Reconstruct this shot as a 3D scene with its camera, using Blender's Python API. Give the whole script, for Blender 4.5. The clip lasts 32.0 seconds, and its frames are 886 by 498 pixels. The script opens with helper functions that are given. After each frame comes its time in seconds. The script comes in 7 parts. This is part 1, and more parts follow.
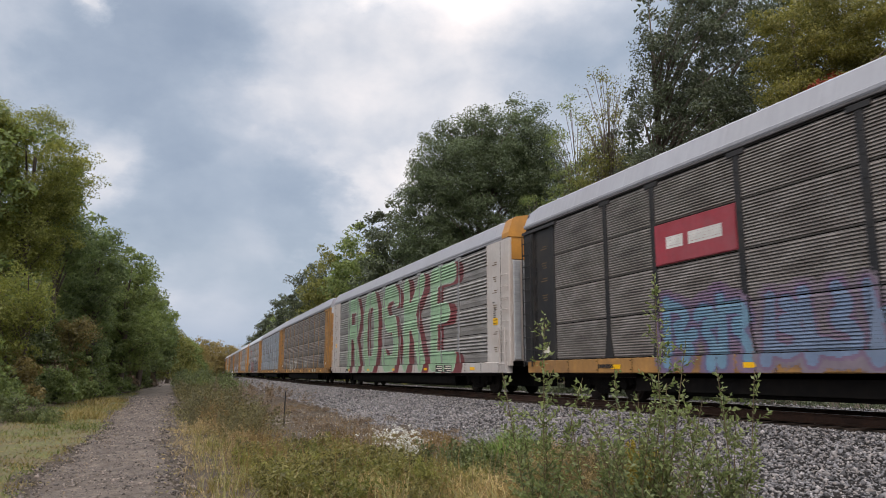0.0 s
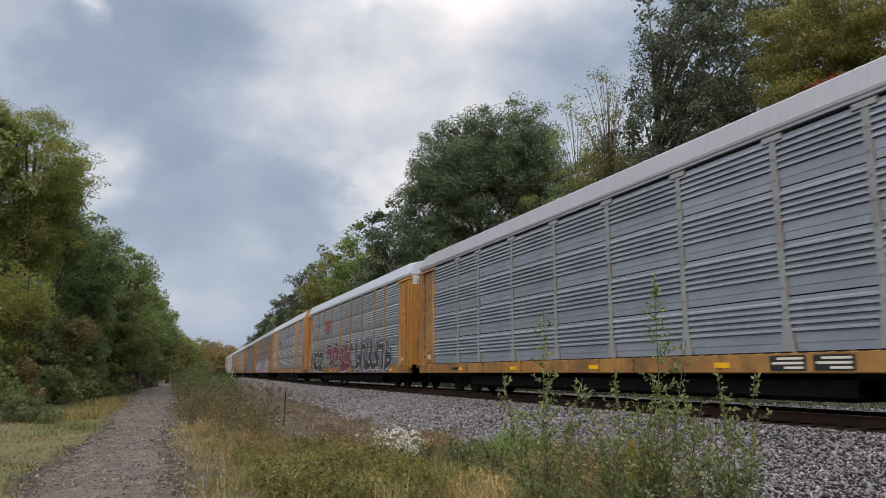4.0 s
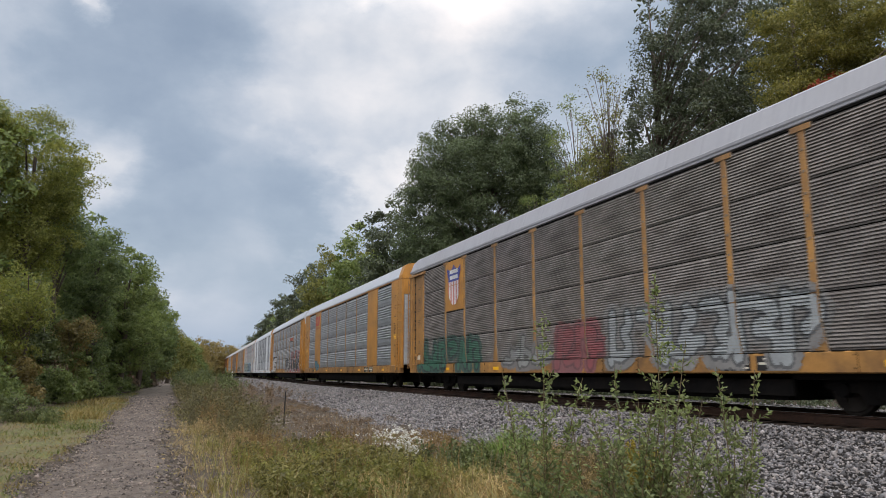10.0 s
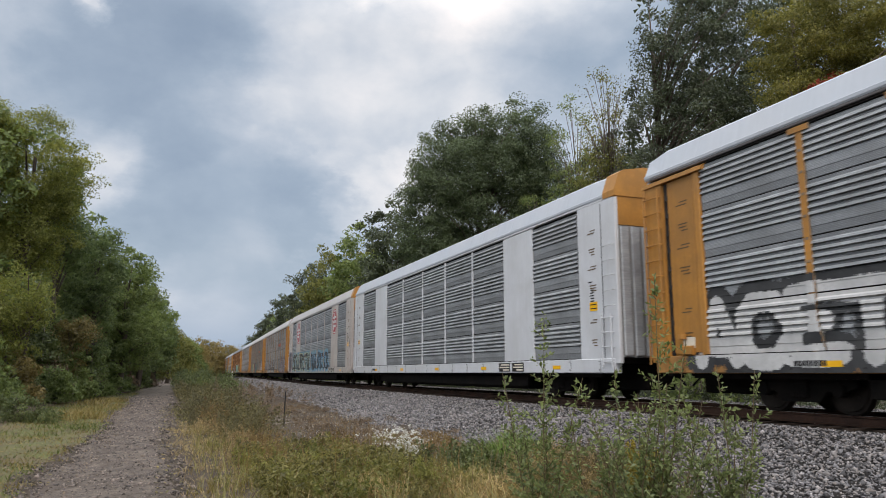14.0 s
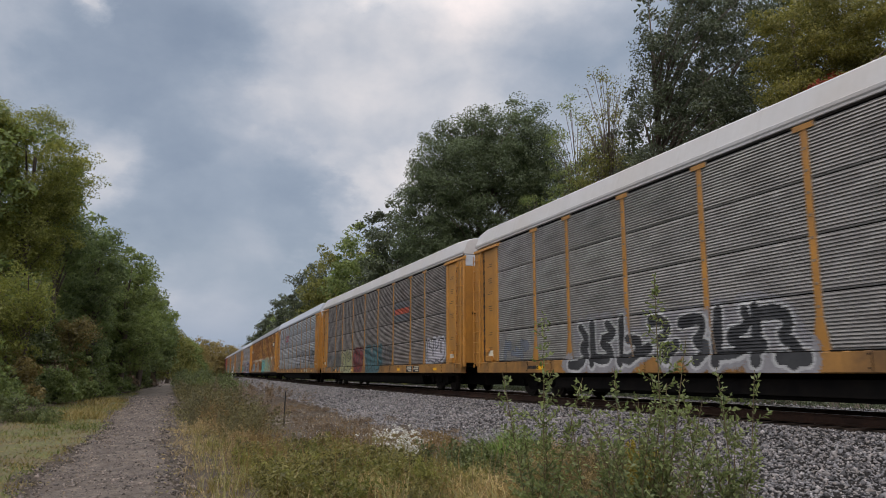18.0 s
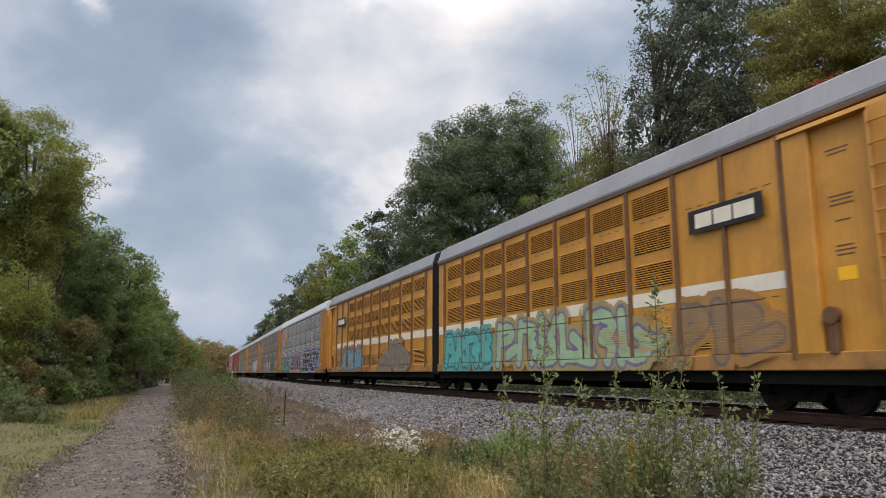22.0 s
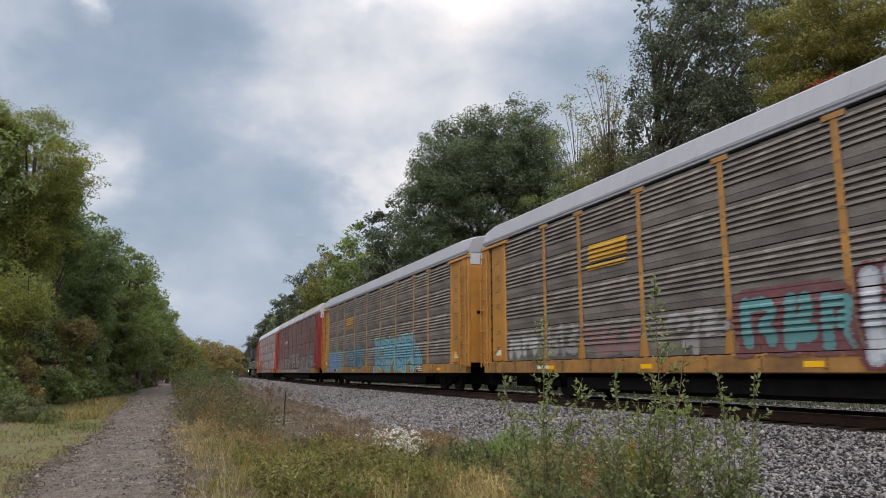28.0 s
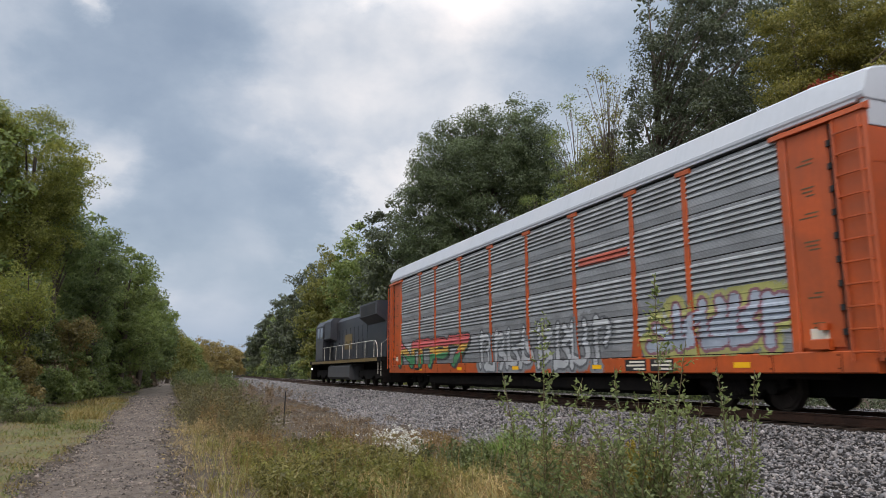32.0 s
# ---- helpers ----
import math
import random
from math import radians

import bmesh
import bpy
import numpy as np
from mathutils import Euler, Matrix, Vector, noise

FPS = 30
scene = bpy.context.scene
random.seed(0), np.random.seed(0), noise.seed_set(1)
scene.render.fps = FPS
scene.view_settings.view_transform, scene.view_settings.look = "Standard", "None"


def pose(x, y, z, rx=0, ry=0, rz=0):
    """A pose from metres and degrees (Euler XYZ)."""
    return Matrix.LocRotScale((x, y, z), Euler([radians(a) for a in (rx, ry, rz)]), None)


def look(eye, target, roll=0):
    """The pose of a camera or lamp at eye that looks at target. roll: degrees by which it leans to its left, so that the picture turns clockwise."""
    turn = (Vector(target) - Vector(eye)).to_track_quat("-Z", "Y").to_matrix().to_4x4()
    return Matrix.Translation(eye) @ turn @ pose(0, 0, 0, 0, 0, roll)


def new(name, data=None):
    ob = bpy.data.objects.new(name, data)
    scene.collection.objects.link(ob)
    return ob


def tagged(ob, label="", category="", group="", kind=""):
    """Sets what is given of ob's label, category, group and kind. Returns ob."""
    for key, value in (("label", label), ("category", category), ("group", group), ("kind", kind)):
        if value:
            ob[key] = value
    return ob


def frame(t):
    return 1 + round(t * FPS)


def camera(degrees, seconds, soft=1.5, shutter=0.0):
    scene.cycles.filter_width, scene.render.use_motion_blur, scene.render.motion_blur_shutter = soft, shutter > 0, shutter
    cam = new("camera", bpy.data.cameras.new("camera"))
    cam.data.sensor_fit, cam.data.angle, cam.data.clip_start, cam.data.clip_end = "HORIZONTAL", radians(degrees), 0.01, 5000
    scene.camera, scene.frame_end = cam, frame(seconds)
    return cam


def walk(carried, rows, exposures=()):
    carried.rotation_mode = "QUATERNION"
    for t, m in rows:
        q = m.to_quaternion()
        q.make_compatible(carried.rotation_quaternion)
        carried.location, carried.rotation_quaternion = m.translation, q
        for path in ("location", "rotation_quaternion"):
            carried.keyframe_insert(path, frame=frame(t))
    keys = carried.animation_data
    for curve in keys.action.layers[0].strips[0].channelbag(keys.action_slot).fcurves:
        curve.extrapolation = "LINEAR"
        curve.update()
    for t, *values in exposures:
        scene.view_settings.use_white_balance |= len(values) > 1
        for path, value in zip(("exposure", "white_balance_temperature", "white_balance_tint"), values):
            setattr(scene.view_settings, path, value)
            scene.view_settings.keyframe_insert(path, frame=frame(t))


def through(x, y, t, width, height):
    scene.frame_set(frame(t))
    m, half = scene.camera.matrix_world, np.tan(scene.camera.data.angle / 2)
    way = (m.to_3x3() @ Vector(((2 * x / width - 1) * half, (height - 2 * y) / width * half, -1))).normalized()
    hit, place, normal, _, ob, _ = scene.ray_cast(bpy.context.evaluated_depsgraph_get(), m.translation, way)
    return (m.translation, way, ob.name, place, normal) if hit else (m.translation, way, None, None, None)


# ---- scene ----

# ---------------------------------------------------------------- camera
YAW, PITCH = 0.3696, 0.1714
EYE = Vector((0.0, 0.0, 0.7625))
AIM = EYE + Vector((math.sin(YAW) * math.cos(PITCH), math.cos(YAW) * math.cos(PITCH), math.sin(PITCH)))
cam = camera(63.59, 32.0, soft=0.6, shutter=0.12)
walk(cam, [(0.0, look(EYE, AIM)), (32.0, look(EYE, AIM))], exposures=[(0.0, 0.32, 7250, 22), (1.2, 0.28, 7150, 21), (2.0, 0.16, 7200, 21), (3.2, 0.15, 7150, 21), (5.5, 0.29, 7150, 21), (14.5, 0.25, 7100, 19), (17.0, -0.01, 7150, 22), (19.0, -0.03, 7150, 22), (20.0, 0.28, 7200, 21), (24.0, 0.26, 7200, 21), (32.0, 0.25, 7100, 20)])

# ---------------------------------------------------------------- world and sun
SUN_EL, SUN_AZ = radians(52), radians(-152)
SUN_DIR = Vector((math.sin(SUN_AZ) * math.cos(SUN_EL), math.cos(SUN_AZ) * math.cos(SUN_EL), math.sin(SUN_EL)))
sun = new("sun", bpy.data.lights.new("sun", "SUN"))
sun.data.energy, sun.data.angle, sun.data.color = 1.35, radians(25), (1.0, 0.97, 0.92)
sun.matrix_basis = look(SUN_DIR * 100, (0, 0, 0))


class Nodes:
    """A short way to write a node tree."""

    def __init__(self, tree):
        self.tree = tree
        tree.nodes.clear()

    def put(self, kind, ins=None, **props):
        n = self.tree.nodes.new(kind)
        for k, v in props.items():
            if k == "blend":
                n.blend_type = v
            elif k == "op":
                n.operation = v
            elif k == "data":
                n.data_type = v
            elif k == "sky":
                n.sky_type = v
            elif k == "vtype":
                n.vector_type = v
        for k, v in (ins or {}).items():
            if isinstance(v, bpy.types.NodeSocket):
                self.tree.links.new(v, n.inputs[k])
            else:
                n.inputs[k].default_value = v
        return n

    def ramp(self, fac, stops):
        n = self.tree.nodes.new("ShaderNodeValToRGB")
        self.tree.links.new(fac, n.inputs[0])
        while len(n.color_ramp.elements) < len(stops):
            n.color_ramp.elements.new(0.5)
        for e, (at, c) in zip(n.color_ramp.elements, stops):
            e.position = at
            e.color = (c, c, c, 1) if isinstance(c, (int, float)) else (*c, 1)
        return n.outputs[0]

    def mix(self, fac, a, b, blend="MIX"):
        n = self.tree.nodes.new("ShaderNodeMix")
        n.data_type, n.blend_type = "RGBA", blend
        for i, v in ((0, fac), (6, a), (7, b)):
            if isinstance(v, bpy.types.NodeSocket):
                self.tree.links.new(v, n.inputs[i])
            else:
                n.inputs[i].default_value = v if i == 0 else (*v[:3], 1)
        return n.outputs[2]

    def math(self, op, a, b=0.0):
        n = self.tree.nodes.new("ShaderNodeMath")
        n.operation = op
        for i, v in ((0, a), (1, b)):
            if isinstance(v, bpy.types.NodeSocket):
                self.tree.links.new(v, n.inputs[i])
            else:
                n.inputs[i].default_value = v
        return n.outputs[0]

    def noise(self, vec, scale, detail=4.0, rough=0.55, dist=0.0):
        n = self.tree.nodes.new("ShaderNodeTexNoise")
        self.tree.links.new(vec, n.inputs["Vector"])
        for k, v in (("Scale", scale), ("Detail", detail), ("Roughness", rough), ("Distortion", dist)):
            n.inputs[k].default_value = v
        return n.outputs[0]

    def mapped(self, vec, scale=(1, 1, 1), loc=(0, 0, 0)):
        n = self.tree.nodes.new("ShaderNodeMapping")
        self.tree.links.new(vec, n.inputs[0])
        n.inputs["Scale"].default_value, n.inputs["Location"].default_value = scale, loc
        return n.outputs[0]


def build_world():
    world = bpy.data.worlds.new("world")
    scene.world = world
    world.use_nodes = True
    g = Nodes(world.node_tree)
    sky = g.put("ShaderNodeTexSky", sky="NISHITA")
    sky.sun_disc, sky.sun_elevation, sky.sun_rotation = False, SUN_EL, SUN_AZ
    sky.air_density, sky.dust_density = 1.2, 2.0
    co = g.put("ShaderNodeTexCoord").outputs["Generated"]
    sep = g.put("ShaderNodeSeparateXYZ", {0: co})
    # the cloud deck as a flat layer overhead: direction over height
    up = g.math("ADD", g.math("MAXIMUM", sep.outputs[2], 0.0), 0.42)
    flat = g.put("ShaderNodeCombineXYZ", {0: g.math("DIVIDE", sep.outputs[0], up), 1: g.math("DIVIDE", sep.outputs[1], up), 2: 0.0}).outputs[0]
    big = g.noise(g.mapped(flat, (1, 1, 1), (CLOUD_X, CLOUD_Y, 3.1)), 1.5, 2.0, 0.5, 0.4)
    mid = g.noise(g.mapped(co, (1, 1, 1.5), (4.7, 0.4, 0.0)), 5.2, 7.0, 0.5, 0.25)
    fine = g.noise(g.mapped(co, (1, 1, 1.3), (1.7, 2.4, 0.0)), 17.0, 5.0, 0.55, 0.2)
    body = g.math("ADD", g.math("MULTIPLY", big, 0.40), g.math("MULTIPLY", mid, 0.34))
    body = g.math("ADD", body, g.math("MULTIPLY", fine, 0.10))
    # ragged edges: the masses lie on a direction stirred by noise
    stir = g.put("ShaderNodeVectorMath", {0: g.put("ShaderNodeTexNoise", {"Vector": flat, "Scale": 4.2, "Detail": 8.0, "Roughness": 0.6}).outputs["Color"], 1: (0.5, 0.5, 0.5)}, op="SUBTRACT").outputs[0]
    stir = g.put("ShaderNodeVectorMath", {0: stir, 1: (0.20, 0.20, 0.13)}, op="MULTIPLY").outputs[0]
    bent = g.put("ShaderNodeVectorMath", {0: co, 1: stir}, op="ADD").outputs[0]
    for az, el, wide, edge, amount in CLOUD_MASSES:
        a, e = radians(az), radians(el)
        d = (math.sin(a) * math.cos(e), math.cos(a) * math.cos(e), math.sin(e))
        gap = g.put("ShaderNodeVectorMath", {0: bent, 1: d}, op="DISTANCE").outputs["Value"]
        soft = g.ramp(g.math("DIVIDE", gap, radians(wide)), [(1.0 - edge, 1.0), (1.0, 0.0)])
        body = g.math("ADD", body, g.math("MULTIPLY", soft, amount))
    shade = g.ramp(body, [(0.22, (0.23, 0.33, 0.44)), (0.32, (0.295, 0.405, 0.515)), (0.42, (0.41, 0.515, 0.615)), (0.50, (0.555, 0.645, 0.715)), (0.58, (0.71, 0.775, 0.815)), (0.67, (0.92, 0.93, 0.94))])
    low = g.ramp(sep.outputs[2], [(0.02, 0.0), (0.16, 1.0)])
    shade = g.mix(low, (0.275, 0.395, 0.535), shade)
    # an overcast sky brightens towards the zenith, and round the hidden sun
    high = g.ramp(sep.outputs[2], [(0.45, 0.0), (0.8, 1.0)])
    shade = g.mix(1.0, shade, g.mix(high, (1, 1, 1), (2.0, 1.97, 1.92)), "MULTIPLY")
    glow = g.put("ShaderNodeVectorMath", {0: co, 1: tuple(SUN_DIR)}, op="DOT_PRODUCT").outputs["Value"]
    glow = g.ramp(glow, [(0.0, 0.0), (0.9, 1.0)])
    shade = g.mix(1.0, shade, g.mix(glow, (1, 1, 1), (2.1, 2.05, 1.95)), "MULTIPLY")
    dim = g.mix(1.0, sky.outputs[0], (0.10, 0.10, 0.10), "MULTIPLY")
    cover = g.ramp(body, [(0.25, 0.80), (0.5, 0.97)])
    col = g.mix(cover, dim, shade)
    bg = g.put("ShaderNodeBackground", {0: col, 1: SKY_STRENGTH})
    out = g.put("ShaderNodeOutputWorld", {0: bg.outputs[0]})


CLOUD_X, CLOUD_Y, SKY_STRENGTH = 0.55, 0.2, 1.0
# slate-blue masses and pale breaks in the deck: azimuth, elevation, radius, softness, how much paler
CLOUD_MASSES = [(-3.0, 23.0, 9.0, 0.45, -0.12), (1.0, 30.5, 10.0, 0.8, -0.09), (4.5, 12.5, 9.0, 0.4, -0.11), (12.5, 12.0, 6.0, 0.5, -0.06), (33.0, 24.0, 8.0, 0.6, -0.06), (3.0, 19.0, 6.5, 0.9, 0.08), (12.0, 21.0, 8.0, 0.9, 0.06),
                (22.0, 30.5, 5.5, 0.8, 0.15), (30.0, 30.0, 6.5, 0.8, 0.16), (24.0, 20.0, 8.0, 0.9, 0.06), (14.5, 30.5, 2.6, 0.7, 0.18), (15.0, 14.2, 3.0, 0.6, 0.08), (11.8, 11.5, 3.0, 0.7, 0.09), (18.5, 16.0, 2.4, 0.7, 0.08), (-7.2, 26.5, 2.0, 0.7, 0.20), (-6.0, 14.0, 4.5, 0.8, 0.07)]
build_world()

# ---------------------------------------------------------------- materials
def rgb(r, g, b):
    """An sRGB colour of 0 to 255 as a linear base colour."""
    return tuple((c / 12.92 if c <= 0.04045 else ((c + 0.055) / 1.055) ** 2.4) for c in (r / 255, g / 255, b / 255))


def material(name, base, rough=0.7, metal=0.0, grain=0.25, scale=3.0, stretch=(1, 1, 1), dirt=None, dirt_amount=0.5, bump=0.0, vary=0.0, streak=0.0, island=0.0, hole_shade=0.0, dust=None, gloss=0.5):
    """Painted or natural surface: base colour varied at two scales, with dirt, streaks running down and a fine bump."""
    m = bpy.data.materials.new(name)
    m.use_nodes = True
    g = Nodes(m.node_tree)
    co = g.put("ShaderNodeTexCoord").outputs["Object"]
    v = g.mapped(co, stretch)
    n1 = g.noise(v, scale, 6.0, 0.6)
    n2 = g.noise(v, scale * 9.0, 3.0, 0.6)
    col = g.mix(g.ramp(n1, [(0.3, 0.0), (0.7, 1.0)]), tuple(c * (1 - grain) for c in base), tuple(min(1, c * (1 + grain)) for c in base))
    col = g.mix(g.ramp(n2, [(0.35, 0.0), (0.7, 0.5)]), col, tuple(c * (1 - grain * 1.3) for c in base))
    if dirt:
        d = g.noise(g.mapped(co, (1, 1, 1), (3.1, 7.7, 1.3)), scale * 0.55, 8.0, 0.65, 0.4)
        col = g.mix(g.math("MULTIPLY", g.ramp(d, [(0.42, 0.0), (0.68, 1.0)]), dirt_amount), col, dirt)
    if streak:
        s = g.noise(g.mapped(co, (1.0, 7.0, 0.35)), 1.6, 5.0, 0.6)
        col = g.mix(g.math("MULTIPLY", g.ramp(s, [(0.45, 0.0), (0.75, 1.0)]), streak), col, tuple(c * 0.45 for c in base))
    if dust:
        # pale dusty bloom in uneven patches, broken along the ribs
        d2 = g.noise(g.mapped(co, (1, 0.8, 1.6), (9.1, 2.2, 4.0)), 1.1, 6.0, 0.62, 0.3)
        d3 = g.noise(g.mapped(co, (1, 1.2, 14.0), (0.7, 5.2, 1.0)), 2.4, 4.0, 0.6)
        bloom = g.math("MULTIPLY", g.ramp(d2, [(0.42, 0.0), (0.66, 0.75)]), g.ramp(d3, [(0.3, 0.25), (0.65, 1.0)]))
        col = g.mix(bloom, col, dust)
    if hole_shade:
        # rows of dark dots painted as shade inside small perforations: flats and slots, not ribs
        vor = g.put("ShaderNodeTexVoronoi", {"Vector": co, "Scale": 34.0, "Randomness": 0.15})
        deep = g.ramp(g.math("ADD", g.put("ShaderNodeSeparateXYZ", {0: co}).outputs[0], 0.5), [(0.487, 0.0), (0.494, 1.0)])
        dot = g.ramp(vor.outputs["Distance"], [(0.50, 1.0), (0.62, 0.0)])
        col = g.mix(g.math("MULTIPLY", g.math("MULTIPLY", dot, deep), hole_shade), col, tuple(c * 0.12 for c in base))
    if vary:
        r = g.put("ShaderNodeObjectInfo").outputs["Random"]
        col = g.mix(1.0, col, g.ramp(r, [(0.0, 1 - vary), (1.0, 1 + vary * 0.6)]), "MULTIPLY")
    if island:
        r = g.put("ShaderNodeNewGeometry").outputs["Random Per Island"]
        tone = g.ramp(r, [(0.0, (1 - island,) * 3), (0.5, (0.95, 0.97, 1.0)), (0.85, (1.2, 1.14, 1.06)), (1.0, tuple((1 + island) * c for c in (1.0, 0.99, 0.97)))])
        col = g.mix(1.0, col, tone, "MULTIPLY")
    ins = {"Base Color": col, "Roughness": rough, "Metallic": metal, "Specular IOR Level": gloss}
    if bump:
        ins["Normal"] = g.put("ShaderNodeBump", {"Strength": bump, "Distance": 0.02, "Height": n2}).outputs[0]
    p = g.put("ShaderNodeBsdfPrincipled", ins)
    g.put("ShaderNodeOutputMaterial", {0: p.outputs[0]})
    return m


def leaf_material(name, dark, light, third=None, through=0.35, gloss=0.3):
    """Leaves: colour varied leaf by leaf and branch by branch, some light through them, a waxy gloss that returns the sky."""
    m = bpy.data.materials.new(name)
    m.use_nodes = True
    g = Nodes(m.node_tree)
    co = g.put("ShaderNodeTexCoord").outputs["Object"]
    isl = g.put("ShaderNodeNewGeometry").outputs["Random Per Island"]
    n = g.noise(co, 0.45, 3.0, 0.6)
    f = g.math("ADD", g.math("MULTIPLY", isl, 0.6), g.math("MULTIPLY", g.ramp(n, [(0.35, 0.0), (0.65, 1.0)]), 0.4))
    stops = [(0.1, dark), (0.8, light)] + ([(1.0, third)] if third else [])
    col = g.ramp(f, stops)
    d = g.put("ShaderNodeBsdfPrincipled", {"Base Color": col, "Roughness": 0.45, "Specular IOR Level": gloss})
    t = g.put("ShaderNodeBsdfTranslucent", {0: g.mix(1.0, col, (1.1, 1.12, 0.72), "MULTIPLY")})
    mx = g.put("ShaderNodeMixShader", {0: through, 1: d.outputs[0], 2: t.outputs[0]})
    g.put("ShaderNodeOutputMaterial", {0: mx.outputs[0]})
    return m


RUST = rgb(84, 58, 42)
GRIME = rgb(62, 56, 50)
YEL = material("yellow_paint", rgb(180, 123, 50), 0.55, grain=0.16, scale=1.2, dirt=rgb(132, 94, 52), dirt_amount=0.65, streak=0.34, vary=0.08, bump=0.08)
YEL_DULL = material("faded_yellow_paint", rgb(170, 122, 64), 0.65, grain=0.18, scale=1.2, dirt=rgb(96, 72, 54), dirt_amount=0.8, streak=0.42, vary=0.1, bump=0.08)
ORANGE = material("orange_paint", rgb(184, 78, 26), 0.5, grain=0.15, scale=1.2, dirt=rgb(120, 62, 34), dirt_amount=0.6, streak=0.25, bump=0.08)
RED = material("red_paint", rgb(138, 42, 42), 0.55, grain=0.15, scale=1.2, dirt=rgb(110, 40, 38), dirt_amount=0.6, streak=0.25, bump=0.08)
CREAM = material("cream_white_paint", rgb(182, 174, 168), 0.6, grain=0.12, scale=1.2, dirt=rgb(165, 145, 130), dirt_amount=0.5, streak=0.2)
WHITE = material("white_paint", rgb(198, 199, 202), 0.5, grain=0.05, scale=1.2, dirt=rgb(170, 168, 165), dirt_amount=0.35, streak=0.12)
BLACK = material("black_paint", rgb(38, 38, 40), 0.6, grain=0.25, scale=2.0, dirt=GRIME, dirt_amount=0.5, gloss=0.25)
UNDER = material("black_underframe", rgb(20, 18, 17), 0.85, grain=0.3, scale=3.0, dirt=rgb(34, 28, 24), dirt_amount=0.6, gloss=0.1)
SILL_YEL = material("grimy_yellow_sill", rgb(170, 120, 60), 0.6, grain=0.2, scale=1.6, dirt=rgb(84, 62, 44), dirt_amount=0.85, streak=0.4, vary=0.1, bump=0.1)
TTX_YEL = material("bright_yellow_paint", rgb(192, 134, 50), 0.5, grain=0.12, scale=1.2, dirt=rgb(150, 98, 40), dirt_amount=0.6, streak=0.3, bump=0.06)
TTX_RUST = material("rusty_yellow_post", rgb(108, 72, 42), 0.75, grain=0.25, scale=2.0, dirt=rgb(76, 52, 36), dirt_amount=0.7, streak=0.3)
STEEL = material("worn_steel", rgb(120, 116, 112), 0.4, 0.8, grain=0.2, scale=4.0)
RAIL_MAT = material("rusty_rail", rgb(74, 52, 42), 0.8, grain=0.3, scale=3.0, dirt=rgb(48, 38, 34), dirt_amount=0.7, bump=0.3, gloss=0.2)
RAIL_TOP = material("polished_railhead", rgb(150, 146, 142), 0.3, 0.9, grain=0.1, scale=4.0)
TIE_MAT = material("weathered_tie", rgb(70, 58, 50), 0.9, grain=0.4, scale=2.0, stretch=(1, 6, 6), bump=0.5, vary=0.25, gloss=0.2)
ROOF_WHITE = material("white_roof", rgb(174, 179, 186), 0.5, grain=0.04, scale=0.8, dirt=rgb(182, 182, 184), dirt_amount=0.4, streak=0.1)
ROOF_GREY = material("galvanised_roof", rgb(148, 148, 153), 0.5, grain=0.07, scale=0.8, dirt=rgb(142, 140, 142), dirt_amount=0.5, streak=0.2)
ROOF_WORN = material("chalky_worn_roof", rgb(176, 172, 174), 0.6, grain=0.12, scale=1.6, dirt=rgb(130, 122, 120), dirt_amount=0.8, streak=0.35)
ROOF_DARK = material("dull_grey_roof", rgb(134, 134, 138), 0.55, grain=0.08, scale=0.8, dirt=rgb(108, 106, 106), dirt_amount=0.5, streak=0.2)
P_MAROON = material("maroon_weathered_panel", rgb(130, 106, 98), 0.65, 0.1, grain=0.22, scale=1.0, stretch=(1, 0.5, 2.5), dirt=rgb(80, 60, 54), dirt_amount=0.7, streak=0.3, vary=0.14, hole_shade=0.45, dust=rgb(160, 140, 132))
ROOF_TAN = material("pale_tan_roof", rgb(178, 175, 173), 0.55, grain=0.05, scale=0.8, dirt=rgb(170, 158, 146), dirt_amount=0.4, streak=0.1)
P_SILVER = material("galvanised_panel", rgb(156, 159, 162), 0.5, 0.2, grain=0.16, scale=1.0, stretch=(1, 0.5, 2.5), dirt=rgb(128, 127, 126), dirt_amount=0.6, streak=0.22, vary=0.12, hole_shade=0.5, dust=rgb(184, 186, 188))
P_GREY = material("weathered_grey_panel", rgb(154, 148, 143), 0.55, 0.2, grain=0.15, scale=1.0, stretch=(1, 0.5, 2.5), dirt=rgb(108, 104, 100), dirt_amount=0.6, streak=0.22, vary=0.12, hole_shade=0.45, dust=rgb(184, 178, 172))
P_BROWN = material("sooty_brown_panel", rgb(128, 118, 110), 0.65, 0.15, grain=0.2, scale=1.0, stretch=(1, 0.5, 2.5), dirt=rgb(90, 79, 71), dirt_amount=0.7, streak=0.3, vary=0.14, hole_shade=0.45, dust=rgb(168, 158, 148))
P_DARK = material("dark_weathered_panel", rgb(132, 123, 117), 0.65, 0.15, grain=0.22, scale=1.0, stretch=(1, 0.5, 2.5), dirt=rgb(82, 73, 68), dirt_amount=0.7, streak=0.3, vary=0.12, hole_shade=0.45, dust=rgb(166, 158, 152))
P_BLUE = material("blue_grey_panel", rgb(146, 152, 160), 0.5, 0.3, grain=0.12, scale=1.0, stretch=(1, 0.5, 2.5), dirt=rgb(112, 114, 120), dirt_amount=0.5, streak=0.15, vary=0.08)
RUBBER = material("black_rubber", rgb(15, 15, 16), 0.8, grain=0.2, scale=2.0, gloss=0.15)
POST_GREY = material("grey_post_paint", rgb(140, 140, 140), 0.6, grain=0.12, scale=1.5, dirt=rgb(100, 96, 90), dirt_amount=0.5)
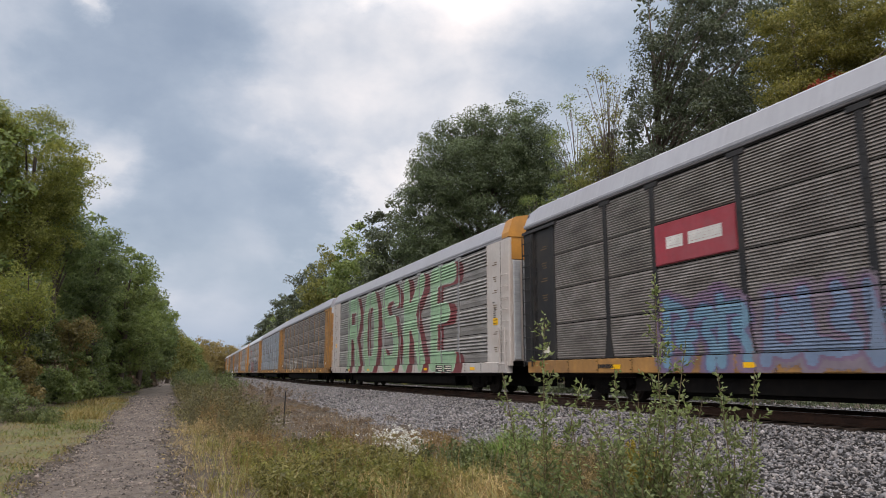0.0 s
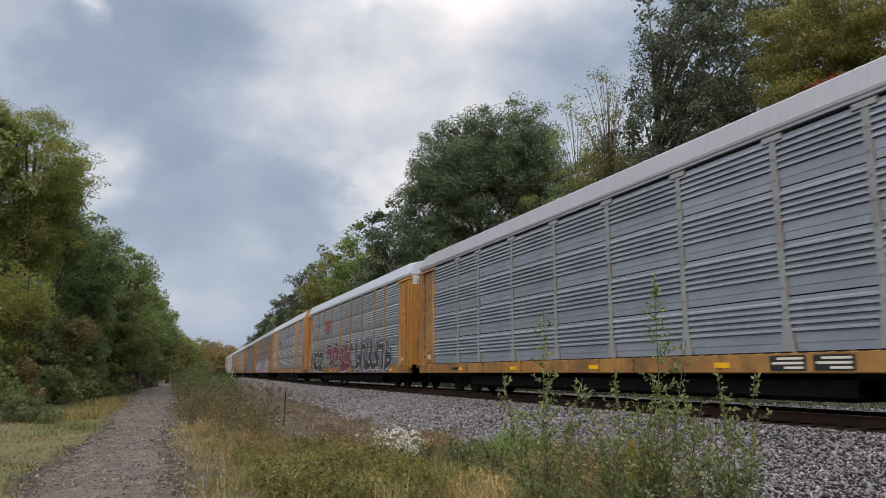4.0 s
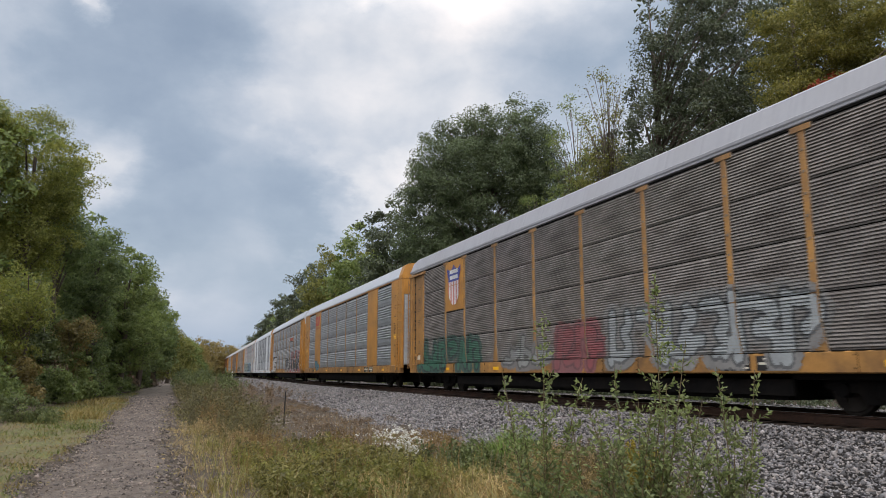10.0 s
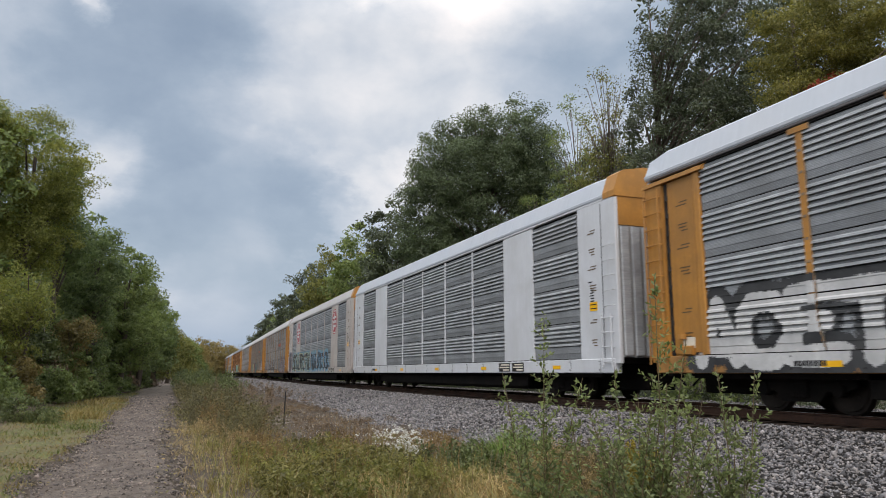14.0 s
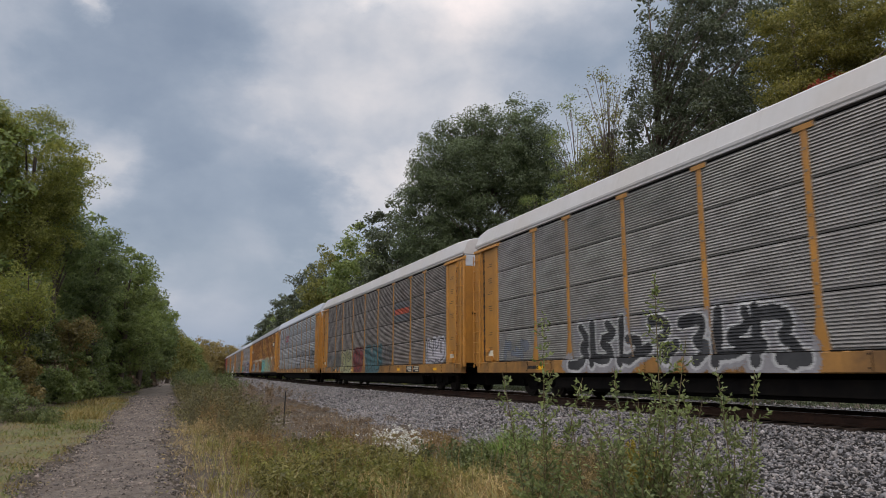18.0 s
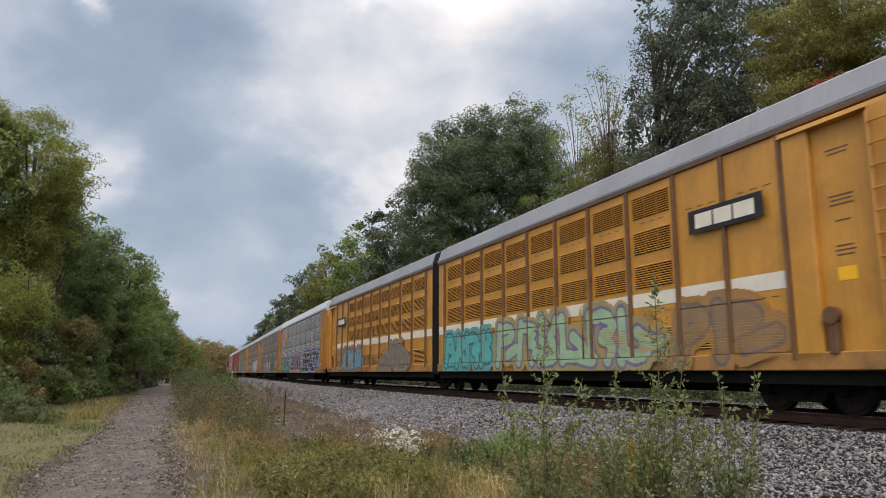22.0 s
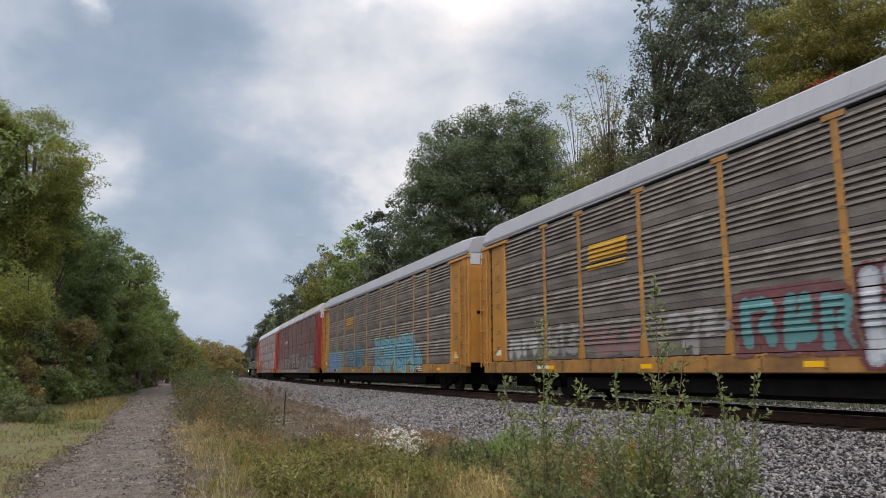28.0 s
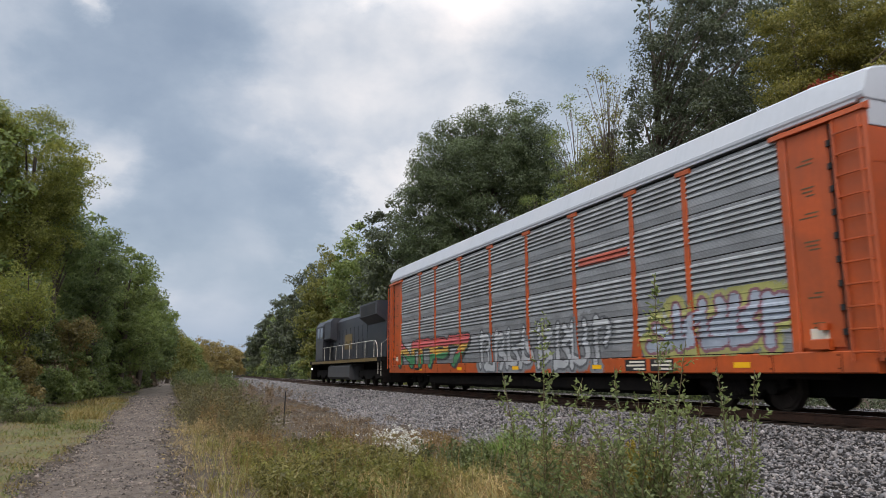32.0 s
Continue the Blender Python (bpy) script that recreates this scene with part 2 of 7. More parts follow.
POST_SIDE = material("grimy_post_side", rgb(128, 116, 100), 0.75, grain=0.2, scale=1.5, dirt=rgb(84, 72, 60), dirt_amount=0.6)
STRIPE = material("off_white_stripe", rgb(214, 206, 190), 0.6, grain=0.06, scale=1.2, dirt=rgb(180, 165, 140), dirt_amount=0.5)
REFLECT = material("yellow_reflector", rgb(238, 176, 20), 0.35, grain=0.05)
PAINTS = {}


def spray(r, g, b):
    """Sprayed graffiti paint of one colour."""
    key = (r, g, b)
    if key not in PAINTS:
        PAINTS[key] = material("spray_paint", tuple(0.80 * c + 0.012 for c in rgb(r, g, b)), 0.65, grain=0.2, scale=1.8, dirt=tuple(0.45 * c + 0.07 for c in rgb(r, g, b)), dirt_amount=0.6, streak=0.2)
    return PAINTS[key]


# ---------------------------------------------------------------- mesh helpers
class Build:
    """Collects faces of one mesh."""

    def __init__(self):
        self.v, self.f = [], []

    def add(self, verts, faces):
        n = len(self.v)
        self.v += [tuple(p) for p in verts]
        self.f += [tuple(i + n for i in q) for q in faces]
        return self

    def box(self, x0, x1, y0, y1, z0, z1, c=0.0):
        """A box, its four long edges chamfered by c along its longest side."""
        if c <= 0:
            vs = [(x, y, z) for x in (x0, x1) for y in (y0, y1) for z in (z0, z1)]
            return self.add(vs, [(0, 1, 3, 2), (4, 6, 7, 5), (0, 4, 5, 1), (2, 3, 7, 6), (0, 2, 6, 4), (1, 5, 7, 3)])
        d = (x1 - x0, y1 - y0, z1 - z0)
        ax = d.index(max(d))
        if ax == 1:
            pr = [(x0 + c, z0), (x1 - c, z0), (x1, z0 + c), (x1, z1 - c), (x1 - c, z1), (x0 + c, z1), (x0, z1 - c), (x0, z0 + c)]
        elif ax == 2:
            pr = [(x0 + c, y0), (x1 - c, y0), (x1, y0 + c), (x1, y1 - c), (x1 - c, y1), (x0 + c, y1), (x0, y1 - c), (x0, y0 + c)]
        else:
            pr = [(y0 + c, z0), (y1 - c, z0), (y1, z0 + c), (y1, z1 - c), (y1 - c, z1), (y0 + c, z1), (y0, z1 - c), (y0, z0 + c)]
        return self.prism(pr, ax, (x0, y0, z0)[ax], (x1, y1, z1)[ax])

    def prism(self, pr, ax, a, b):
        """A closed profile pushed along an axis from a to b."""
        put = {0: lambda p, t: (t, p[0], p[1]), 1: lambda p, t: (p[0], t, p[1]), 2: lambda p, t: (p[0], p[1], t)}[ax]
        n = len(pr)
        vs = [put(p, a) for p in pr] + [put(p, b) for p in pr]
        fs = [(i, (i + 1) % n, n + (i + 1) % n, n + i) for i in range(n)]
        return self.add(vs, fs + [tuple(range(n))[::-1], tuple(range(n, 2 * n))])

    def tube(self, pts, r0, r1=None, sides=6):
        """A tapered round bar through points."""
        r1 = r0 if r1 is None else r1
        pts = [Vector(p) for p in pts]
        vs, fs = [], []
        for i, p in enumerate(pts):
            d = (pts[min(i + 1, len(pts) - 1)] - pts[max(i - 1, 0)]).normalized()
            a = d.orthogonal().normalized() if abs(d.z) > 0.95 else d.cross(Vector((0, 0, 1))).normalized()
            b = d.cross(a)
            r = r0 + (r1 - r0) * i / max(1, len(pts) - 1)
            vs += [p + (a * math.cos(2 * math.pi * k / sides) + b * math.sin(2 * math.pi * k / sides)) * r for k in range(sides)]
        for i in range(len(pts) - 1):
            for k in range(sides):
                q = (k + 1) % sides
                fs.append((i * sides + k, i * sides + q, (i + 1) * sides + q, (i + 1) * sides + k))
        fs += [tuple(range(sides))[::-1], tuple(range((len(pts) - 1) * sides, len(pts) * sides))]
        return self.add(vs, fs)

    def mesh(self, name, smooth=False):
        me = bpy.data.meshes.new(name)
        me.from_pydata(self.v, [], self.f)
        bm = bmesh.new()
        bm.from_mesh(me)
        bmesh.ops.recalc_face_normals(bm, faces=bm.faces)
        bm.to_mesh(me)
        bm.free()
        if smooth:
            me.shade_smooth()
        me.materials.append(None)
        return me


def array_mesh(name, verts, faces):
    """A mesh from arrays: n x 3 places, and m x 3 or m x 4 indices."""
    me = bpy.data.meshes.new(name)
    k = faces.shape[1]
    me.vertices.add(len(verts))
    me.vertices.foreach_set("co", np.asarray(verts, np.float32).ravel())
    me.loops.add(faces.size)
    me.loops.foreach_set("vertex_index", np.asarray(faces, np.int32).ravel())
    me.polygons.add(len(faces))
    me.polygons.foreach_set("loop_start", np.arange(0, faces.size, k, dtype=np.int32))
    me.update(calc_edges=True)
    me.materials.append(None)
    return me


def part(name, me, mat, parent=None, label="", at=(0, 0, 0), rz=0.0):
    """One mesh object of a material, under a thing or a part."""
    ob = new(name, me)
    ob.material_slots[0].link = "OBJECT"
    ob.material_slots[0].material = mat
    if parent is not None:
        ob.parent = parent
    ob.matrix_basis = pose(*at, 0, 0, rz)
    return tagged(ob, label)

# ---------------------------------------------------------------- the line of the track
TRACK_X, BEND_FROM, BEND_TO, BEND = 12.43, 36.7, 80.0, 0.001057


def track(s):
    """Place and heading (radians, towards +x) of the track's centre, s metres along it."""
    if s <= BEND_FROM:
        return TRACK_X, s, 0.0
    a = min(s, BEND_TO) - BEND_FROM
    h = a * BEND
    x, y = TRACK_X + (1 - math.cos(h)) / BEND, BEND_FROM + math.sin(h) / BEND
    if s > BEND_TO:
        x, y = x + (s - BEND_TO) * math.sin(h), y + (s - BEND_TO) * math.cos(h)
    return x, y, h


def track_pose(s, base=10.0):
    """The pose of a car whose trucks stand base metres before and behind s."""
    x0, y0, _ = track(s - base)
    x1, y1, _ = track(s + base)
    return pose((x0 + x1) / 2, (y0 + y1) / 2, 0, 0, 0, -math.degrees(math.atan2(x1 - x0, y1 - y0)))


def smooth(a, b, v):
    u = np.clip((np.asarray(v, float) - a) / (b - a), 0, 1)
    return u * u * (3 - 2 * u)


TX = np.array([track(s)[0] for s in range(-100, 600, 5)])
TY = np.array([track(s)[1] for s in range(-100, 600, 5)])


def ground_z(x, y):
    """Height of the ground sheet."""
    x, y = np.asarray(x, float), np.asarray(y, float)
    off = x - np.interp(y, TY, TX)
    z = -0.88 + 0.36 * smooth(30, 110, y)
    z = z + 0.45 * smooth(-3.2, -7.5, x) + 1.2 * smooth(-8, -30, x)
    z = z + 0.05 * np.sin(x * 1.3 + 0.4 * y) * np.sin(y * 0.9 - 0.3 * x) + 0.025 * np.sin(3.1 * x + 1.7) * np.sin(2.3 * y)
    z = np.where(off > 9.0, z + 1.1 * smooth(9.4, 18, off), z)
    z = np.where((off > -4.0) & (off < 9.4), np.minimum(z, -0.95), z)
    far = smooth(150, 500, np.hypot(x, y))
    return z * (1 - far) + far * -0.5


def build_ground():
    near_x, near_y = np.arange(-40, 60.1, 0.8), np.arange(-20, 160.1, 0.8)
    far = np.array([70, 100, 150, 250, 400, 700, 1200, 2500.0])
    xs = np.concatenate([-far[::-1], near_x, far])
    ys = np.concatenate([-far[::-1][:-1], near_y, 160 + far])
    gx, gy = np.meshgrid(xs, ys)
    v = np.stack([gx, gy, ground_z(gx, gy)], -1).reshape(-1, 3)
    w, h = len(xs), len(ys)
    i = (np.arange(h - 1)[:, None] * w + np.arange(w - 1)).ravel()
    me = array_mesh("ground", v, np.stack([i, i + 1, i + w + 1, i + w], -1))
    me.shade_smooth()
    tagged(part("ground", me, SOIL), "dry brown grassy ground with leaf litter beside a railway", "ground", kind="structure")


def strip(name, mat, ys, left, right, lift, cols=8):
    """A strip of ground from left(y) to right(y), lift metres above the ground."""
    ys = np.asarray(ys, float)
    lx, rx = left(ys), right(ys)
    u = np.linspace(0, 1, cols + 1)
    gx = lx[:, None] * (1 - u) + rx[:, None] * u
    gy = np.repeat(ys[:, None], cols + 1, 1)
    edge = np.minimum(u, 1 - u) * 2
    gz = ground_z(gx, gy) + lift * np.minimum(1, edge * 6) - 0.015 * (edge == 0)
    v = np.stack([gx, gy, gz], -1).reshape(-1, 3)
    w = cols + 1
    i = (np.arange(len(ys) - 1)[:, None] * w + np.arange(cols)).ravel()
    me = array_mesh(name, v, np.stack([i, i + 1, i + w + 1, i + w], -1))
    me.shade_smooth()
    return part(name, me, mat)


def path_left(y):
    return -1.55 + 0.22 * np.sin(y * 0.35) + 0.1 * np.sin(y * 1.7) + 0.1 * np.sin(y * 4.1) - 0.006 * np.maximum(0, y - 30)


def path_right(y):
    return 0.22 + 0.12 * np.sin(y * 0.5 + 1) + 0.08 * np.sin(y * 1.9) + 0.06 * np.sin(y * 4.7) + 0.016 * np.maximum(0, y - 24)


def bed_foot(y):
    """How far the near foot of the ballast lies from the track's centre."""
    return 6.1 - 1.3 * smooth(12, 45, y) + 0.12 * np.sin(1.7 * y) + 0.1 * np.sin(4.3 * y + 1)


def bed_z(off, y):
    """Height of the ballast at an offset from the track's centre (negative: the near side)."""
    f = bed_foot(y)
    u = np.clip((-off - 1.75) / (f - 1.75), 0, 1)
    near = -0.235 - 0.70 * u ** 0.9
    far = -0.235 - 0.14 * np.clip((off - 1.75) / 3.0, 0, 1) - 0.5 * np.clip((off - 8.6) / 1.2, 0, 1)
    return np.where(off < 0, near, far)


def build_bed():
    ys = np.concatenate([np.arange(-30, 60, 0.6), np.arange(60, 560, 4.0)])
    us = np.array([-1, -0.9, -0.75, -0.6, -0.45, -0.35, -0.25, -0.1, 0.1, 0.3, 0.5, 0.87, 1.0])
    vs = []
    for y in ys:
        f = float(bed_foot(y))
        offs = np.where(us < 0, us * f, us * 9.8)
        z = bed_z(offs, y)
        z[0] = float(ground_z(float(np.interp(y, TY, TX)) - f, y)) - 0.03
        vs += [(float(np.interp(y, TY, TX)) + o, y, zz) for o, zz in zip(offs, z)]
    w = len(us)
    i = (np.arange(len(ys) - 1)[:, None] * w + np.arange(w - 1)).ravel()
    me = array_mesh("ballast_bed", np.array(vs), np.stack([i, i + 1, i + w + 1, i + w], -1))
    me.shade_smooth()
    return tagged(part("ballast_bed", me, BED_SHADE), "sloping ballast bed under the track, darkened as shade between its stones", "ballast", kind="structure")


def build_rails():
    """Both running rails: foot, web and head swept along the track."""
    prof = [(-0.075, -0.185), (0.075, -0.185), (0.075, -0.17), (0.012, -0.15), (0.012, -0.045), (0.036, -0.035), (0.036, -0.008), (0.026, 0.0), (-0.026, 0.0), (-0.036, -0.008), (-0.036, -0.035), (-0.012, -0.045), (-0.012, -0.15), (-0.075, -0.17)]
    stations = list(range(-30, 40, 10)) + list(range(40, 90, 3)) + list(range(90, 560, 30))
    for side in (-0.755, 0.755):
        for name, mat, loop in (("rail", RAIL_MAT, prof), ("railhead", RAIL_TOP, None)):
            vs, fs = [], []
            pr = loop or [(-0.028, 0.0008), (0.028, 0.0008), (0.028, 0.0022), (-0.028, 0.0022)]
            n = len(pr)
            for s in stations:
                x, y, h = track(s)
                for o, z in pr:
                    vs.append((x + (side + o) * math.cos(h), y - (side + o) * math.sin(h), z))
            for k in range(len(stations) - 1):
                fs += [(k * n + j, k * n + (j + 1) % n, (k + 1) * n + (j + 1) % n, (k + 1) * n + j) for j in range(n)]
            me = Build().add(vs, fs).mesh(name)
            if loop:
                rail = tagged(part("rail", me, mat), "rusty brown steel rail on wooden ties", "rail", "running rails", kind="structure")
            else:
                part("railhead", me, mat, rail, "polished steel running surface")


def build_ties():
    b = Build()
    b.box(-1.3, 1.3, -0.115, 0.115, -0.36, -0.19, 0.012)
    me = b.mesh("tie")
    plate = Build().box(-0.18, 0.18, -0.1, 0.1, -0.19, -0.183).mesh("tie_plate")
    s = 4.0
    while s < 90:
        x, y, h = track(s)
        t = tagged(part("tie", me, TIE_MAT, None, "", (x + random.uniform(-0.04, 0.04), y, random.uniform(-0.02, 0.005)), -math.degrees(h) + random.uniform(-1, 1)), "weathered wooden railway tie bedded in ballast", "railway tie", "ties under the rails")
        for o in (-0.755, 0.755):
            part("tie_plate", plate, RAIL_MAT, t, "", (o, 0, 0))
        s += 0.53 if s < 40 else 1.06


SOIL = material("dry_soil", rgb(84, 73, 63), 0.95, grain=0.45, scale=1.6, dirt=rgb(58, 51, 40), dirt_amount=0.7, bump=1.0, gloss=0.2)
# bed coloured near black as the shade in gaps between the loose stones
BED_SHADE = material("ballast_gap_shade", rgb(34, 31, 30), 0.9, grain=0.45, scale=7.0, dirt=rgb(62, 58, 55), dirt_amount=0.5, bump=1.0, gloss=0.2)
PATH = material("gravel_path", rgb(106, 95, 86), 0.95, grain=0.5, scale=3.0, dirt=rgb(76, 66, 60), dirt_amount=0.85, bump=1.0, gloss=0.25)
TURF = material("short_turf", rgb(86, 86, 44), 0.95, grain=0.4, scale=1.3, dirt=rgb(94, 76, 54), dirt_amount=0.95, bump=1.0)
build_ground()
tagged(strip("path", PATH, np.arange(-12, 150, 0.5), path_left, path_right, 0.03), "trodden grey-brown gravel path through the grass", "path", kind="structure")
tagged(strip("grass_verge", TURF, np.arange(-8, 72, 0.5), lambda y: path_left(y) - 2.6 - 0.5 * np.sin(y * 0.6) + 0.02 * np.maximum(0, y - 30), lambda y: path_left(y) - 0.1 + 0.1 * np.sin(y * 2.9), 0.02), "patchy short yellow-green turf beside the path", "turf", kind="structure")
build_bed()
build_rails()
build_ties()

# ---------------------------------------------------------------- the train: shared pieces
SIDE = -1.52
ROWS = [1.15 + 1.045 * r for r in range(4)]
ROW_H = 1.018
POSTS = [-9.12, -7.1, -4.3, -1.42, 1.42, 4.3, 7.1, 9.12]
EDGES = [-11.86] + POSTS + [11.86]
HALF = 13.75
SPEED = 18.845


def rib_profile(kind):
    """Breaks (height above the row's foot, depth) of a corrugated panel: each rib overhangs a dark slot."""
    pts = [(0.0, 0.0)]
    if kind == "fine":
        z = 0.03
        while z < ROW_H - 0.06:
            pts += [(z, 0.0), (z + 0.002, -0.012), (z + 0.010, -0.012), (z + 0.014, 0.024), (z + 0.036, 0.021), (z + 0.052, 0.0)]
            z += 0.0655
    else:
        z = 0.345
        pts += [(0.155, 0.0), (0.16, 0.008), (0.335, 0.008), (0.34, 0.0)]
        while z < ROW_H - 0.08:
            pts += [(z, 0.0), (z + 0.003, -0.022), (z + 0.020, -0.022), (z + 0.026, 0.040), (z + 0.066, 0.034), (z + 0.098, 0.0)]
            z += 0.127
    return pts + [(ROW_H, 0.0)]


PROFILES = {k: rib_profile(k) for k in ("fine", "band")}
MESHES = {}


def shared(key, make):
    if key not in MESHES:
        MESHES[key] = make()
    return MESHES[key]


def panel_mesh(width, kind):
    def make():
        pr = [(-d, z) for z, d in PROFILES[kind]]
        pr = pr + [(0.04, ROW_H), (0.04, 0.0)]
        return Build().prism(pr, 1, -width / 2, width / 2).mesh("panel")
    return shared(("panel", round(width, 2), kind), make)


def post_mesh(slim):
    def make():
        b = Build()
        w = 0.055 if slim else 0.08
        b.box(-0.04, 0.0, -w, w, 1.13, 5.33, 0.012)
        if not slim:
            b.box(-0.055, 0.0, -0.24, 0.24, 5.22, 5.34, 0.015)
            b.add([(-0.049, -0.2, 1.13), (-0.049, 0.2, 1.13), (-0.049, 0.085, 1.75), (-0.049, -0.085, 1.75), (-0.02, -0.2, 1.13), (-0.02, 0.2, 1.13), (-0.02, 0.085, 1.75), (-0.02, -0.085, 1.75)], [(0, 1, 2, 3), (4, 7, 6, 5), (0, 4, 5, 1), (1, 5, 6, 2), (2, 6, 7, 3), (3, 7, 4, 0)])
            for k in range(8):
                b.box(-0.052, -0.04, -0.03, 0.03, 1.9 + 0.42 * k, 1.95 + 0.42 * k)
        return b.mesh("post")
    return shared(("post", slim), make)


def post_face_mesh(slim):
    """The painted front of a post, a few millimetres proud of its sides."""
    def make():
        w = 0.05 if slim else 0.074
        b = Build().box(-0.044, -0.038, -w, w, 1.14, 5.32)
        if not slim:
            b.box(-0.059, -0.053, -0.234, 0.234, 5.226, 5.334)
            b.add([(-0.053, -0.19, 1.14), (-0.053, 0.19, 1.14), (-0.053, 0.08, 1.74), (-0.053, -0.08, 1.74)], [(0, 1, 2, 3)])
        return b.mesh("post_face")
    return shared(("post_face", slim), make)


def roof_mesh(half):
    """The rounded roof with shallow ribs across it and drooped ends."""
    def make():
        pr = [(-1.54, 5.42), (-1.565, 5.47), (-1.565, 5.535), (-1.53, 5.555), (-1.375, 6.02), (-1.25, 6.10), (-1.0, 6.17), (-0.6, 6.22), (0, 6.26)]
        pr = pr + [(-x, z) for x, z in pr[-2::-1]]
        ys, ds = [], []
        y = -half
        while y < half - 0.01:
            for o, d in ((0.0, 0.0), (0.03, 0.008), (0.07, 0.008), (0.10, 0.0)):
                ys.append(y + o)
                ds.append(d)
            y += 1.22
        ys.append(half)
        ds.append(0.0)
        n = len(pr)
        vs = []
        for y, d in zip(ys, ds):
            droop = (0.14 if half > 12 else 0.03) * max(0.0, (abs(y) - (half - 0.45)) / 0.45) ** 2
            for i, (x, z) in enumerate(pr):
                up = max(0.0, (z - 5.55) / 0.7)
                vs.append((x * (1 + d * 0.3), y, z + d * up - droop * up))
        fs = [(k * n + j, k * n + j + 1, (k + 1) * n + j + 1, (k + 1) * n + j) for k in range(len(ys) - 1) for j in range(n - 1)]
        fs += [tuple(range(n)), tuple(range((len(ys) - 1) * n, len(ys) * n))]
        fs += [(k * n, (k + 1) * n, (k + 1) * n + n - 1, k * n + n - 1) for k in range(len(ys) - 1)]
        return Build().add(vs, fs).mesh("roof")
    return shared(("roof", half), make)


def sideframe_mesh():
    def make():
        b = Build()
        pr = [(-1.25, 0.50), (-1.2, 0.66), (-0.75, 0.68), (-0.45, 0.80), (0.45, 0.80), (0.75, 0.68), (1.2, 0.66), (1.25, 0.50), (0.95, 0.40), (0.6, 0.42), (0.42, 0.22), (-0.42, 0.22), (-0.6, 0.42), (-0.95, 0.40)]
        b.prism(pr, 0, -0.07, 0.07)
        b.box(-0.11, 0.11, -0.2, 0.2, 0.3, 0.62, 0.02)
        for y in (-0.865, 0.865):
            b.tube([(-0.13, y, 0.46), (0.05, y, 0.46)], 0.14, 0.14, 10)
        for y in (-0.12, 0.0, 0.12):
            b.tube([(-0.09, y, 0.3), (-0.09, y, 0.58)], 0.045, 0.045, 8)
        return b.mesh("sideframe")
    return shared("sideframe", make)


def wheelset_mesh():
    def make():
        b = Build()
        b.tube([(-1.0, 0, 0), (1.0, 0, 0)], 0.08, 0.08, 10)
        for s in (-1, 1):
            b.tube([(s * 0.70, 0, 0), (s * 0.725, 0, 0)], 0.485, 0.485, 28)
            b.tube([(s * 0.725, 0, 0), (s * 0.83, 0, 0)], 0.46, 0.455, 28)
            b.tube([(s * 0.83, 0, 0), (s * 0.86, 0, 0)], 0.40, 0.39, 28)
            b.tube([(s * 0.8, 0, 0), (s * 0.9, 0, 0)], 0.15, 0.13, 14)
            for k in range(3):
                a = k * 2.094
                b.box(s * 0.865 - 0.01, s * 0.865 + 0.01, 0.25 * math.cos(a) - 0.04, 0.25 * math.cos(a) + 0.04, 0.25 * math.sin(a) - 0.04, 0.25 * math.sin(a) + 0.04)
        return b.mesh("wheelset")
    return shared("wheelset", make)


WHEELS = []


def add_truck(car, y, axles=(-0.865, 0.865)):
    bol = shared("bolster", lambda: Build().box(-1.15, 1.15, -0.22, 0.22, 0.38, 0.68, 0.04).box(-0.3, 0.3, -0.9, 0.9, 0.45, 0.6, 0.03).mesh("truck"))
    truck = part("truck", bol, UNDER, car, "dark grimy two-axle truck", (0, y, 0))
    for s in (-1, 1):
        part("sideframe", sideframe_mesh(), UNDER, truck, "", (s * 1.02, 0, 0))
    for a in axles:
        w = part("wheelset", wheelset_mesh(), WHEEL, truck, "worn steel wheelset")
        w.matrix_basis = Matrix.Identity(4)
        w.matrix_parent_inverse = pose(0, a, 0.46)
        WHEELS.append(w)


WHEEL = material("worn_wheel", rgb(40, 34, 31), 0.75, 0.2, grain=0.25, scale=4.0, dirt=GRIME, dirt_amount=0.5, gloss=0.15)


def coupler_mesh():
    def make():
        b = Build()
        b.box(-0.12, 0.12, 0.0, 0.75, 0.72, 0.98, 0.02)
        b.box(-0.2, 0.2, 0.52, 0.78, 0.68, 1.02, 0.03)
        b.tube([(-0.5, 0.0, 0.7), (-0.48, 0.35, 0.5), (-0.3, 0.6, 0.45), (-0.1, 0.75, 0.5)], 0.025)
        return b.mesh("coupler")
    return shared("coupler", make)


def ladder_mesh(z0, z1, w=0.42):
    def make():
        b = Build()
        for y in (-w / 2, w / 2):
            b.tube([(0, y, z0), (0, y, z1)], 0.022, 0.022, 5)
        z = z0 + 0.15
        while z < z1:
            b.tube([(0, -w / 2, z), (0, w / 2, z)], 0.018, 0.018, 5)
            for y in (-w / 2, w / 2):
                b.box(0, 0.09, y - 0.015, y + 0.015, z - 0.012, z + 0.012)
            z += 0.38
        return b.mesh("ladder")
    return shared(("ladder", z0, z1, w), make)


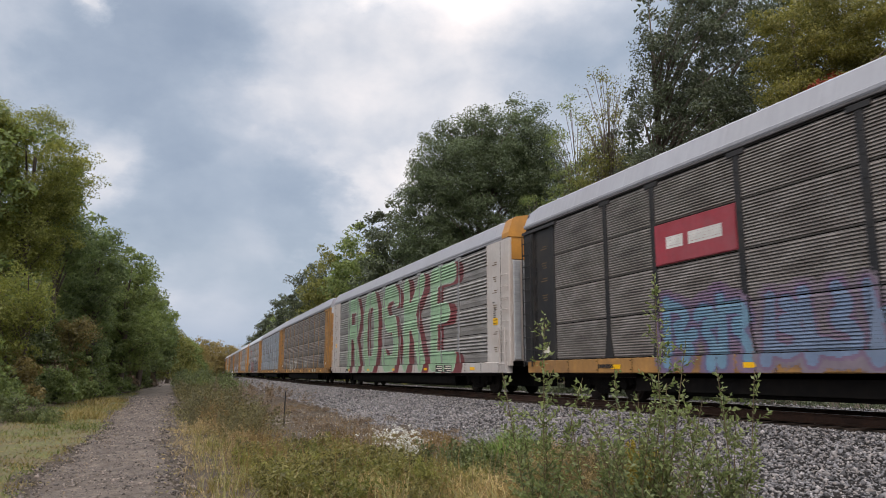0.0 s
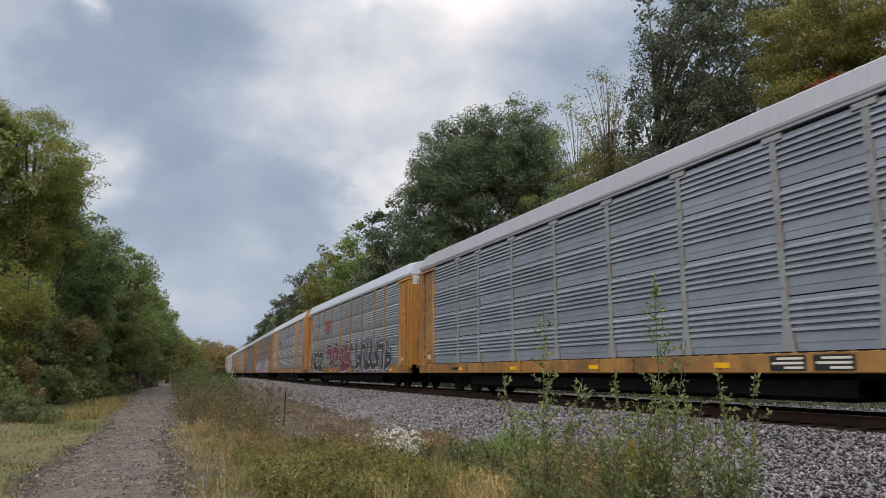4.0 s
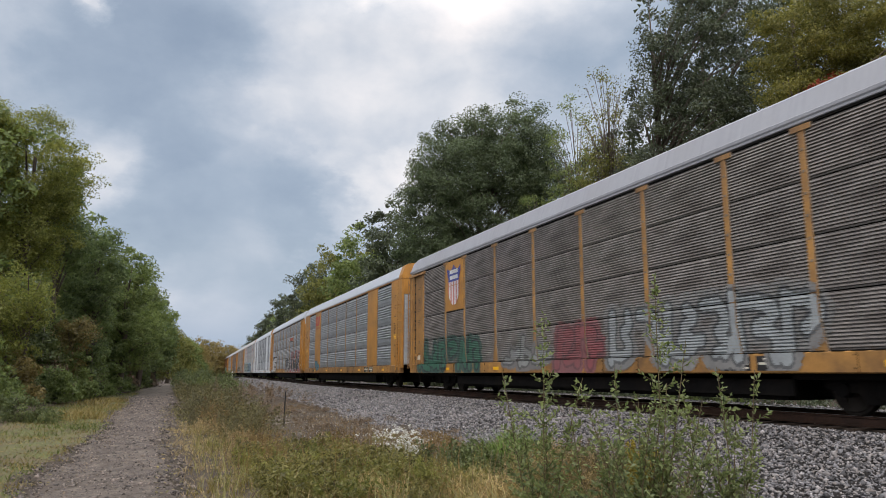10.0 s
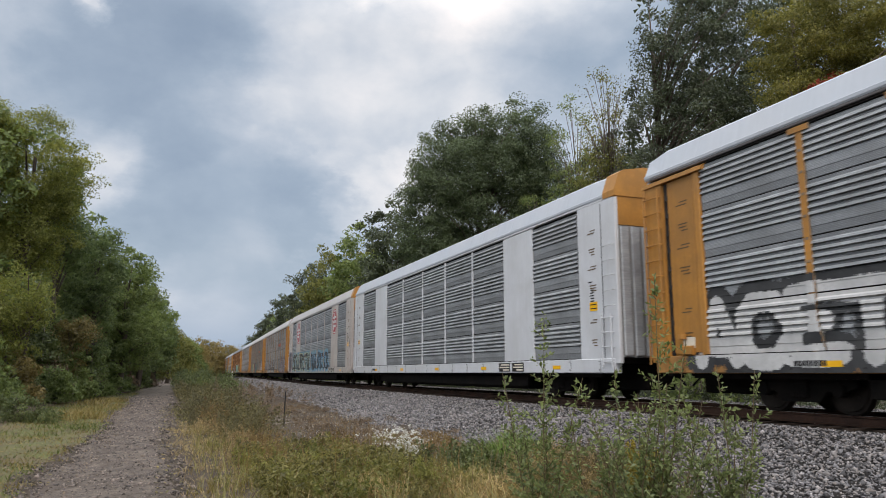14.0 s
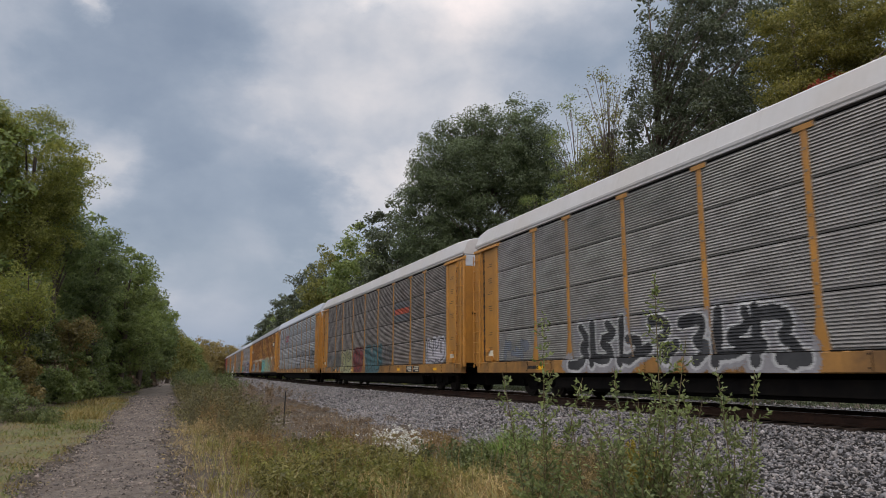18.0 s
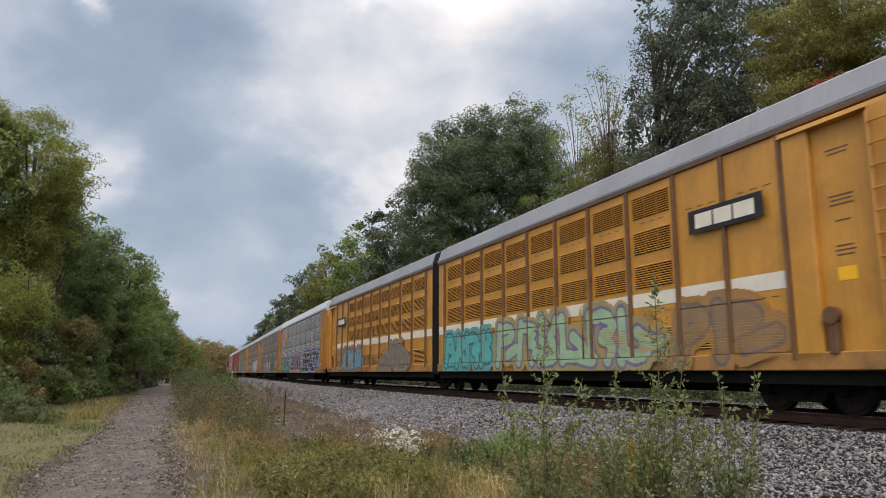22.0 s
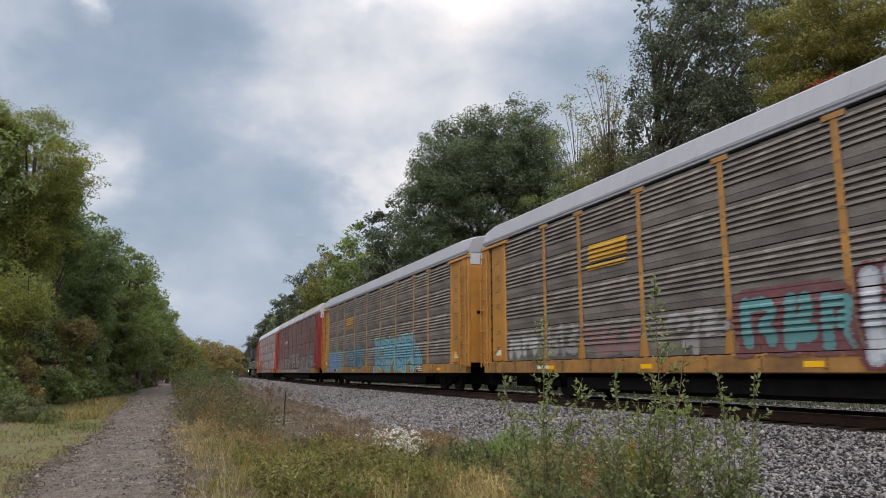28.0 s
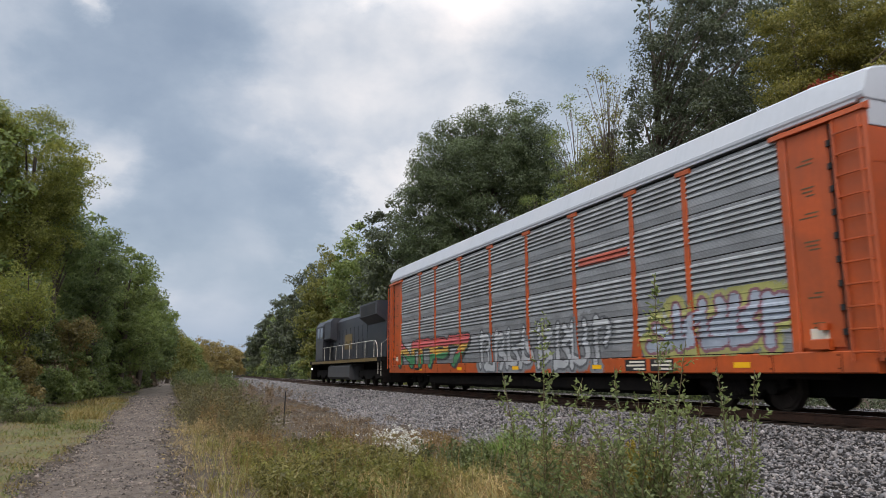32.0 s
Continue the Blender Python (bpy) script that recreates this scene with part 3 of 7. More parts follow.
# ---------------------------------------------------------------- painting on the corrugated sides
def surface(kind, slim, y, z, plates=()):
    """How far the side stands out from SIDE at places y along it and one height z."""
    out = np.zeros_like(y)
    if z < 1.14:
        return out + 0.085
    r = min(3, int((z - 1.15) / 1.045))
    zz = z - ROWS[r]
    pz = [p[0] for p in PROFILES[kind]]
    pd = [p[1] for p in PROFILES[kind]]
    out = out + float(np.interp(zz, pz, pd))
    for a, b in plates:
        out = np.where((y > a) & (y < b), 0.05, out)
    out = np.where(np.abs(y) > 11.86, 0.058 if any(b < -5 for a, b in plates) else 0.0, out)
    for p in POSTS:
        w = 0.055 if slim else max(0.08, 0.2 - 0.115 * max(0.0, z - 1.13) / 0.62)
        out = np.where(np.abs(y - p) < w + 0.005, 0.056, out)
    return out


def paint(car, name, label, kind, slim, box, ids, mats, plates=(), step=0.022):
    """Lays paint on a car's near side. ids(y, z) numbers the colour at each place (0: bare)."""
    y0, y1, z0, z1 = box
    breaks = {z0, z1}
    if z0 < 1.13 < z1:
        breaks |= {1.13}
    for r in ROWS:
        for z, _ in PROFILES[kind]:
            if z0 < r + z < z1:
                breaks.add(r + z)
    zs = sorted(breaks)
    fine = [zs[0]]
    for z in zs[1:]:
        k = max(1, int((z - fine[-1]) / 0.028 + 0.5))
        a = fine[-1]
        fine += [a + (z - a) * (i + 1) / k for i in range(k)]
    ys = np.arange(y0, y1, step)
    LIFTS[car.name] = LIFTS.get(car.name, 0.003) + 0.003
    lift = LIFTS[car.name]
    verts, faces, mi = [], [], []
    for a, b in zip(fine[:-1], fine[1:]):
        if b - a < 0.004 or any(r + ROW_H - 0.001 < (a + b) / 2 < r + 1.046 for r in ROWS[:3]) or 1.13 < (a + b) / 2 < 1.15 or b > 5.36:
            continue
        zc = (a + b) / 2
        col = np.asarray(ids(ys, np.full_like(ys, zc))).astype(int)
        lo, hi = surface(kind, slim, ys, a + 1e-4, plates), surface(kind, slim, ys, b - 1e-4, plates)
        key = col * 1000000 + np.round(lo * 1000).astype(int) * 1000 + np.round(hi * 1000).astype(int)
        cut = np.flatnonzero(np.diff(key)) + 1
        starts, ends = np.concatenate([[0], cut]), np.concatenate([cut, [len(ys)]])
        for s, e in zip(starts, ends):
            c = col[s]
            if c <= 0:
                continue
            ya, yb = ys[s], ys[e - 1] + step
            xa, xb = SIDE - lo[s] - lift, SIDE - hi[s] - lift
            n = len(verts)
            verts += [(xa, yb, a), (xa, ya, a), (xb, ya, b), (xb, yb, b)]
            faces.append((n, n + 1, n + 2, n + 3))
            mi.append(c - 1)
    if not faces:
        return None
    me = bpy.data.meshes.new(name)
    me.from_pydata(verts, [], faces)
    for m in mats:
        me.materials.append(m)
    me.polygons.foreach_set("material_index", np.array(mi, np.int32))
    me.update()
    ob = new(name, me)
    ob.parent = car
    return tagged(ob, label)


# letters as strokes on a 9 x 9 grid: x and y digits, strokes parted by spaces
STROKES = {"A": "0049 4990 2272", "B": "0009 0979 7997 9775 7505 7593 9370 7000", "C": "9779 7929 2907 0702 0220 2070 7092", "E": "9909 0900 0090 0565", "O": "2002 0207 0729 2979 7997 9792 9270 7020",
                "P": "0009 0979 7997 9795 9574 7404", "R": "0009 0979 7997 9775 7505 5590", "S": "9879 7929 2907 0735 3575 7592 9270 7020 2001", "T": "0999 4940", "K": "0009 0499 3690", "L": "0900 0090",
                "M": "0009 0945 4599 9990", "N": "0009 0990 9099", "Y": "0945 4599 4540", "W": "0920 2045 4580 8099", "Z": "0999 9900 0090", "7": "0999 9930", "I": "4049"}


def scrawl(rng):
    """Strokes of one shape that cannot be read: a stem, a bow curving off it, sometimes a foot that kicks out."""
    a, lean = rng.uniform(0.0, 0.22), rng.uniform(-0.14, 0.14)
    strokes = [((a, 0.0), (a + lean, 1.0))] if rng.random() < 0.8 else []
    side = rng.choice((-1, 1))
    path = [(a + lean * 0.9, rng.uniform(0.75, 1.0)), (rng.uniform(0.6, 0.9), rng.uniform(0.85, 1.0)), (rng.uniform(0.8, 1.05), rng.uniform(0.55, 0.8)), (rng.uniform(0.3, 0.6), rng.uniform(0.4, 0.6)),
            (rng.uniform(0.75, 1.1), rng.uniform(0.2, 0.4)), (rng.uniform(0.6, 1.0), rng.uniform(-0.05, 0.1))]
    if side < 0:
        path = [(x, 1.0 - z) for x, z in path]
    if rng.random() < 0.35:
        path = path[:4]
    # rounded by cutting the corners
    for _ in range(1):
        cut = [path[0]]
        for (xa, za), (xb, zb) in zip(path[:-1], path[1:]):
            cut += [(xa * 0.72 + xb * 0.28, za * 0.72 + zb * 0.28), (xa * 0.28 + xb * 0.72, za * 0.28 + zb * 0.72)]
        path = cut + [path[-1]]
    strokes += list(zip(path[:-1], path[1:]))
    if rng.random() < 0.4:
        z = rng.uniform(0.0, 0.5)
        strokes.append(((rng.uniform(0.5, 0.8), z), (rng.uniform(1.05, 1.35), z + rng.uniform(-0.15, 0.25))))
    return strokes


def letter_segments(word, y_left, z0, z1, letter_w, gap, lean=0.0, seed=0, jitter=0.0):
    """Strokes of a word, read from +y to -y, as rows of (ya, za, yb, zb)."""
    rng = random.Random(seed)
    segs = []
    y = y_left
    for ch in word:
        dz = rng.uniform(-jitter, jitter)
        if ch == "?":
            strokes = scrawl(rng)
        else:
            strokes = []
            for s in STROKES[ch].split():
                a, b, c, d = (int(q) / 9 for q in s[:4])
                strokes.append(((a, b), (c, d)))
        for (a, b), (c, d) in strokes:
            segs.append((y - a * letter_w - lean * b, z0 + dz + b * (z1 - z0), y - c * letter_w - lean * d, z0 + dz + d * (z1 - z0)))
        y -= letter_w + gap
    return np.array(segs), y


def seg_distance(segs, y, z):
    d = np.full(y.shape, 9.0)
    for a, b, c, e in segs:
        vy, vz = c - a, e - b
        k = vy * vy + vz * vz + 1e-9
        t = np.clip(((y - a) * vy + (z - b) * vz) / k, 0, 1)
        d = np.minimum(d, np.hypot(y - a - t * vy, z - b - t * vz))
    return d


def wobble(y, z, s):
    return np.sin(y * 5.1 * s + z * 3.3) * 0.5 + np.sin(y * 2.3 * s - z * 7.1 + 1.0) * 0.3 + np.sin(z * 11.0 + y * 1.3) * 0.2


LIFTS = {}


def graffiti(car, spec, y_left, y_right, word, z0, z1, fill, outline, cloud=None, w=0.12, o=0.06, lean=0.0, seed=0, jitter=0.04, second=None, third=None, label="", spread=0.14, tight=0.86, block=None):
    """A sprayed word on a car's near side between two places along it; cloud is the colour sprayed round it, block a solid shade (away, down, colour) behind it."""
    n = len(word)
    pitch = (y_left - y_right) / n
    lw = pitch * tight
    segs, y_end = letter_segments(word, y_left - pitch * (1 - tight) / 2, z0 + w + o, z1 - w - o, lw, pitch - lw, lean, seed, jitter)

    def ids(y, z):
        speck = np.sin(y * 31 + z * 17) * np.sin(z * 37) + np.sin(y * 71 - z * 53)
        d = seg_distance(segs, y, z) + 0.03 * wobble(y, z, 1.0) + 0.008 * speck
        r = np.zeros(y.shape)
        if cloud:
            r = np.where(d < w + o + spread + 0.10 * wobble(y, z, 0.45) + 0.035 * speck, 3, r)
        if block:
            for k in (0.35, 0.7, 1.0):
                r = np.where(seg_distance(segs, y + block[0] * k, z + block[1] * k) < w + 0.6 * o, 5, r)
        r = np.where(d < w + o, 2, r)
        r = np.where(d < w, 1, r)
        if second:
            r = np.where((d < w) & (z < (z0 + z1) / 2 + 0.12 * wobble(y, z, 0.8)), 4, r)
        if third:
            r = np.where((d < w) & (np.abs(z - (z0 + z1) / 2 - 0.1) < 0.14 + 0.06 * wobble(y, z, 0.8)), 6, r)
        return r

    m = [spray(*fill), spray(*outline), spray(*(cloud or outline)), spray(*(second or fill)), spray(*(block[2] if block else outline)), spray(*(third or fill))]
    pad = w + o + spread + 0.15 + (block[0] if block else 0)
    paint(car, "graffiti", label, spec["rib"], spec["slim"], (max(-13.4, y_right - pad), min(13.4, y_left + pad), max(0.76, z0 - 0.05), z1 + 0.12), ids, m, spec.get("plates", ()))


def board(car, spec, ya, yb, z0, z1, mat, label):
    """A flat board over the corrugation, to carry an emblem; returns the side's description with the board on it."""
    b = Build().box(-0.05, 0.03, ya, yb, z0, z1)
    for z in (z0 + 0.06, z1 - 0.09):
        for k in range(6):
            y = ya + (yb - ya) * (k + 0.5) / 6
            b.box(-0.054, -0.05, y - 0.015, y + 0.015, z, z + 0.03)
    part("sign_board", b.mesh("sign_board"), mat, car, label, (SIDE, 0, 0))
    return dict(spec, plates=list(spec.get("plates", ())) + [(ya, yb)])


def sign(car, spec, ya, yb, z0, z1, ids, mats, label):
    """A painted emblem between two places along the car; ids get places of 0 to 1, left to right."""
    def place(y, z):
        return ids((yb - y) / (yb - ya), (z - z0) / (z1 - z0))

    tagged(paint(car, "emblem", label, spec["rib"], spec["slim"], (ya, yb, z0, z1), place, mats, spec.get("plates", ()), 0.02), kind="stuff")


# ---------------------------------------------------------------- the auto carriers
def end_face(car, y, d, upper, lower, flush=False):
    """Doors that close a car's end at y, facing d (-1: towards the viewer), under a pale cap that follows the roof."""
    foot = 4.62 if flush else 4.95

    def door():
        b = Build().prism([(0.015, 1.15), (1.5, 1.15), (1.5, foot - 0.02), (0.015, foot - 0.02)], 1, 0.0, 0.09 * d)
        for z in (1.9, 3.3, 4.3):
            b.box(0.02, 1.49, min(0.088 * d, 0.096 * d), max(0.088 * d, 0.096 * d), z, z + 0.025)
        return b.mesh("end_door")

    def bar():
        return Build().box(0.15, 1.2, min(0.09 * d, 0.13 * d), max(0.09 * d, 0.13 * d), 3.02, 3.13, 0.01).mesh("lock_bar")

    def leaf():
        b = Build()
        for k in range(3):
            x = -1.42 + 0.34 * k
            b.box(x, x + 0.27, min(0.09 * d, 0.15 * d), max(0.09 * d, 0.15 * d), 1.2, foot - 0.06, 0.03)
        return b.mesh("door_leaf")
    cap_pr = [(-1.5, foot), (1.5, foot), (1.5, 5.55), (1.40, 5.9), (1.2, 6.04), (0.6, 6.16), (-0.6, 6.16), (-1.2, 6.04), (-1.40, 5.9), (-1.5, 5.55)]
    near = shared(("end_door", d, flush), door)
    far = shared(("end_door_far", d, flush), lambda: mirrored(near))
    for me in (near, far):
        ob = part("end_door", me, lower, car, "", (0, y, 0))
        if me is far and not flush:
            part("lock_bar", shared(("lock_bar", d), lambda: mirrored(bar())), UNDER, ob, "dark lock bar")
        if me is far and flush:
            part("door_leaf", shared(("door_leaf", d), leaf), P_SILVER, ob, "silver folding door leaves")
    if flush and d < 0 and upper is YEL:
        hood = [(-1.57, 5.40), (-1.57, 5.56), (-1.40, 6.03), (-1.25, 6.125), (-0.6, 6.245), (0.6, 6.245), (1.25, 6.125), (1.40, 6.03), (1.57, 5.56), (1.57, 5.40)]
        part("roof_hood", shared(("roof_hood", d), lambda: Build().prism(hood, 1, -0.42 * d, 0.125 * d).mesh("roof_hood")), upper, car, "painted hood over the roof's end", (0, y, 0))
    part("end_cap", shared(("end_cap", d, flush), lambda: Build().prism(cap_pr, 1, 0.0, 0.1 * d).mesh("end_cap")), upper, car, "", (0, y, 0))


def mirrored(me):
    b = Build()
    b.add([(-v.co.x, v.co.y, v.co.z) for v in me.vertices], [tuple(p.vertices)[::-1] for p in me.polygons])
    return b.mesh(me.name.split(".")[0])


def bars(car, at_y, z, n, w, h, mat, x=SIDE - 0.092, gap=0.02):
    """Small lettering that cannot be read, as bars."""
    b = Build()
    y = at_y
    for k in range(n):
        b.box(x - 0.003, x, y, y + w, z, z + h)
        y += w + gap
    tagged(part("stencil", b.mesh("stencil"), mat, car), kind="stuff")


def hinge_mesh(d):
    """A dark slot beside the ladder bay with hinge knuckles."""
    b = Build().box(-0.012, 0.03, min(12.99 * d, 13.08 * d), max(12.99 * d, 13.08 * d), 1.15, 5.18)
    for k in range(9):
        z = 1.4 + 0.42 * k
        b.box(-0.06, 0.0, min(12.93 * d, 13.03 * d), max(12.93 * d, 13.03 * d), z, z + 0.11, 0.02)
    return b.mesh("hinge_post")


def fittings(car, spec):
    """Stencils, plates, slots and grab irons along the near side."""
    # black data plates with pale rows of lettering
    for y in (-8.1, -7.1):
        part("data_plate", shared("data_plate", lambda: Build().box(-0.006, 0.0, -0.42, 0.42, 0.80, 1.08).mesh("data_plate")), BLACK, car, "", (SIDE - 0.087, y, 0))

        def rows():
            b = Build()
            for r in range(3):
                w = (0.30, 0.36, 0.22)[r]
                b.box(-0.009, -0.006, -0.36, -0.36 + 2 * w, 1.0 - 0.085 * r, 1.045 - 0.085 * r)
            return b.mesh("stencil")
        tagged(part("stencil", shared("plate_rows", rows), STRIPE, car, "", (SIDE - 0.087, y, 0)), kind="stuff")

    # dark drain slots along the foot of the panels and under the eave
    def slots():
        b = Build()
        for k in range(58):
            y = -11.7 + 0.41 * k
            b.box(-0.088, -0.02, y, y + 0.27, 1.131, 1.149)
        for a, c in zip(EDGES[:-1], EDGES[1:]):
            b.box(-0.03, 0.02, a + 0.22, c - 0.22, 5.325, 5.346)
        return b.mesh("slotted_strip")
    tagged(part("slotted_strip", shared("slots", slots), UNDER, car, "", (SIDE, 0, 0)), kind="stuff")

    # bolts and seams on the sill
    def seams():
        b = Build()
        for k in range(18):
            y = -12.9 + 1.5 * k
            b.box(-0.0895, -0.08, y, y + 0.012, 0.77, 1.11)
            for z in (0.82, 1.05):
                b.box(-0.093, -0.08, y + 0.05, y + 0.08, z, z + 0.03)
        return b.mesh("sill_jointing")
    tagged(part("sill_jointing", shared("seams", seams), UNDER, car, "", (SIDE, 0, 0)), kind="stuff")
    x = SIDE - 0.058 if spec["flush"] else SIDE - 0.032
    for d in (-1, 1):
        c = 12.62 * d if spec["flush"] else 12.46 * d
        for z, n, w in ((4.62, 2, 0.36), (4.1, 3, 0.30), (3.62, 2, 0.40), (3.1, 3, 0.34), (2.16, 2, 0.3), (1.62, 3, 0.26)):
            for k in range(n):
                bars(car, c - w / 2 + 0.03 * (k % 2), z - 0.075 * k, 1, w - 0.05 * ((k * 7 + n) % 3), 0.028, STENCIL, x)
        part("placard", shared("placard", lambda: Build().box(-0.004, 0.0, -0.19, 0.19, 0.0, 0.24).mesh("placard")), REFLECT if spec["flush"] else STRIPE, car, "small placard", (x - 0.001, c, 2.42 if spec["flush"] else 1.3))
        for z in (2.47, 2.58):
            bars(car, c - 0.15, z, 1, 0.3, 0.025, BLACK, x - 0.006) if spec["flush"] else None
        if spec["flush"]:
            for k in range(5):
                part("grab_iron", shared("grab", lambda: Build().tube([(0, -0.22, 0), (-0.09, -0.22, 0), (-0.09, 0.22, 0), (0, 0.22, 0)], 0.014, 0.014, 5).mesh("grab_iron")), spec["frame"], car, "", (x, 13.42 * d, 2.5 + 0.4 * k))
            part("end_seam", shared(("end_seam", d), lambda: Build().box(-0.004, 0.0, min(13.08 * d, 13.1 * d), max(13.08 * d, 13.1 * d), 1.05, 5.3).mesh("end_seam")), UNDER, car, "", (x, 0, 0))


STENCIL = material("faded_stencil_paint", rgb(96, 74, 46), 0.7, grain=0.3, scale=4.0)


def auto_carrier(spec):
    car = new("auto_carrier")
    tagged(car, spec["label"], "auto carrier", "auto carriers of the train")
    frame_m, post_m, panel_m, sill_m = spec["frame"], spec["post"], spec["panel"], spec["sill"]
    # solid core coloured dark as the shade seen through gaps between panel rows
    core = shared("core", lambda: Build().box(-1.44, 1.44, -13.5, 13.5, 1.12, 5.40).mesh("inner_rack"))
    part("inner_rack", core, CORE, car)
    part("roof", roof_mesh(HALF), spec["roof"], car)
    gut = shared("gutter", lambda: Build().box(-1.548, -1.45, -13.6, 13.6, 5.375, 5.46, 0.015).mesh("eave_beam"))
    part("eave_beam", gut, spec.get("eave", spec["roof"]), car)
    far = shared("far_side", lambda: Build().prism([(1.45, 1.13), (1.50, 1.13)] + [(1.50 + (0.03 if k % 2 else 0.0), 1.2 + 0.06 * k) for k in range(69)] + [(1.5, 5.4), (1.45, 5.4)], 1, -13.6, 13.6).mesh("far_side"))
    part("far_side", far, panel_m, car)
    sill = shared("sill", lambda: Build().box(-1.605, -1.40, -13.55, 13.55, 0.75, 1.13, 0.02).mesh("side_sill"))
    part("side_sill", sill, sill_m, car)
    sill2 = shared("sill2", lambda: Build().box(1.40, 1.605, -13.55, 13.55, 0.75, 1.13, 0.02).mesh("side_sill"))
    part("side_sill", sill2, sill_m, car)

    def make_under():
        b = Build()
        b.box(-0.45, 0.45, -13.3, 13.3, 0.30, 1.0, 0.03)
        b.box(-1.36, -1.28, -8.3, 8.3, 0.33, 1.0)
        b.box(-1.36, -1.28, -12.6, 12.6, 0.64, 1.0)
        b.box(1.28, 1.36, -12.6, 12.6, 0.62, 1.0)
        b.box(-1.2, 1.2, -8.0, 8.0, 0.24, 0.98)
        b.box(-1.42, 1.42, -13.5, 13.5, 1.0, 1.11)
        for k in range(15):
            y = -11.9 + 1.7 * k
            b.box(-1.4, 1.4, y - 0.06, y + 0.06, 0.8, 1.0)
        b.box(-1.1, -0.5, -2.2, -0.9, 0.55, 0.95, 0.05)
        b.tube([(-0.9, 1.2, 0.7), (-0.9, 2.4, 0.7)], 0.22, 0.22, 10)
        return b.mesh("underframe")
    part("underframe", shared("under", make_under), UNDER, car)
    rod = shared("rod", lambda: Build().tube([(-1.3, -11.2, 0.66), (-1.3, 0, 0.63), (-1.3, 11.2, 0.66)], 0.016, 0.016, 5).mesh("brake_rod"))
    part("brake_rod", rod, STEEL, car)
    # corrugated panels bay by bay, row by row
    plates = spec.get("plate_bays", ())
    spec["plates"] = [(EDGES[i], EDGES[i + 1]) for i in plates]
    for i in range(9):
        a, c = EDGES[i], EDGES[i + 1]
        if i in plates:
            me = shared(("plate", round(c - a, 2)), lambda: Build().box(-0.05, 0.04, -(c - a) / 2, (c - a) / 2, 1.13, 5.34, 0.01).mesh("plate"))
            part("side_plate", me, frame_m, car, "", (SIDE, (a + c) / 2, 0))
            continue
        me = panel_mesh(c - a - 0.06, spec["rib"])
        for r, z in enumerate(ROWS):
            part("panel", me, spec.get("panels", {}).get((i, r), panel_m), car, "", (SIDE, (a + c) / 2, z))
    for p in POSTS:
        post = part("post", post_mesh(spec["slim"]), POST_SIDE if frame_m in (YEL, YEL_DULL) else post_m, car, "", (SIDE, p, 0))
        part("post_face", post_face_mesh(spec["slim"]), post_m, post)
    # end bays
    for d in (-1, 1):
        if spec["flush"]:
            me = shared(("end_plate", d), lambda: Build().box(-0.055, 0.06, min(11.9 * d, 13.75 * d), max(11.9 * d, 13.75 * d), 1.0, 5.36, 0.02).mesh("end_plate"))
            part("end_plate", me, frame_m, car, "", (SIDE, 0, 0))
            part("ladder", ladder_mesh(0.9, 2.3), frame_m, car, "", (SIDE - 0.14, 13.3 * d, 0))
        else:
            me = shared(("bay_plate", d), lambda: Build().box(0.02, 0.07, min(11.9 * d, 13.55 * d), max(11.9 * d, 13.55 * d), 1.13, 5.3).box(-0.03, 0.03, min(12.06 * d, 12.96 * d), max(12.06 * d, 12.96 * d), 1.2, 5.18, 0.02).mesh("door_bay"))
            part("door_bay", me, frame_m, car, "", (SIDE, 0, 0))
            me = shared(("pillar", d), lambda: Build().box(-0.06, 0.05, min(11.85 * d, 12.05 * d), max(11.85 * d, 12.05 * d), 1.1, 5.32, 0.025).mesh("pillar"))
            part("pillar", me, frame_m, car, "", (SIDE, 0, 0))
            me = shared(("stile", d), lambda: Build().box(-0.07, 0.06, min(13.1 * d, 13.75 * d), max(13.1 * d, 13.75 * d), 1.0, 5.2, 0.03).box(-0.085, -0.06, min(13.1 * d, 13.15 * d), max(13.1 * d, 13.15 * d), 1.0, 5.2).mesh("corner_post"))
            part("corner_post", me, frame_m, car, "", (SIDE, 0, 0))
            me = shared(("lintel", d), lambda: Build().prism([(-0.11, 5.20), (-0.10, 5.29), (0.05, 5.36), (0.05, 5.2)], 1, 11.7 * d, 13.78 * d).mesh("lintel"))
            part("lintel", me, frame_m, car, "", (SIDE, 0, 0))
            part("ladder", ladder_mesh(0.95, 5.1, 0.52), spec.get("rung", frame_m), car, "", (SIDE - 0.15, 13.43 * d, 0))
            me = shared(("hinge", d), lambda: hinge_mesh(d))
            part("hinge_post", me, BLACK, car, "black slot with door hinges", (SIDE, 0, 0))
            me = shared(("bracket", d), lambda: Build().box(-0.12, 0.02, min(12.3 * d, 12.7 * d), max(12.3 * d, 12.7 * d), 1.15, 1.35, 0.02).tube([(-0.1, 12.6 * d, 1.5), (-0.1, 12.6 * d, 1.62)], 0.09, 0.09, 8).mesh("latch"))
            part("latch", me, frame_m, car, "", (SIDE, 0, 0))
        end_face(car, (HALF - 0.12) * d, d, spec.get("cap", ROOF_WHITE), spec.get("face", frame_m), spec["flush"])
        cp = part("coupler", coupler_mesh(), UNDER, car, "", (0, 13.3 * d, 0), 0 if d > 0 else 180)
        add_truck(car, 10.0 * d)
    for y in (-10.6, -5.4, -0.6, 4.2, 8.8):
        part("reflector", shared("reflector", lambda: Build().box(-0.004, 0, -0.22, 0.22, 0.86, 0.97).mesh("reflector")), REFLECT, car, "", (SIDE - 0.088, y, 0))
    fittings(car, spec)
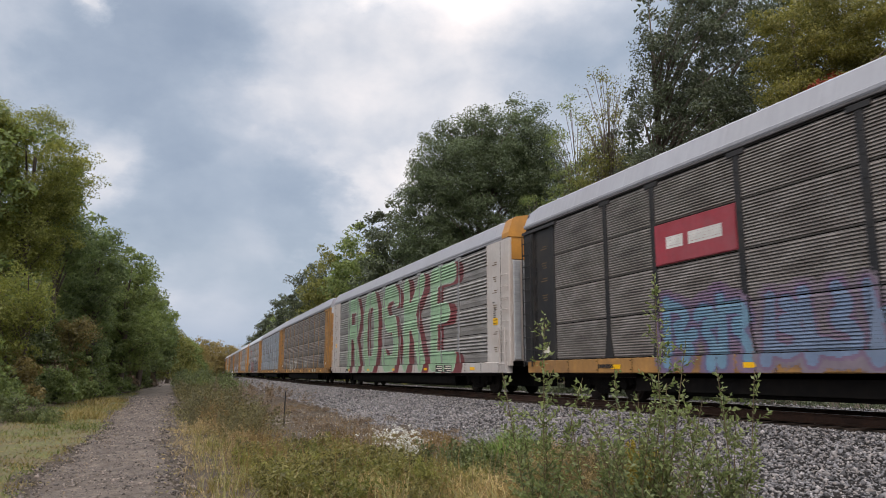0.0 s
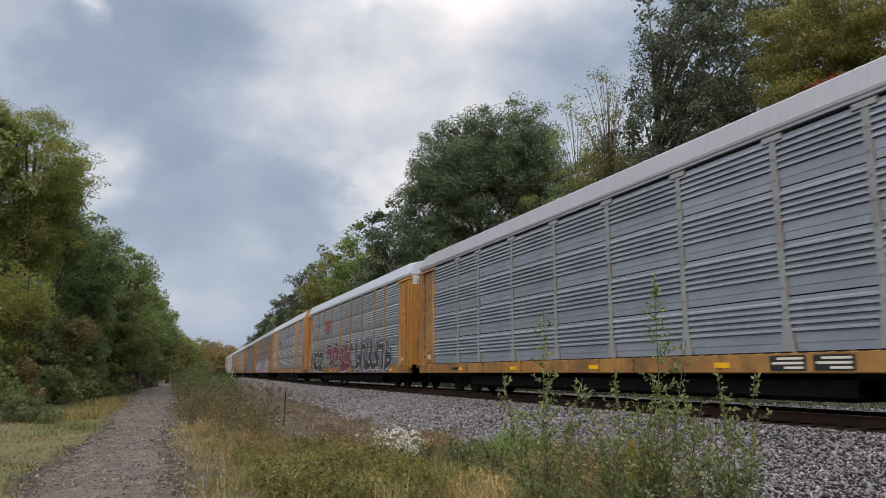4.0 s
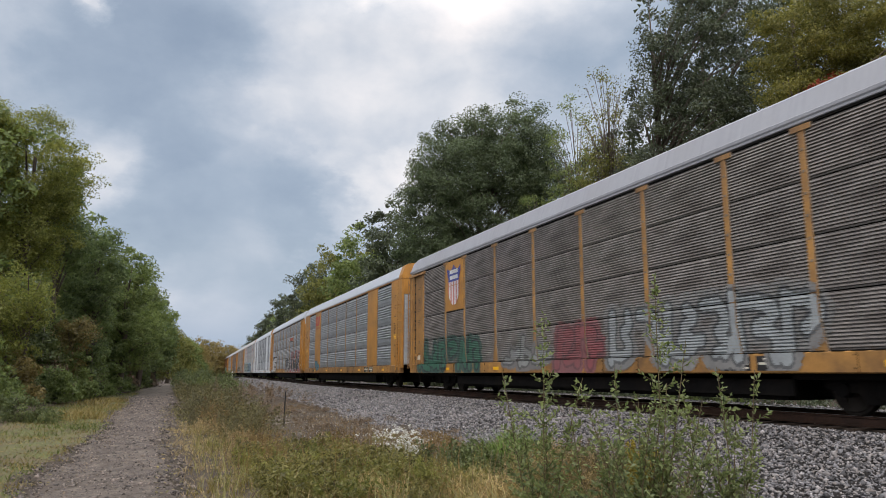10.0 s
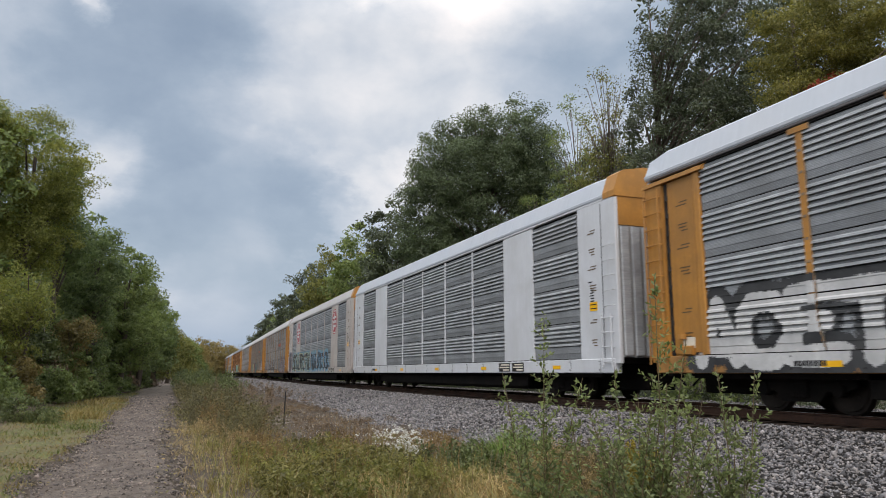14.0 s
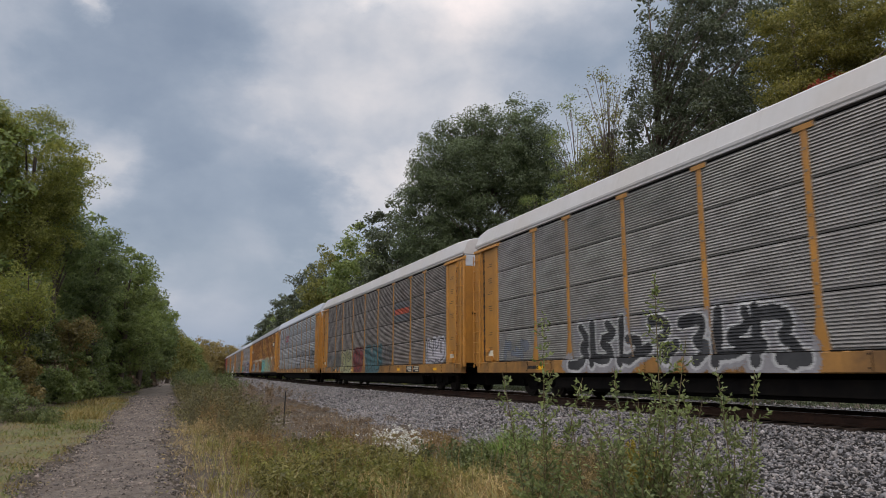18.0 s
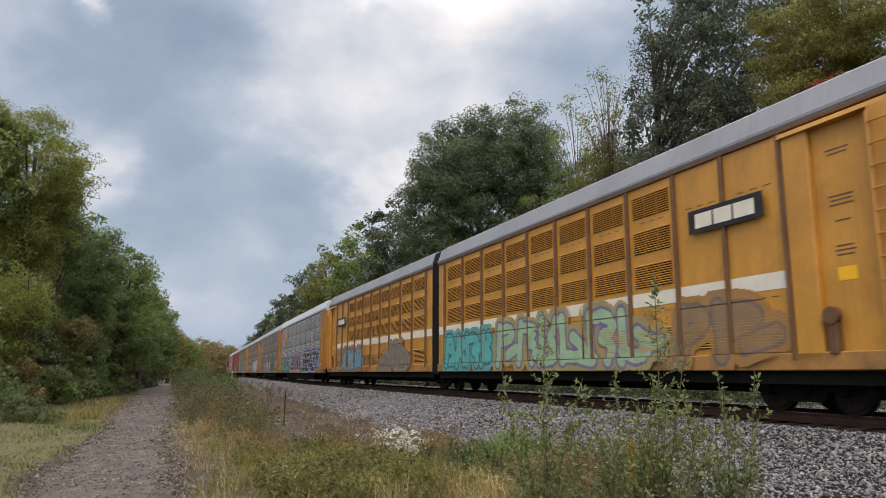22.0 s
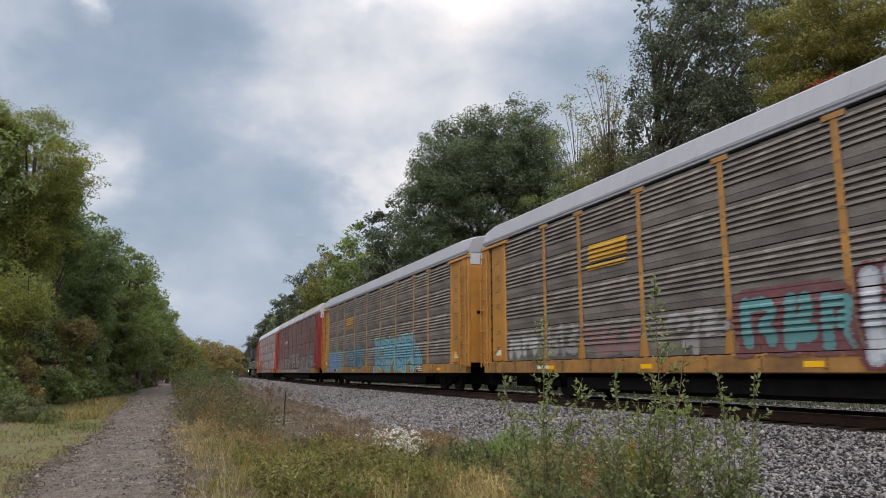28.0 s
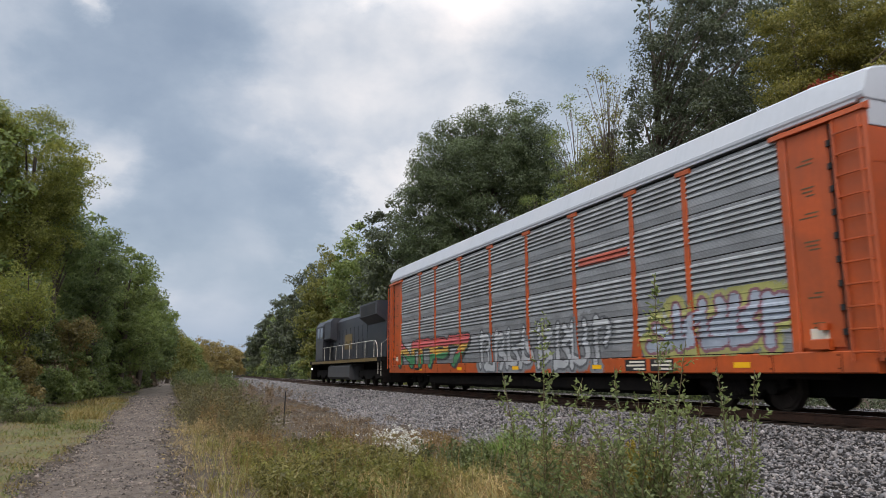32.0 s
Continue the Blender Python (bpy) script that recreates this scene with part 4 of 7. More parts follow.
    bars(car, 8.9, 0.88, 8, 0.07, 0.10, spec.get("stencil", BLACK))
    bars(car, -12.6, 3.2, 1, 0.22, 0.03, BLACK, SIDE - 0.058 if spec["flush"] else SIDE + 0.018)
    for k in range(6):
        bars(car, -12.65, 2.6 + 0.075 * k, 1, 0.2 - 0.02 * (k % 3), 0.03, BLACK, SIDE - 0.058 if spec["flush"] else SIDE + 0.018)
    return car


# dark base stands for the unlit space behind the panels
CORE = material("dark_gap_shade", rgb(48, 45, 43), 0.9, grain=0.3, gloss=0.1)
EAVE = material("grimy_eave_beam", rgb(96, 92, 92), 0.7, grain=0.25, scale=1.2, dirt=rgb(60, 55, 52), dirt_amount=0.6)


def kit(label, frame, panel, roof, rib="band", post=None, sill=None, slim=False, flush=False, **more):
    return dict(label=label, frame=frame, panel=panel, roof=roof, rib=rib, post=post or frame, sill=sill or (SILL_YEL if frame in (YEL, YEL_DULL) else frame), slim=slim, flush=flush, **more)


def shield(x, z):
    """A railway shield: dark blue head with pale bars, red and white stripes below."""
    w = np.abs(x - 0.5)
    edge = np.where(z > 0.62, 0.40 + 0.06 * np.sin(z * 9), np.where(z > 0.3, 0.38, 0.38 * np.sqrt(np.clip(z / 0.3, 0, 1))))
    inside = (w < edge) & (z > 0.02) & (z < 0.98 - 0.12 * np.abs(np.sin(x * 6.28)))
    head = z > 0.58
    bar = head & (np.abs(z - 0.82) < 0.05) & (w < 0.28) | head & (np.abs(z - 0.68) < 0.045) & (w < 0.28)
    stripe = np.floor(x * 11) % 2
    return np.where(inside, np.where(bar, 2, np.where(head, 1, np.where(stripe > 0, 3, 2))), 0)


def slab_logo(x, z):
    """A slanted wordmark reduced to one plain block on an underline."""
    a = (z > 0.32) & (x > 0.05) & (x < 0.97)
    b = (z < 0.18) & (x > 0.0) & (x < 0.95)
    return np.where(a, 1, np.where(b, 2, 0))


def block_pair(x, z):
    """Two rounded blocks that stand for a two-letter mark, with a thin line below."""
    d1 = np.maximum(np.abs(x - 0.24) / 0.24, np.abs(z - 0.62) / 0.38)
    d2 = np.maximum(np.abs(x - 0.76) / 0.22, np.abs(z - 0.62) / 0.38)
    ring = (d1 < 1) & ~((d1 < 0.5) & (x > 0.12)) | (d2 < 1) & ~(np.abs(x - 0.76 + (z - 0.62) * 0.35) < 0.06)
    return np.where(ring, 1, np.where((z < 0.14) & (np.floor(x * 14) % 2 > 0), 2, 0))


def red_board(x, z):
    """A red board with a pale wordmark reduced to bars."""
    bar = (z > 0.36) & (z < 0.66) & (((x > 0.16) & (x < 0.38)) | ((x > 0.45) & (x < 0.86)))
    return np.where(bar, 2, 1)


def octagon(x, z):
    w = np.maximum(np.maximum(np.abs(x - 0.5), np.abs(z - 0.5)), (np.abs(x - 0.5) + np.abs(z - 0.5)) * 0.72)
    bar = (w < 0.36) & ((np.abs(z - 0.68) < 0.05) | (np.abs(z - 0.5) < 0.05) | (np.abs(z - 0.32) < 0.05) | (np.abs(x - 0.42 - 0.2 * (z - 0.5)) < 0.05))
    return np.where(w < 0.5, np.where(bar | (np.abs(w - 0.44) < 0.02), 2, 1), 0)


def full(x, z):
    return np.ones(x.shape)


WHT, BLK = (214, 214, 212), (26, 26, 28)


def add_car(train, spec, centre, tags=(), seed=0):
    """One auto carrier with its sprayed tags: (left, right, letters, foot, top, fill, edge, cloud, stroke, words on it)."""
    car = auto_carrier(spec)
    train.append((car, centre, 10.0))
    for k, (ya, yb, word, z0, z1, fill, edge, cloud, w, label) in enumerate(tags):
        graffiti(car, spec, ya, yb, word, z0, z1, fill, edge, cloud, w, 0.07 if w > 0.09 else 0.015, seed=seed * 10 + k, label=label)
    return car


def shield_board(car, s, paint_of_board, blue, red, small=False):
    s = board(car, s, 7.18, 9.04, 3.26, 5.30, paint_of_board, "yellow painted board")
    if small:
        sign(car, s, 7.6, 8.6, 4.15, 5.1, shield, [spray(*blue), spray(226, 222, 224), spray(*red)], "blue, red and white shield")
        sign(car, s, 7.4, 8.8, 3.6, 3.72, lambda x, z: np.where(np.floor(x * 15) % 2 > 0, 1, 0), [BLACK], "small dark lettering as bars")
    else:
        sign(car, s, 7.35, 8.9, 3.45, 5.15, shield, [spray(*blue), spray(226, 224, 222), spray(*red)], "blue, red and white shield")


def build_front(train):
    at = lambda j: 64.10 + 28.6 * (j - 2)
    # 0
    s = kit("dark grey corrugated auto carrier with black posts and a red board", BLACK, P_DARK, ROOF_GREY, "fine", sill=YEL_DULL, cap=BLACK, eave=EAVE)
    car = add_car(train, s, at(0), [
        (6.9, 4.2, "???", 0.8, 2.55, (104, 148, 172), (104, 96, 132), (126, 100, 124), 0.13, "faded cyan and purple sprayed lettering"),
        (4.0, 0.6, "???", 0.8, 2.4, (112, 132, 160), (122, 96, 122), (128, 112, 122), 0.14, "faded blue and purple sprayed lettering"),
        (0.4, -4.5, "????", 0.78, 2.0, (140, 80, 130), (170, 160, 140), (150, 124, 70), 0.14, "faded purple sprayed lettering")], 1)
    s = board(car, s, 4.38, 7.02, 3.26, 4.24, spray(170, 44, 58), "red painted board")
    sign(car, s, 4.40, 7.0, 3.28, 4.22, red_board, [spray(170, 44, 58), spray(228, 222, 214)], "red board with a pale wordmark")
    # 1
    s = kit("cream-ended grey auto carrier with a huge green and red sprayed word", CREAM, P_GREY, ROOF_GREY, "band", post=POST_GREY, flush=True, cap=YEL)
    car = add_car(train, s, at(1))
    graffiti(car, s, 9.8, -9.3, "ROSKE", 0.78, 5.3, (152, 190, 150), (190, 205, 188), None, 0.40, 0.05, seed=1, jitter=0.0, tight=0.58, block=(0.75, 0.12, (122, 34, 38)), label="huge pale green letters with dark red edges")
    sign(car, s, -12.9, -12.3, 2.5, 2.75, full, [REFLECT], "small yellow placard")
    # 2
    s = kit("sooty grey auto carrier with yellow posts and scribbled pale tags", YEL_DULL, P_BROWN, ROOF_GREY, "band")
    car = add_car(train, s, at(2), [
        (7.6, 2.0, "??????", 1.0, 2.0, (196, 190, 180), (150, 146, 140), None, 0.08, "pale sprayed tag"),
        (-2.2, -4.2, "??", 1.25, 1.9, (176, 172, 164), (140, 136, 130), None, 0.07, "pale sprayed tag"),
        (-9.8, -11.4, "??", 1.4, 2.2, (60, 56, 54), (90, 86, 82), None, 0.07, "dark sprayed tag")], 2)
    # 3
    s = kit("pale blue-grey auto carrier with yellow ends", YEL_DULL, P_BLUE, ROOF_GREY, "band", post=POST_GREY)
    add_car(train, s, at(3))
    # 4
    s = kit("silver auto carrier with yellow posts, a red mark and bold lettering", YEL, P_SILVER, ROOF_WHITE, "band", face=YEL)
    car = add_car(train, s, at(4), [
        (11.8, 7.1, "NOZ", 0.82, 2.35, (30, 30, 32), WHT, (120, 118, 60), 0.19, "black sprayed letters edged in white"),
        (5.6, -1.8, "????", 0.80, 2.65, (134, 24, 56), (224, 212, 214), BLK, 0.24, "crimson sprayed letters edged in white"),
        (-3.0, -10.6, "??????", 0.82, 2.6, (28, 28, 34), (200, 200, 204), (100, 100, 116), 0.17, "black sprayed lettering edged in white")], 4)
    sign(car, s, 4.8, 6.5, 3.55, 4.45, block_pair, [spray(206, 40, 60), spray(60, 60, 64)], "red two-block railway mark")
    # 5
    s = kit("silver auto carrier with broad yellow plates and yellow posts", YEL, P_SILVER, ROOF_WHITE, "band", slim=True, flush=True, plate_bays=(1, 7), eave=YEL, face=POST_GREY, cap=YEL)
    car = add_car(train, s, at(5))
    sign(car, s, 4.6, 6.8, 3.55, 4.15, lambda x, z: np.where((x > 0.5) & (z > 0.2) & (z < 0.8) | (np.floor(z * 7) % 2 > 0) & (x < 0.45), 1, 0), [spray(30, 30, 32)], "black railway mark of bars")
    # 6
    s = kit("sooty brown auto carrier with yellow ends, a shield and pale lettering", YEL_DULL, P_BROWN, ROOF_GREY, "band", face=YEL)
    car = add_car(train, s, at(6), [
        (11.6, 7.6, "?????", 1.15, 2.0, (196, 194, 194), (84, 78, 80), (170, 168, 166), 0.09, "pale sprayed lettering with dark edges"),
        (7.2, 3.9, "???", 0.85, 2.3, (204, 198, 202), (60, 56, 58), (206, 186, 200), 0.13, "white sprayed lettering with dark edges"),
        (3.7, 0.6, "???", 1.0, 2.4, (196, 204, 204), (50, 66, 66), (110, 158, 150), 0.13, "white sprayed lettering on sea green"),
        (0.4, -3.4, "????", 0.8, 2.4, (200, 150, 186), (70, 62, 66), (190, 150, 176), 0.12, "pink sprayed lettering with dark edges"),
        (-3.8, -7.0, "???", 0.85, 2.4, (206, 206, 204), (66, 62, 66), (196, 190, 190), 0.12, "white sprayed lettering with dark edges"),
        (-7.2, -10.6, "???", 0.85, 2.5, (210, 208, 206), (76, 72, 74), (190, 176, 186), 0.13, "white sprayed lettering with dark edges")], 6)
    shield_board(car, s, YEL_DULL, (36, 56, 140), (206, 110, 110))
    # 7
    s = kit("grimy grey auto carrier with yellow posts, a shield and green lettering", YEL_DULL, P_DARK, ROOF_GREY, "fine")
    car = add_car(train, s, at(7), [
        (12.3, 5.6, "??????", 0.8, 2.15, (38, 104, 80), (24, 34, 34), (46, 84, 72), 0.13, "dark green sprayed lettering"),
        (3.6, 0.6, "???", 0.85, 2.0, (150, 150, 146), (92, 88, 86), (128, 122, 118), 0.11, "grey sprayed lettering"),
        (0.2, -2.2, "??", 0.8, 2.15, (150, 76, 78), (110, 60, 60), (140, 84, 84), 0.15, "faded red sprayed lettering"),
        (-2.6, -9.4, "??????", 0.85, 2.45, (160, 164, 164), (86, 86, 86), (136, 132, 128), 0.13, "pale sprayed lettering")], 7)
    shield_board(car, s, YEL, (36, 56, 150), (214, 130, 120))
    # 8
    s = kit("silver auto carrier with broad yellow plates and a red mark", YEL, P_SILVER, ROOF_WHITE, "band", slim=True, flush=True, plate_bays=(1, 7), eave=YEL, cap=YEL, face=POST_GREY)
    car = add_car(train, s, at(8), [(9.0, 7.2, "??", 0.9, 1.75, (60, 124, 144), (50, 96, 116), None, 0.12, "blue sprayed tag")], 8)
    sign(car, s, 7.3, 8.9, 4.1, 5.05, block_pair, [spray(196, 52, 38), spray(186, 70, 50)], "red two-block railway mark")
    # 9
    s = kit("silver auto carrier with yellow posts and black and white lettering", YEL, P_SILVER, ROOF_WHITE, "band", eave=EAVE)
    car = add_car(train, s, at(9), [
        (12.1, 7.3, "ACET", 0.78, 2.45, (214, 212, 210), (26, 26, 28), BLK, 0.21, "white sprayed letters edged in black"),
        (-1.4, -5.1, "??????", 0.8, 2.35, (40, 36, 38), (206, 204, 202), None, 0.12, "black sprayed letters edged in white"),
        (-5.5, -12.2, "AWAK", 0.8, 2.65, (24, 22, 24), (214, 212, 212), (164, 30, 46), 0.21, "black and white sprayed letters on red")], 9)
    sign(car, s, -6.8, -4.5, 3.8, 4.1, full, [spray(206, 84, 38)], "orange wordmark bar")
    sign(car, s, -6.7, -4.7, 3.66, 3.77, full, [spray(40, 40, 44)], "black line below the wordmark")
    # 10
    s = kit("white auto carrier with grey louvred panels", WHITE, P_SILVER, ROOF_WHITE, "band", slim=True, flush=True, plate_bays=(1, 7), eave=WHITE, cap=YEL, face=POST_GREY)
    add_car(train, s, at(10) + 0.2)
    # 11
    s = kit("white auto carrier with a red octagon emblem and black lettering", CREAM, P_SILVER, ROOF_TAN, "band", post=CREAM, slim=True, flush=True, plate_bays=(1, 7), cap=YEL, face=POST_GREY)
    car = add_car(train, s, at(11) - 0.4, [
        (13.3, 11.7, "??", 0.9, 2.6, (90, 84, 90), (50, 46, 52), (150, 140, 150), 0.10, "dark sprayed tag"),
        (11.0, 1.35, "SCRIBRYSTAL", 0.9, 2.45, (28, 28, 30), (196, 206, 166), (116, 162, 186), 0.13, "black sprayed word on pale green and blue"),
        (1.4, -6.0, "??????", 0.9, 2.4, (40, 44, 48), (110, 160, 196), (130, 180, 200), 0.14, "black lettering on pale blue")], 11)
    sign(car, s, 7.18, 8.86, 3.35, 5.15, octagon, [spray(186, 36, 54), spray(230, 226, 222)], "red octagon emblem")
    sign(car, s, -9.05, -7.4, 3.4, 5.1, octagon, [spray(186, 36, 54), spray(230, 226, 222)], "red octagon emblem")
    # 12
    s = kit("grey corrugated auto carrier with yellow posts and black lettering", YEL, P_GREY, ROOF_TAN, "fine", face=YEL)
    car = add_car(train, s, at(12), [
        (11.4, 9.6, "???", 1.2, 1.9, (120, 126, 140), (70, 74, 90), None, 0.08, "blue-grey sprayed tag"),
        (7.2, -1.0, "???????", 0.8, 2.25, (30, 28, 32), (200, 198, 196), (150, 146, 148), 0.13, "black and white sprayed lettering"),
        (-4.5, -7.4, "????", 0.9, 2.2, (150, 146, 144), (54, 50, 52), None, 0.1, "grey sprayed lettering"),
        (-7.6, -11.6, "????", 0.8, 2.4, (170, 160, 164), (66, 50, 56), (120, 100, 106), 0.11, "grey sprayed lettering")], 12)
    sign(car, s, -7.0, -4.4, 3.27, 4.22, full, [spray(122, 124, 126)], "clean grey board")
    sign(car, s, -6.9, -4.6, 3.6, 3.9, full, [spray(192, 78, 42)], "orange wordmark bar")
    # 13
    s = kit("dark corrugated auto carrier with yellow posts and coloured lettering", YEL, P_DARK, ROOF_TAN, "fine")
    car = add_car(train, s, at(13), [
        (11.8, 7.5, "?????", 0.85, 2.0, (110, 112, 108), (44, 44, 44), None, 0.09, "grey sprayed lettering"),
        (7.1, 4.3, "???", 0.8, 2.1, (176, 176, 124), (84, 84, 56), (186, 184, 146), 0.1, "pale yellow sprayed block letters"),
        (4.1, 1.8, "???", 0.85, 2.15, (146, 40, 40), (56, 26, 26), (120, 36, 36), 0.1, "red sprayed block letters"),
        (1.2, -2.1, "????", 0.8, 2.2, (54, 112, 118), (24, 46, 50), (60, 104, 110), 0.1, "teal sprayed block letters"),
        (-2.3, -4.0, "??", 1.2, 2.2, (90, 86, 84), (60, 56, 54), None, 0.08, "dark sprayed tag"),
        (-9.5, -11.7, "???", 1.2, 2.2, (196, 190, 196), (96, 90, 96), (200, 196, 200), 0.11, "pale sprayed lettering")], 13)
    sign(car, s, -7.0, -4.4, 3.27, 4.22, full, [spray(92, 94, 96)], "clean dark grey board")
    sign(car, s, -6.9, -4.6, 3.62, 3.9, full, [spray(196, 78, 44)], "orange wordmark bar")
    # 14
    s = kit("silver auto carrier with yellow posts and thin black tags", YEL, P_SILVER, ROOF_WHITE, "band")
    car = add_car(train, s, at(14), [
        (6.0, 3.1, "???", 1.0, 2.1, (176, 176, 174), (60, 60, 60), None, 0.09, "pale sprayed tag edged in black"),
        (-1.2, -3.8, "??", 1.3, 2.4, (50, 50, 52), (50, 50, 52), None, 0.03, "thin black sprayed tag"),
        (-4.4, -7.6, "??", 1.5, 2.7, (40, 40, 42), (40, 40, 42), None, 0.03, "thin black sprayed tag"),
        (-8.6, -11.6, "???", 1.4, 2.7, (34, 34, 36), (34, 34, 36), None, 0.04, "thin black sprayed tag")], 14)
    sign(car, s, 4.6, 6.5, 3.6, 4.4, block_pair, [spray(170, 60, 80), spray(90, 90, 94)], "red two-block railway mark")


def build_rear(train):
    # behind the articulated carrier
    s = kit("silver auto carrier with yellow posts, a shield and bold lettering", YEL, P_SILVER, ROOF_WHITE, "band")
    car = add_car(train, s, 480.5, [
        (11.8, 5.6, "??????", 0.82, 2.2, (66, 180, 146), (24, 66, 62), (86, 76, 130), 0.13, "mint green sprayed lettering"),
        (4.1, -1.9, "?????", 0.8, 2.45, (36, 50, 50), (206, 200, 204), (196, 104, 134), 0.14, "dark sprayed lettering on pink"),
        (-3.6, -11.4, "BEAZY", 0.8, 2.5, (26, 26, 28), (222, 222, 222), (52, 82, 168), 0.17, "black and white sprayed letters on blue"),
        (-6.8, -8.3, "??", 2.9, 4.2, (214, 212, 220), (76, 66, 124), None, 0.12, "white sprayed shape edged in violet")], 17)
    shield_board(car, s, YEL, (60, 50, 120), (214, 120, 140), True)
    s = kit("sooty grey auto carrier with yellow ends, a shield and green lettering", YEL_DULL, P_BROWN, ROOF_GREY, "band")
    car = add_car(train, s, 509.3, [
        (11.5, 9.4, "??", 1.0, 2.0, (90, 120, 90), (60, 70, 60), None, 0.09, "green sprayed tag"),
        (4.2, -3.6, "???????", 0.82, 2.3, (204, 202, 206), (46, 46, 66), (160, 110, 96), 0.11, "white sprayed lettering edged in dark blue"),
        (-4.4, -9.2, "????", 0.8, 2.7, (40, 124, 96), (26, 66, 58), (46, 104, 84), 0.16, "green star-shaped sprayed lettering"),
        (-9.5, -11.6, "??", 1.2, 2.3, (166, 162, 158), (120, 116, 112), None, 0.1, "pale sprayed tag")], 18)
    sign(car, s, 7.35, 8.9, 3.45, 5.15, shield, [spray(64, 64, 116), spray(206, 198, 192), spray(186, 128, 118)], "faded shield")
    s = kit("sooty brown auto carrier with yellow posts and white lettering", YEL, P_BROWN, ROOF_GREY, "band", stencil=STRIPE)
    car = add_car(train, s, 537.9, [
        (11.8, 9.6, "??", 1.2, 2.0, (184, 180, 176), (130, 124, 118), None, 0.11, "pale sprayed tag"),
        (9.2, 7.3, "??", 1.2, 2.2, (150, 146, 140), (120, 114, 108), None, 0.09, "pale sprayed tag"),
        (7.0, 4.4, "???", 1.15, 2.1, (150, 106, 100), (116, 108, 104), None, 0.11, "dull red sprayed tag"),
        (3.6, 1.6, "??", 1.15, 2.2, (160, 154, 150), (120, 112, 108), None, 0.09, "grey sprayed tag"),
        (1.0, -1.6, "???", 1.1, 2.3, (80, 146, 146), (110, 46, 50), (120, 58, 58), 0.13, "teal sprayed letters on red"),
        (-1.8, -4.0, "????", 0.85, 2.5, (200, 202, 206), (168, 174, 182), (110, 44, 46), 0.12, "white sprayed letters"),
        (-4.6, -6.9, "????", 0.82, 2.6, (206, 208, 210), (172, 178, 186), (110, 44, 46), 0.12, "white sprayed letters"),
        (-7.5, -11.4, "??????", 0.82, 2.7, (206, 208, 210), (172, 178, 186), None, 0.13, "white sprayed letters")], 19)
    sign(car, s, 4.75, 6.7, 3.55, 4.25, slab_logo, [spray(214, 158, 34), spray(214, 158, 34)], "yellow wordmark block")
    s = kit("sooty brown auto carrier with yellow posts and cyan lettering", YEL, P_BROWN, ROOF_GREY, "band", face=YEL)
    car = add_car(train, s, 566.7, [
        (11.6, 7.6, "???", 0.85, 2.15, (96, 150, 190), (120, 110, 170), (110, 156, 136), 0.15, "blue and violet sprayed tag"),
        (5.5, 2.3, "???", 1.0, 2.2, (70, 140, 160), (50, 56, 66), (74, 124, 140), 0.11, "teal sprayed tag"),
        (-0.5, -8.2, "??????", 0.8, 2.55, (96, 164, 190), (60, 116, 130), (130, 172, 164), 0.13, "cyan sprayed lettering")], 20)
    sign(car, s, 4.75, 6.7, 3.5, 4.2, slab_logo, [spray(204, 150, 42), spray(204, 150, 42)], "yellow wordmark block")
    s = kit("dark corrugated auto carrier with red posts and white lettering", RED, P_MAROON, ROOF_WORN, "fine", sill=SILL_YEL)
    car = add_car(train, s, 596.0, [
        (9.6, 3.4, "??????", 0.85, 2.1, (70, 62, 60), (196, 190, 184), (120, 112, 106), 0.10, "black and white sprayed lettering"),
        (2.7, -3.8, "?????", 0.8, 2.35, (40, 38, 38), (204, 198, 192), (140, 134, 128), 0.14, "black and white sprayed lettering"),
        (-4.4, -10.9, "?????", 0.8, 2.4, (150, 144, 140), (44, 40, 40), (120, 112, 108), 0.14, "grey and black sprayed lettering")], 21)
    s = board(car, s, 4.38, 7.02, 3.26, 4.24, spray(124, 46, 46), "faded red painted board")
    sign(car, s, 4.40, 7.0, 3.28, 4.22, red_board, [spray(124, 46, 46), spray(206, 184, 180)], "faded red board with a pale wordmark")
    s = kit("silver auto carrier with bright orange posts and ends", ORANGE, P_SILVER, ROOF_WHITE, "band")
    car = add_car(train, s, 625.0, [
        (2.3, -6.2, "????????", 0.8, 2.35, (186, 188, 190), (74, 76, 80), (128, 130, 132), 0.10, "grey sprayed lettering"),
        (-7.6, -12.0, "?????", 1.15, 2.4, (166, 176, 190), (140, 90, 100), (172, 170, 96), 0.12, "faded sprayed lettering with yellow and blue")], 22)
    graffiti(car, s, 12.0, 3.4, "NTP7", 0.95, 2.3, (206, 78, 78), (28, 30, 28), None, 0.20, 0.06, seed=161, second=(46, 140, 84), third=(222, 170, 60), block=(0.16, 0.06, (30, 40, 34)), jitter=0.02, label="sprayed letters shading from red to green")
    sign(car, s, -6.9, -4.6, 3.7, 3.95, full, [spray(196, 90, 68)], "faded orange wordmark bar")


# ---------------------------------------------------------------- the articulated yellow carrier
def louvre_mesh():
    """Pressed hoods in three columns, each over a dark slit."""
    def make():
        b = Build()
        for c in range(3):
            y = -0.70 + 0.475 * c
            for k in range(10):
                z = 0.03 + 0.057 * k
                b.prism([(-0.004, z), (-0.03, z + 0.002), (-0.034, z + 0.012), (-0.004, z + 0.036)], 1, y, y + 0.45)
        return b.mesh("louvre")
    return shared("louvre", make)


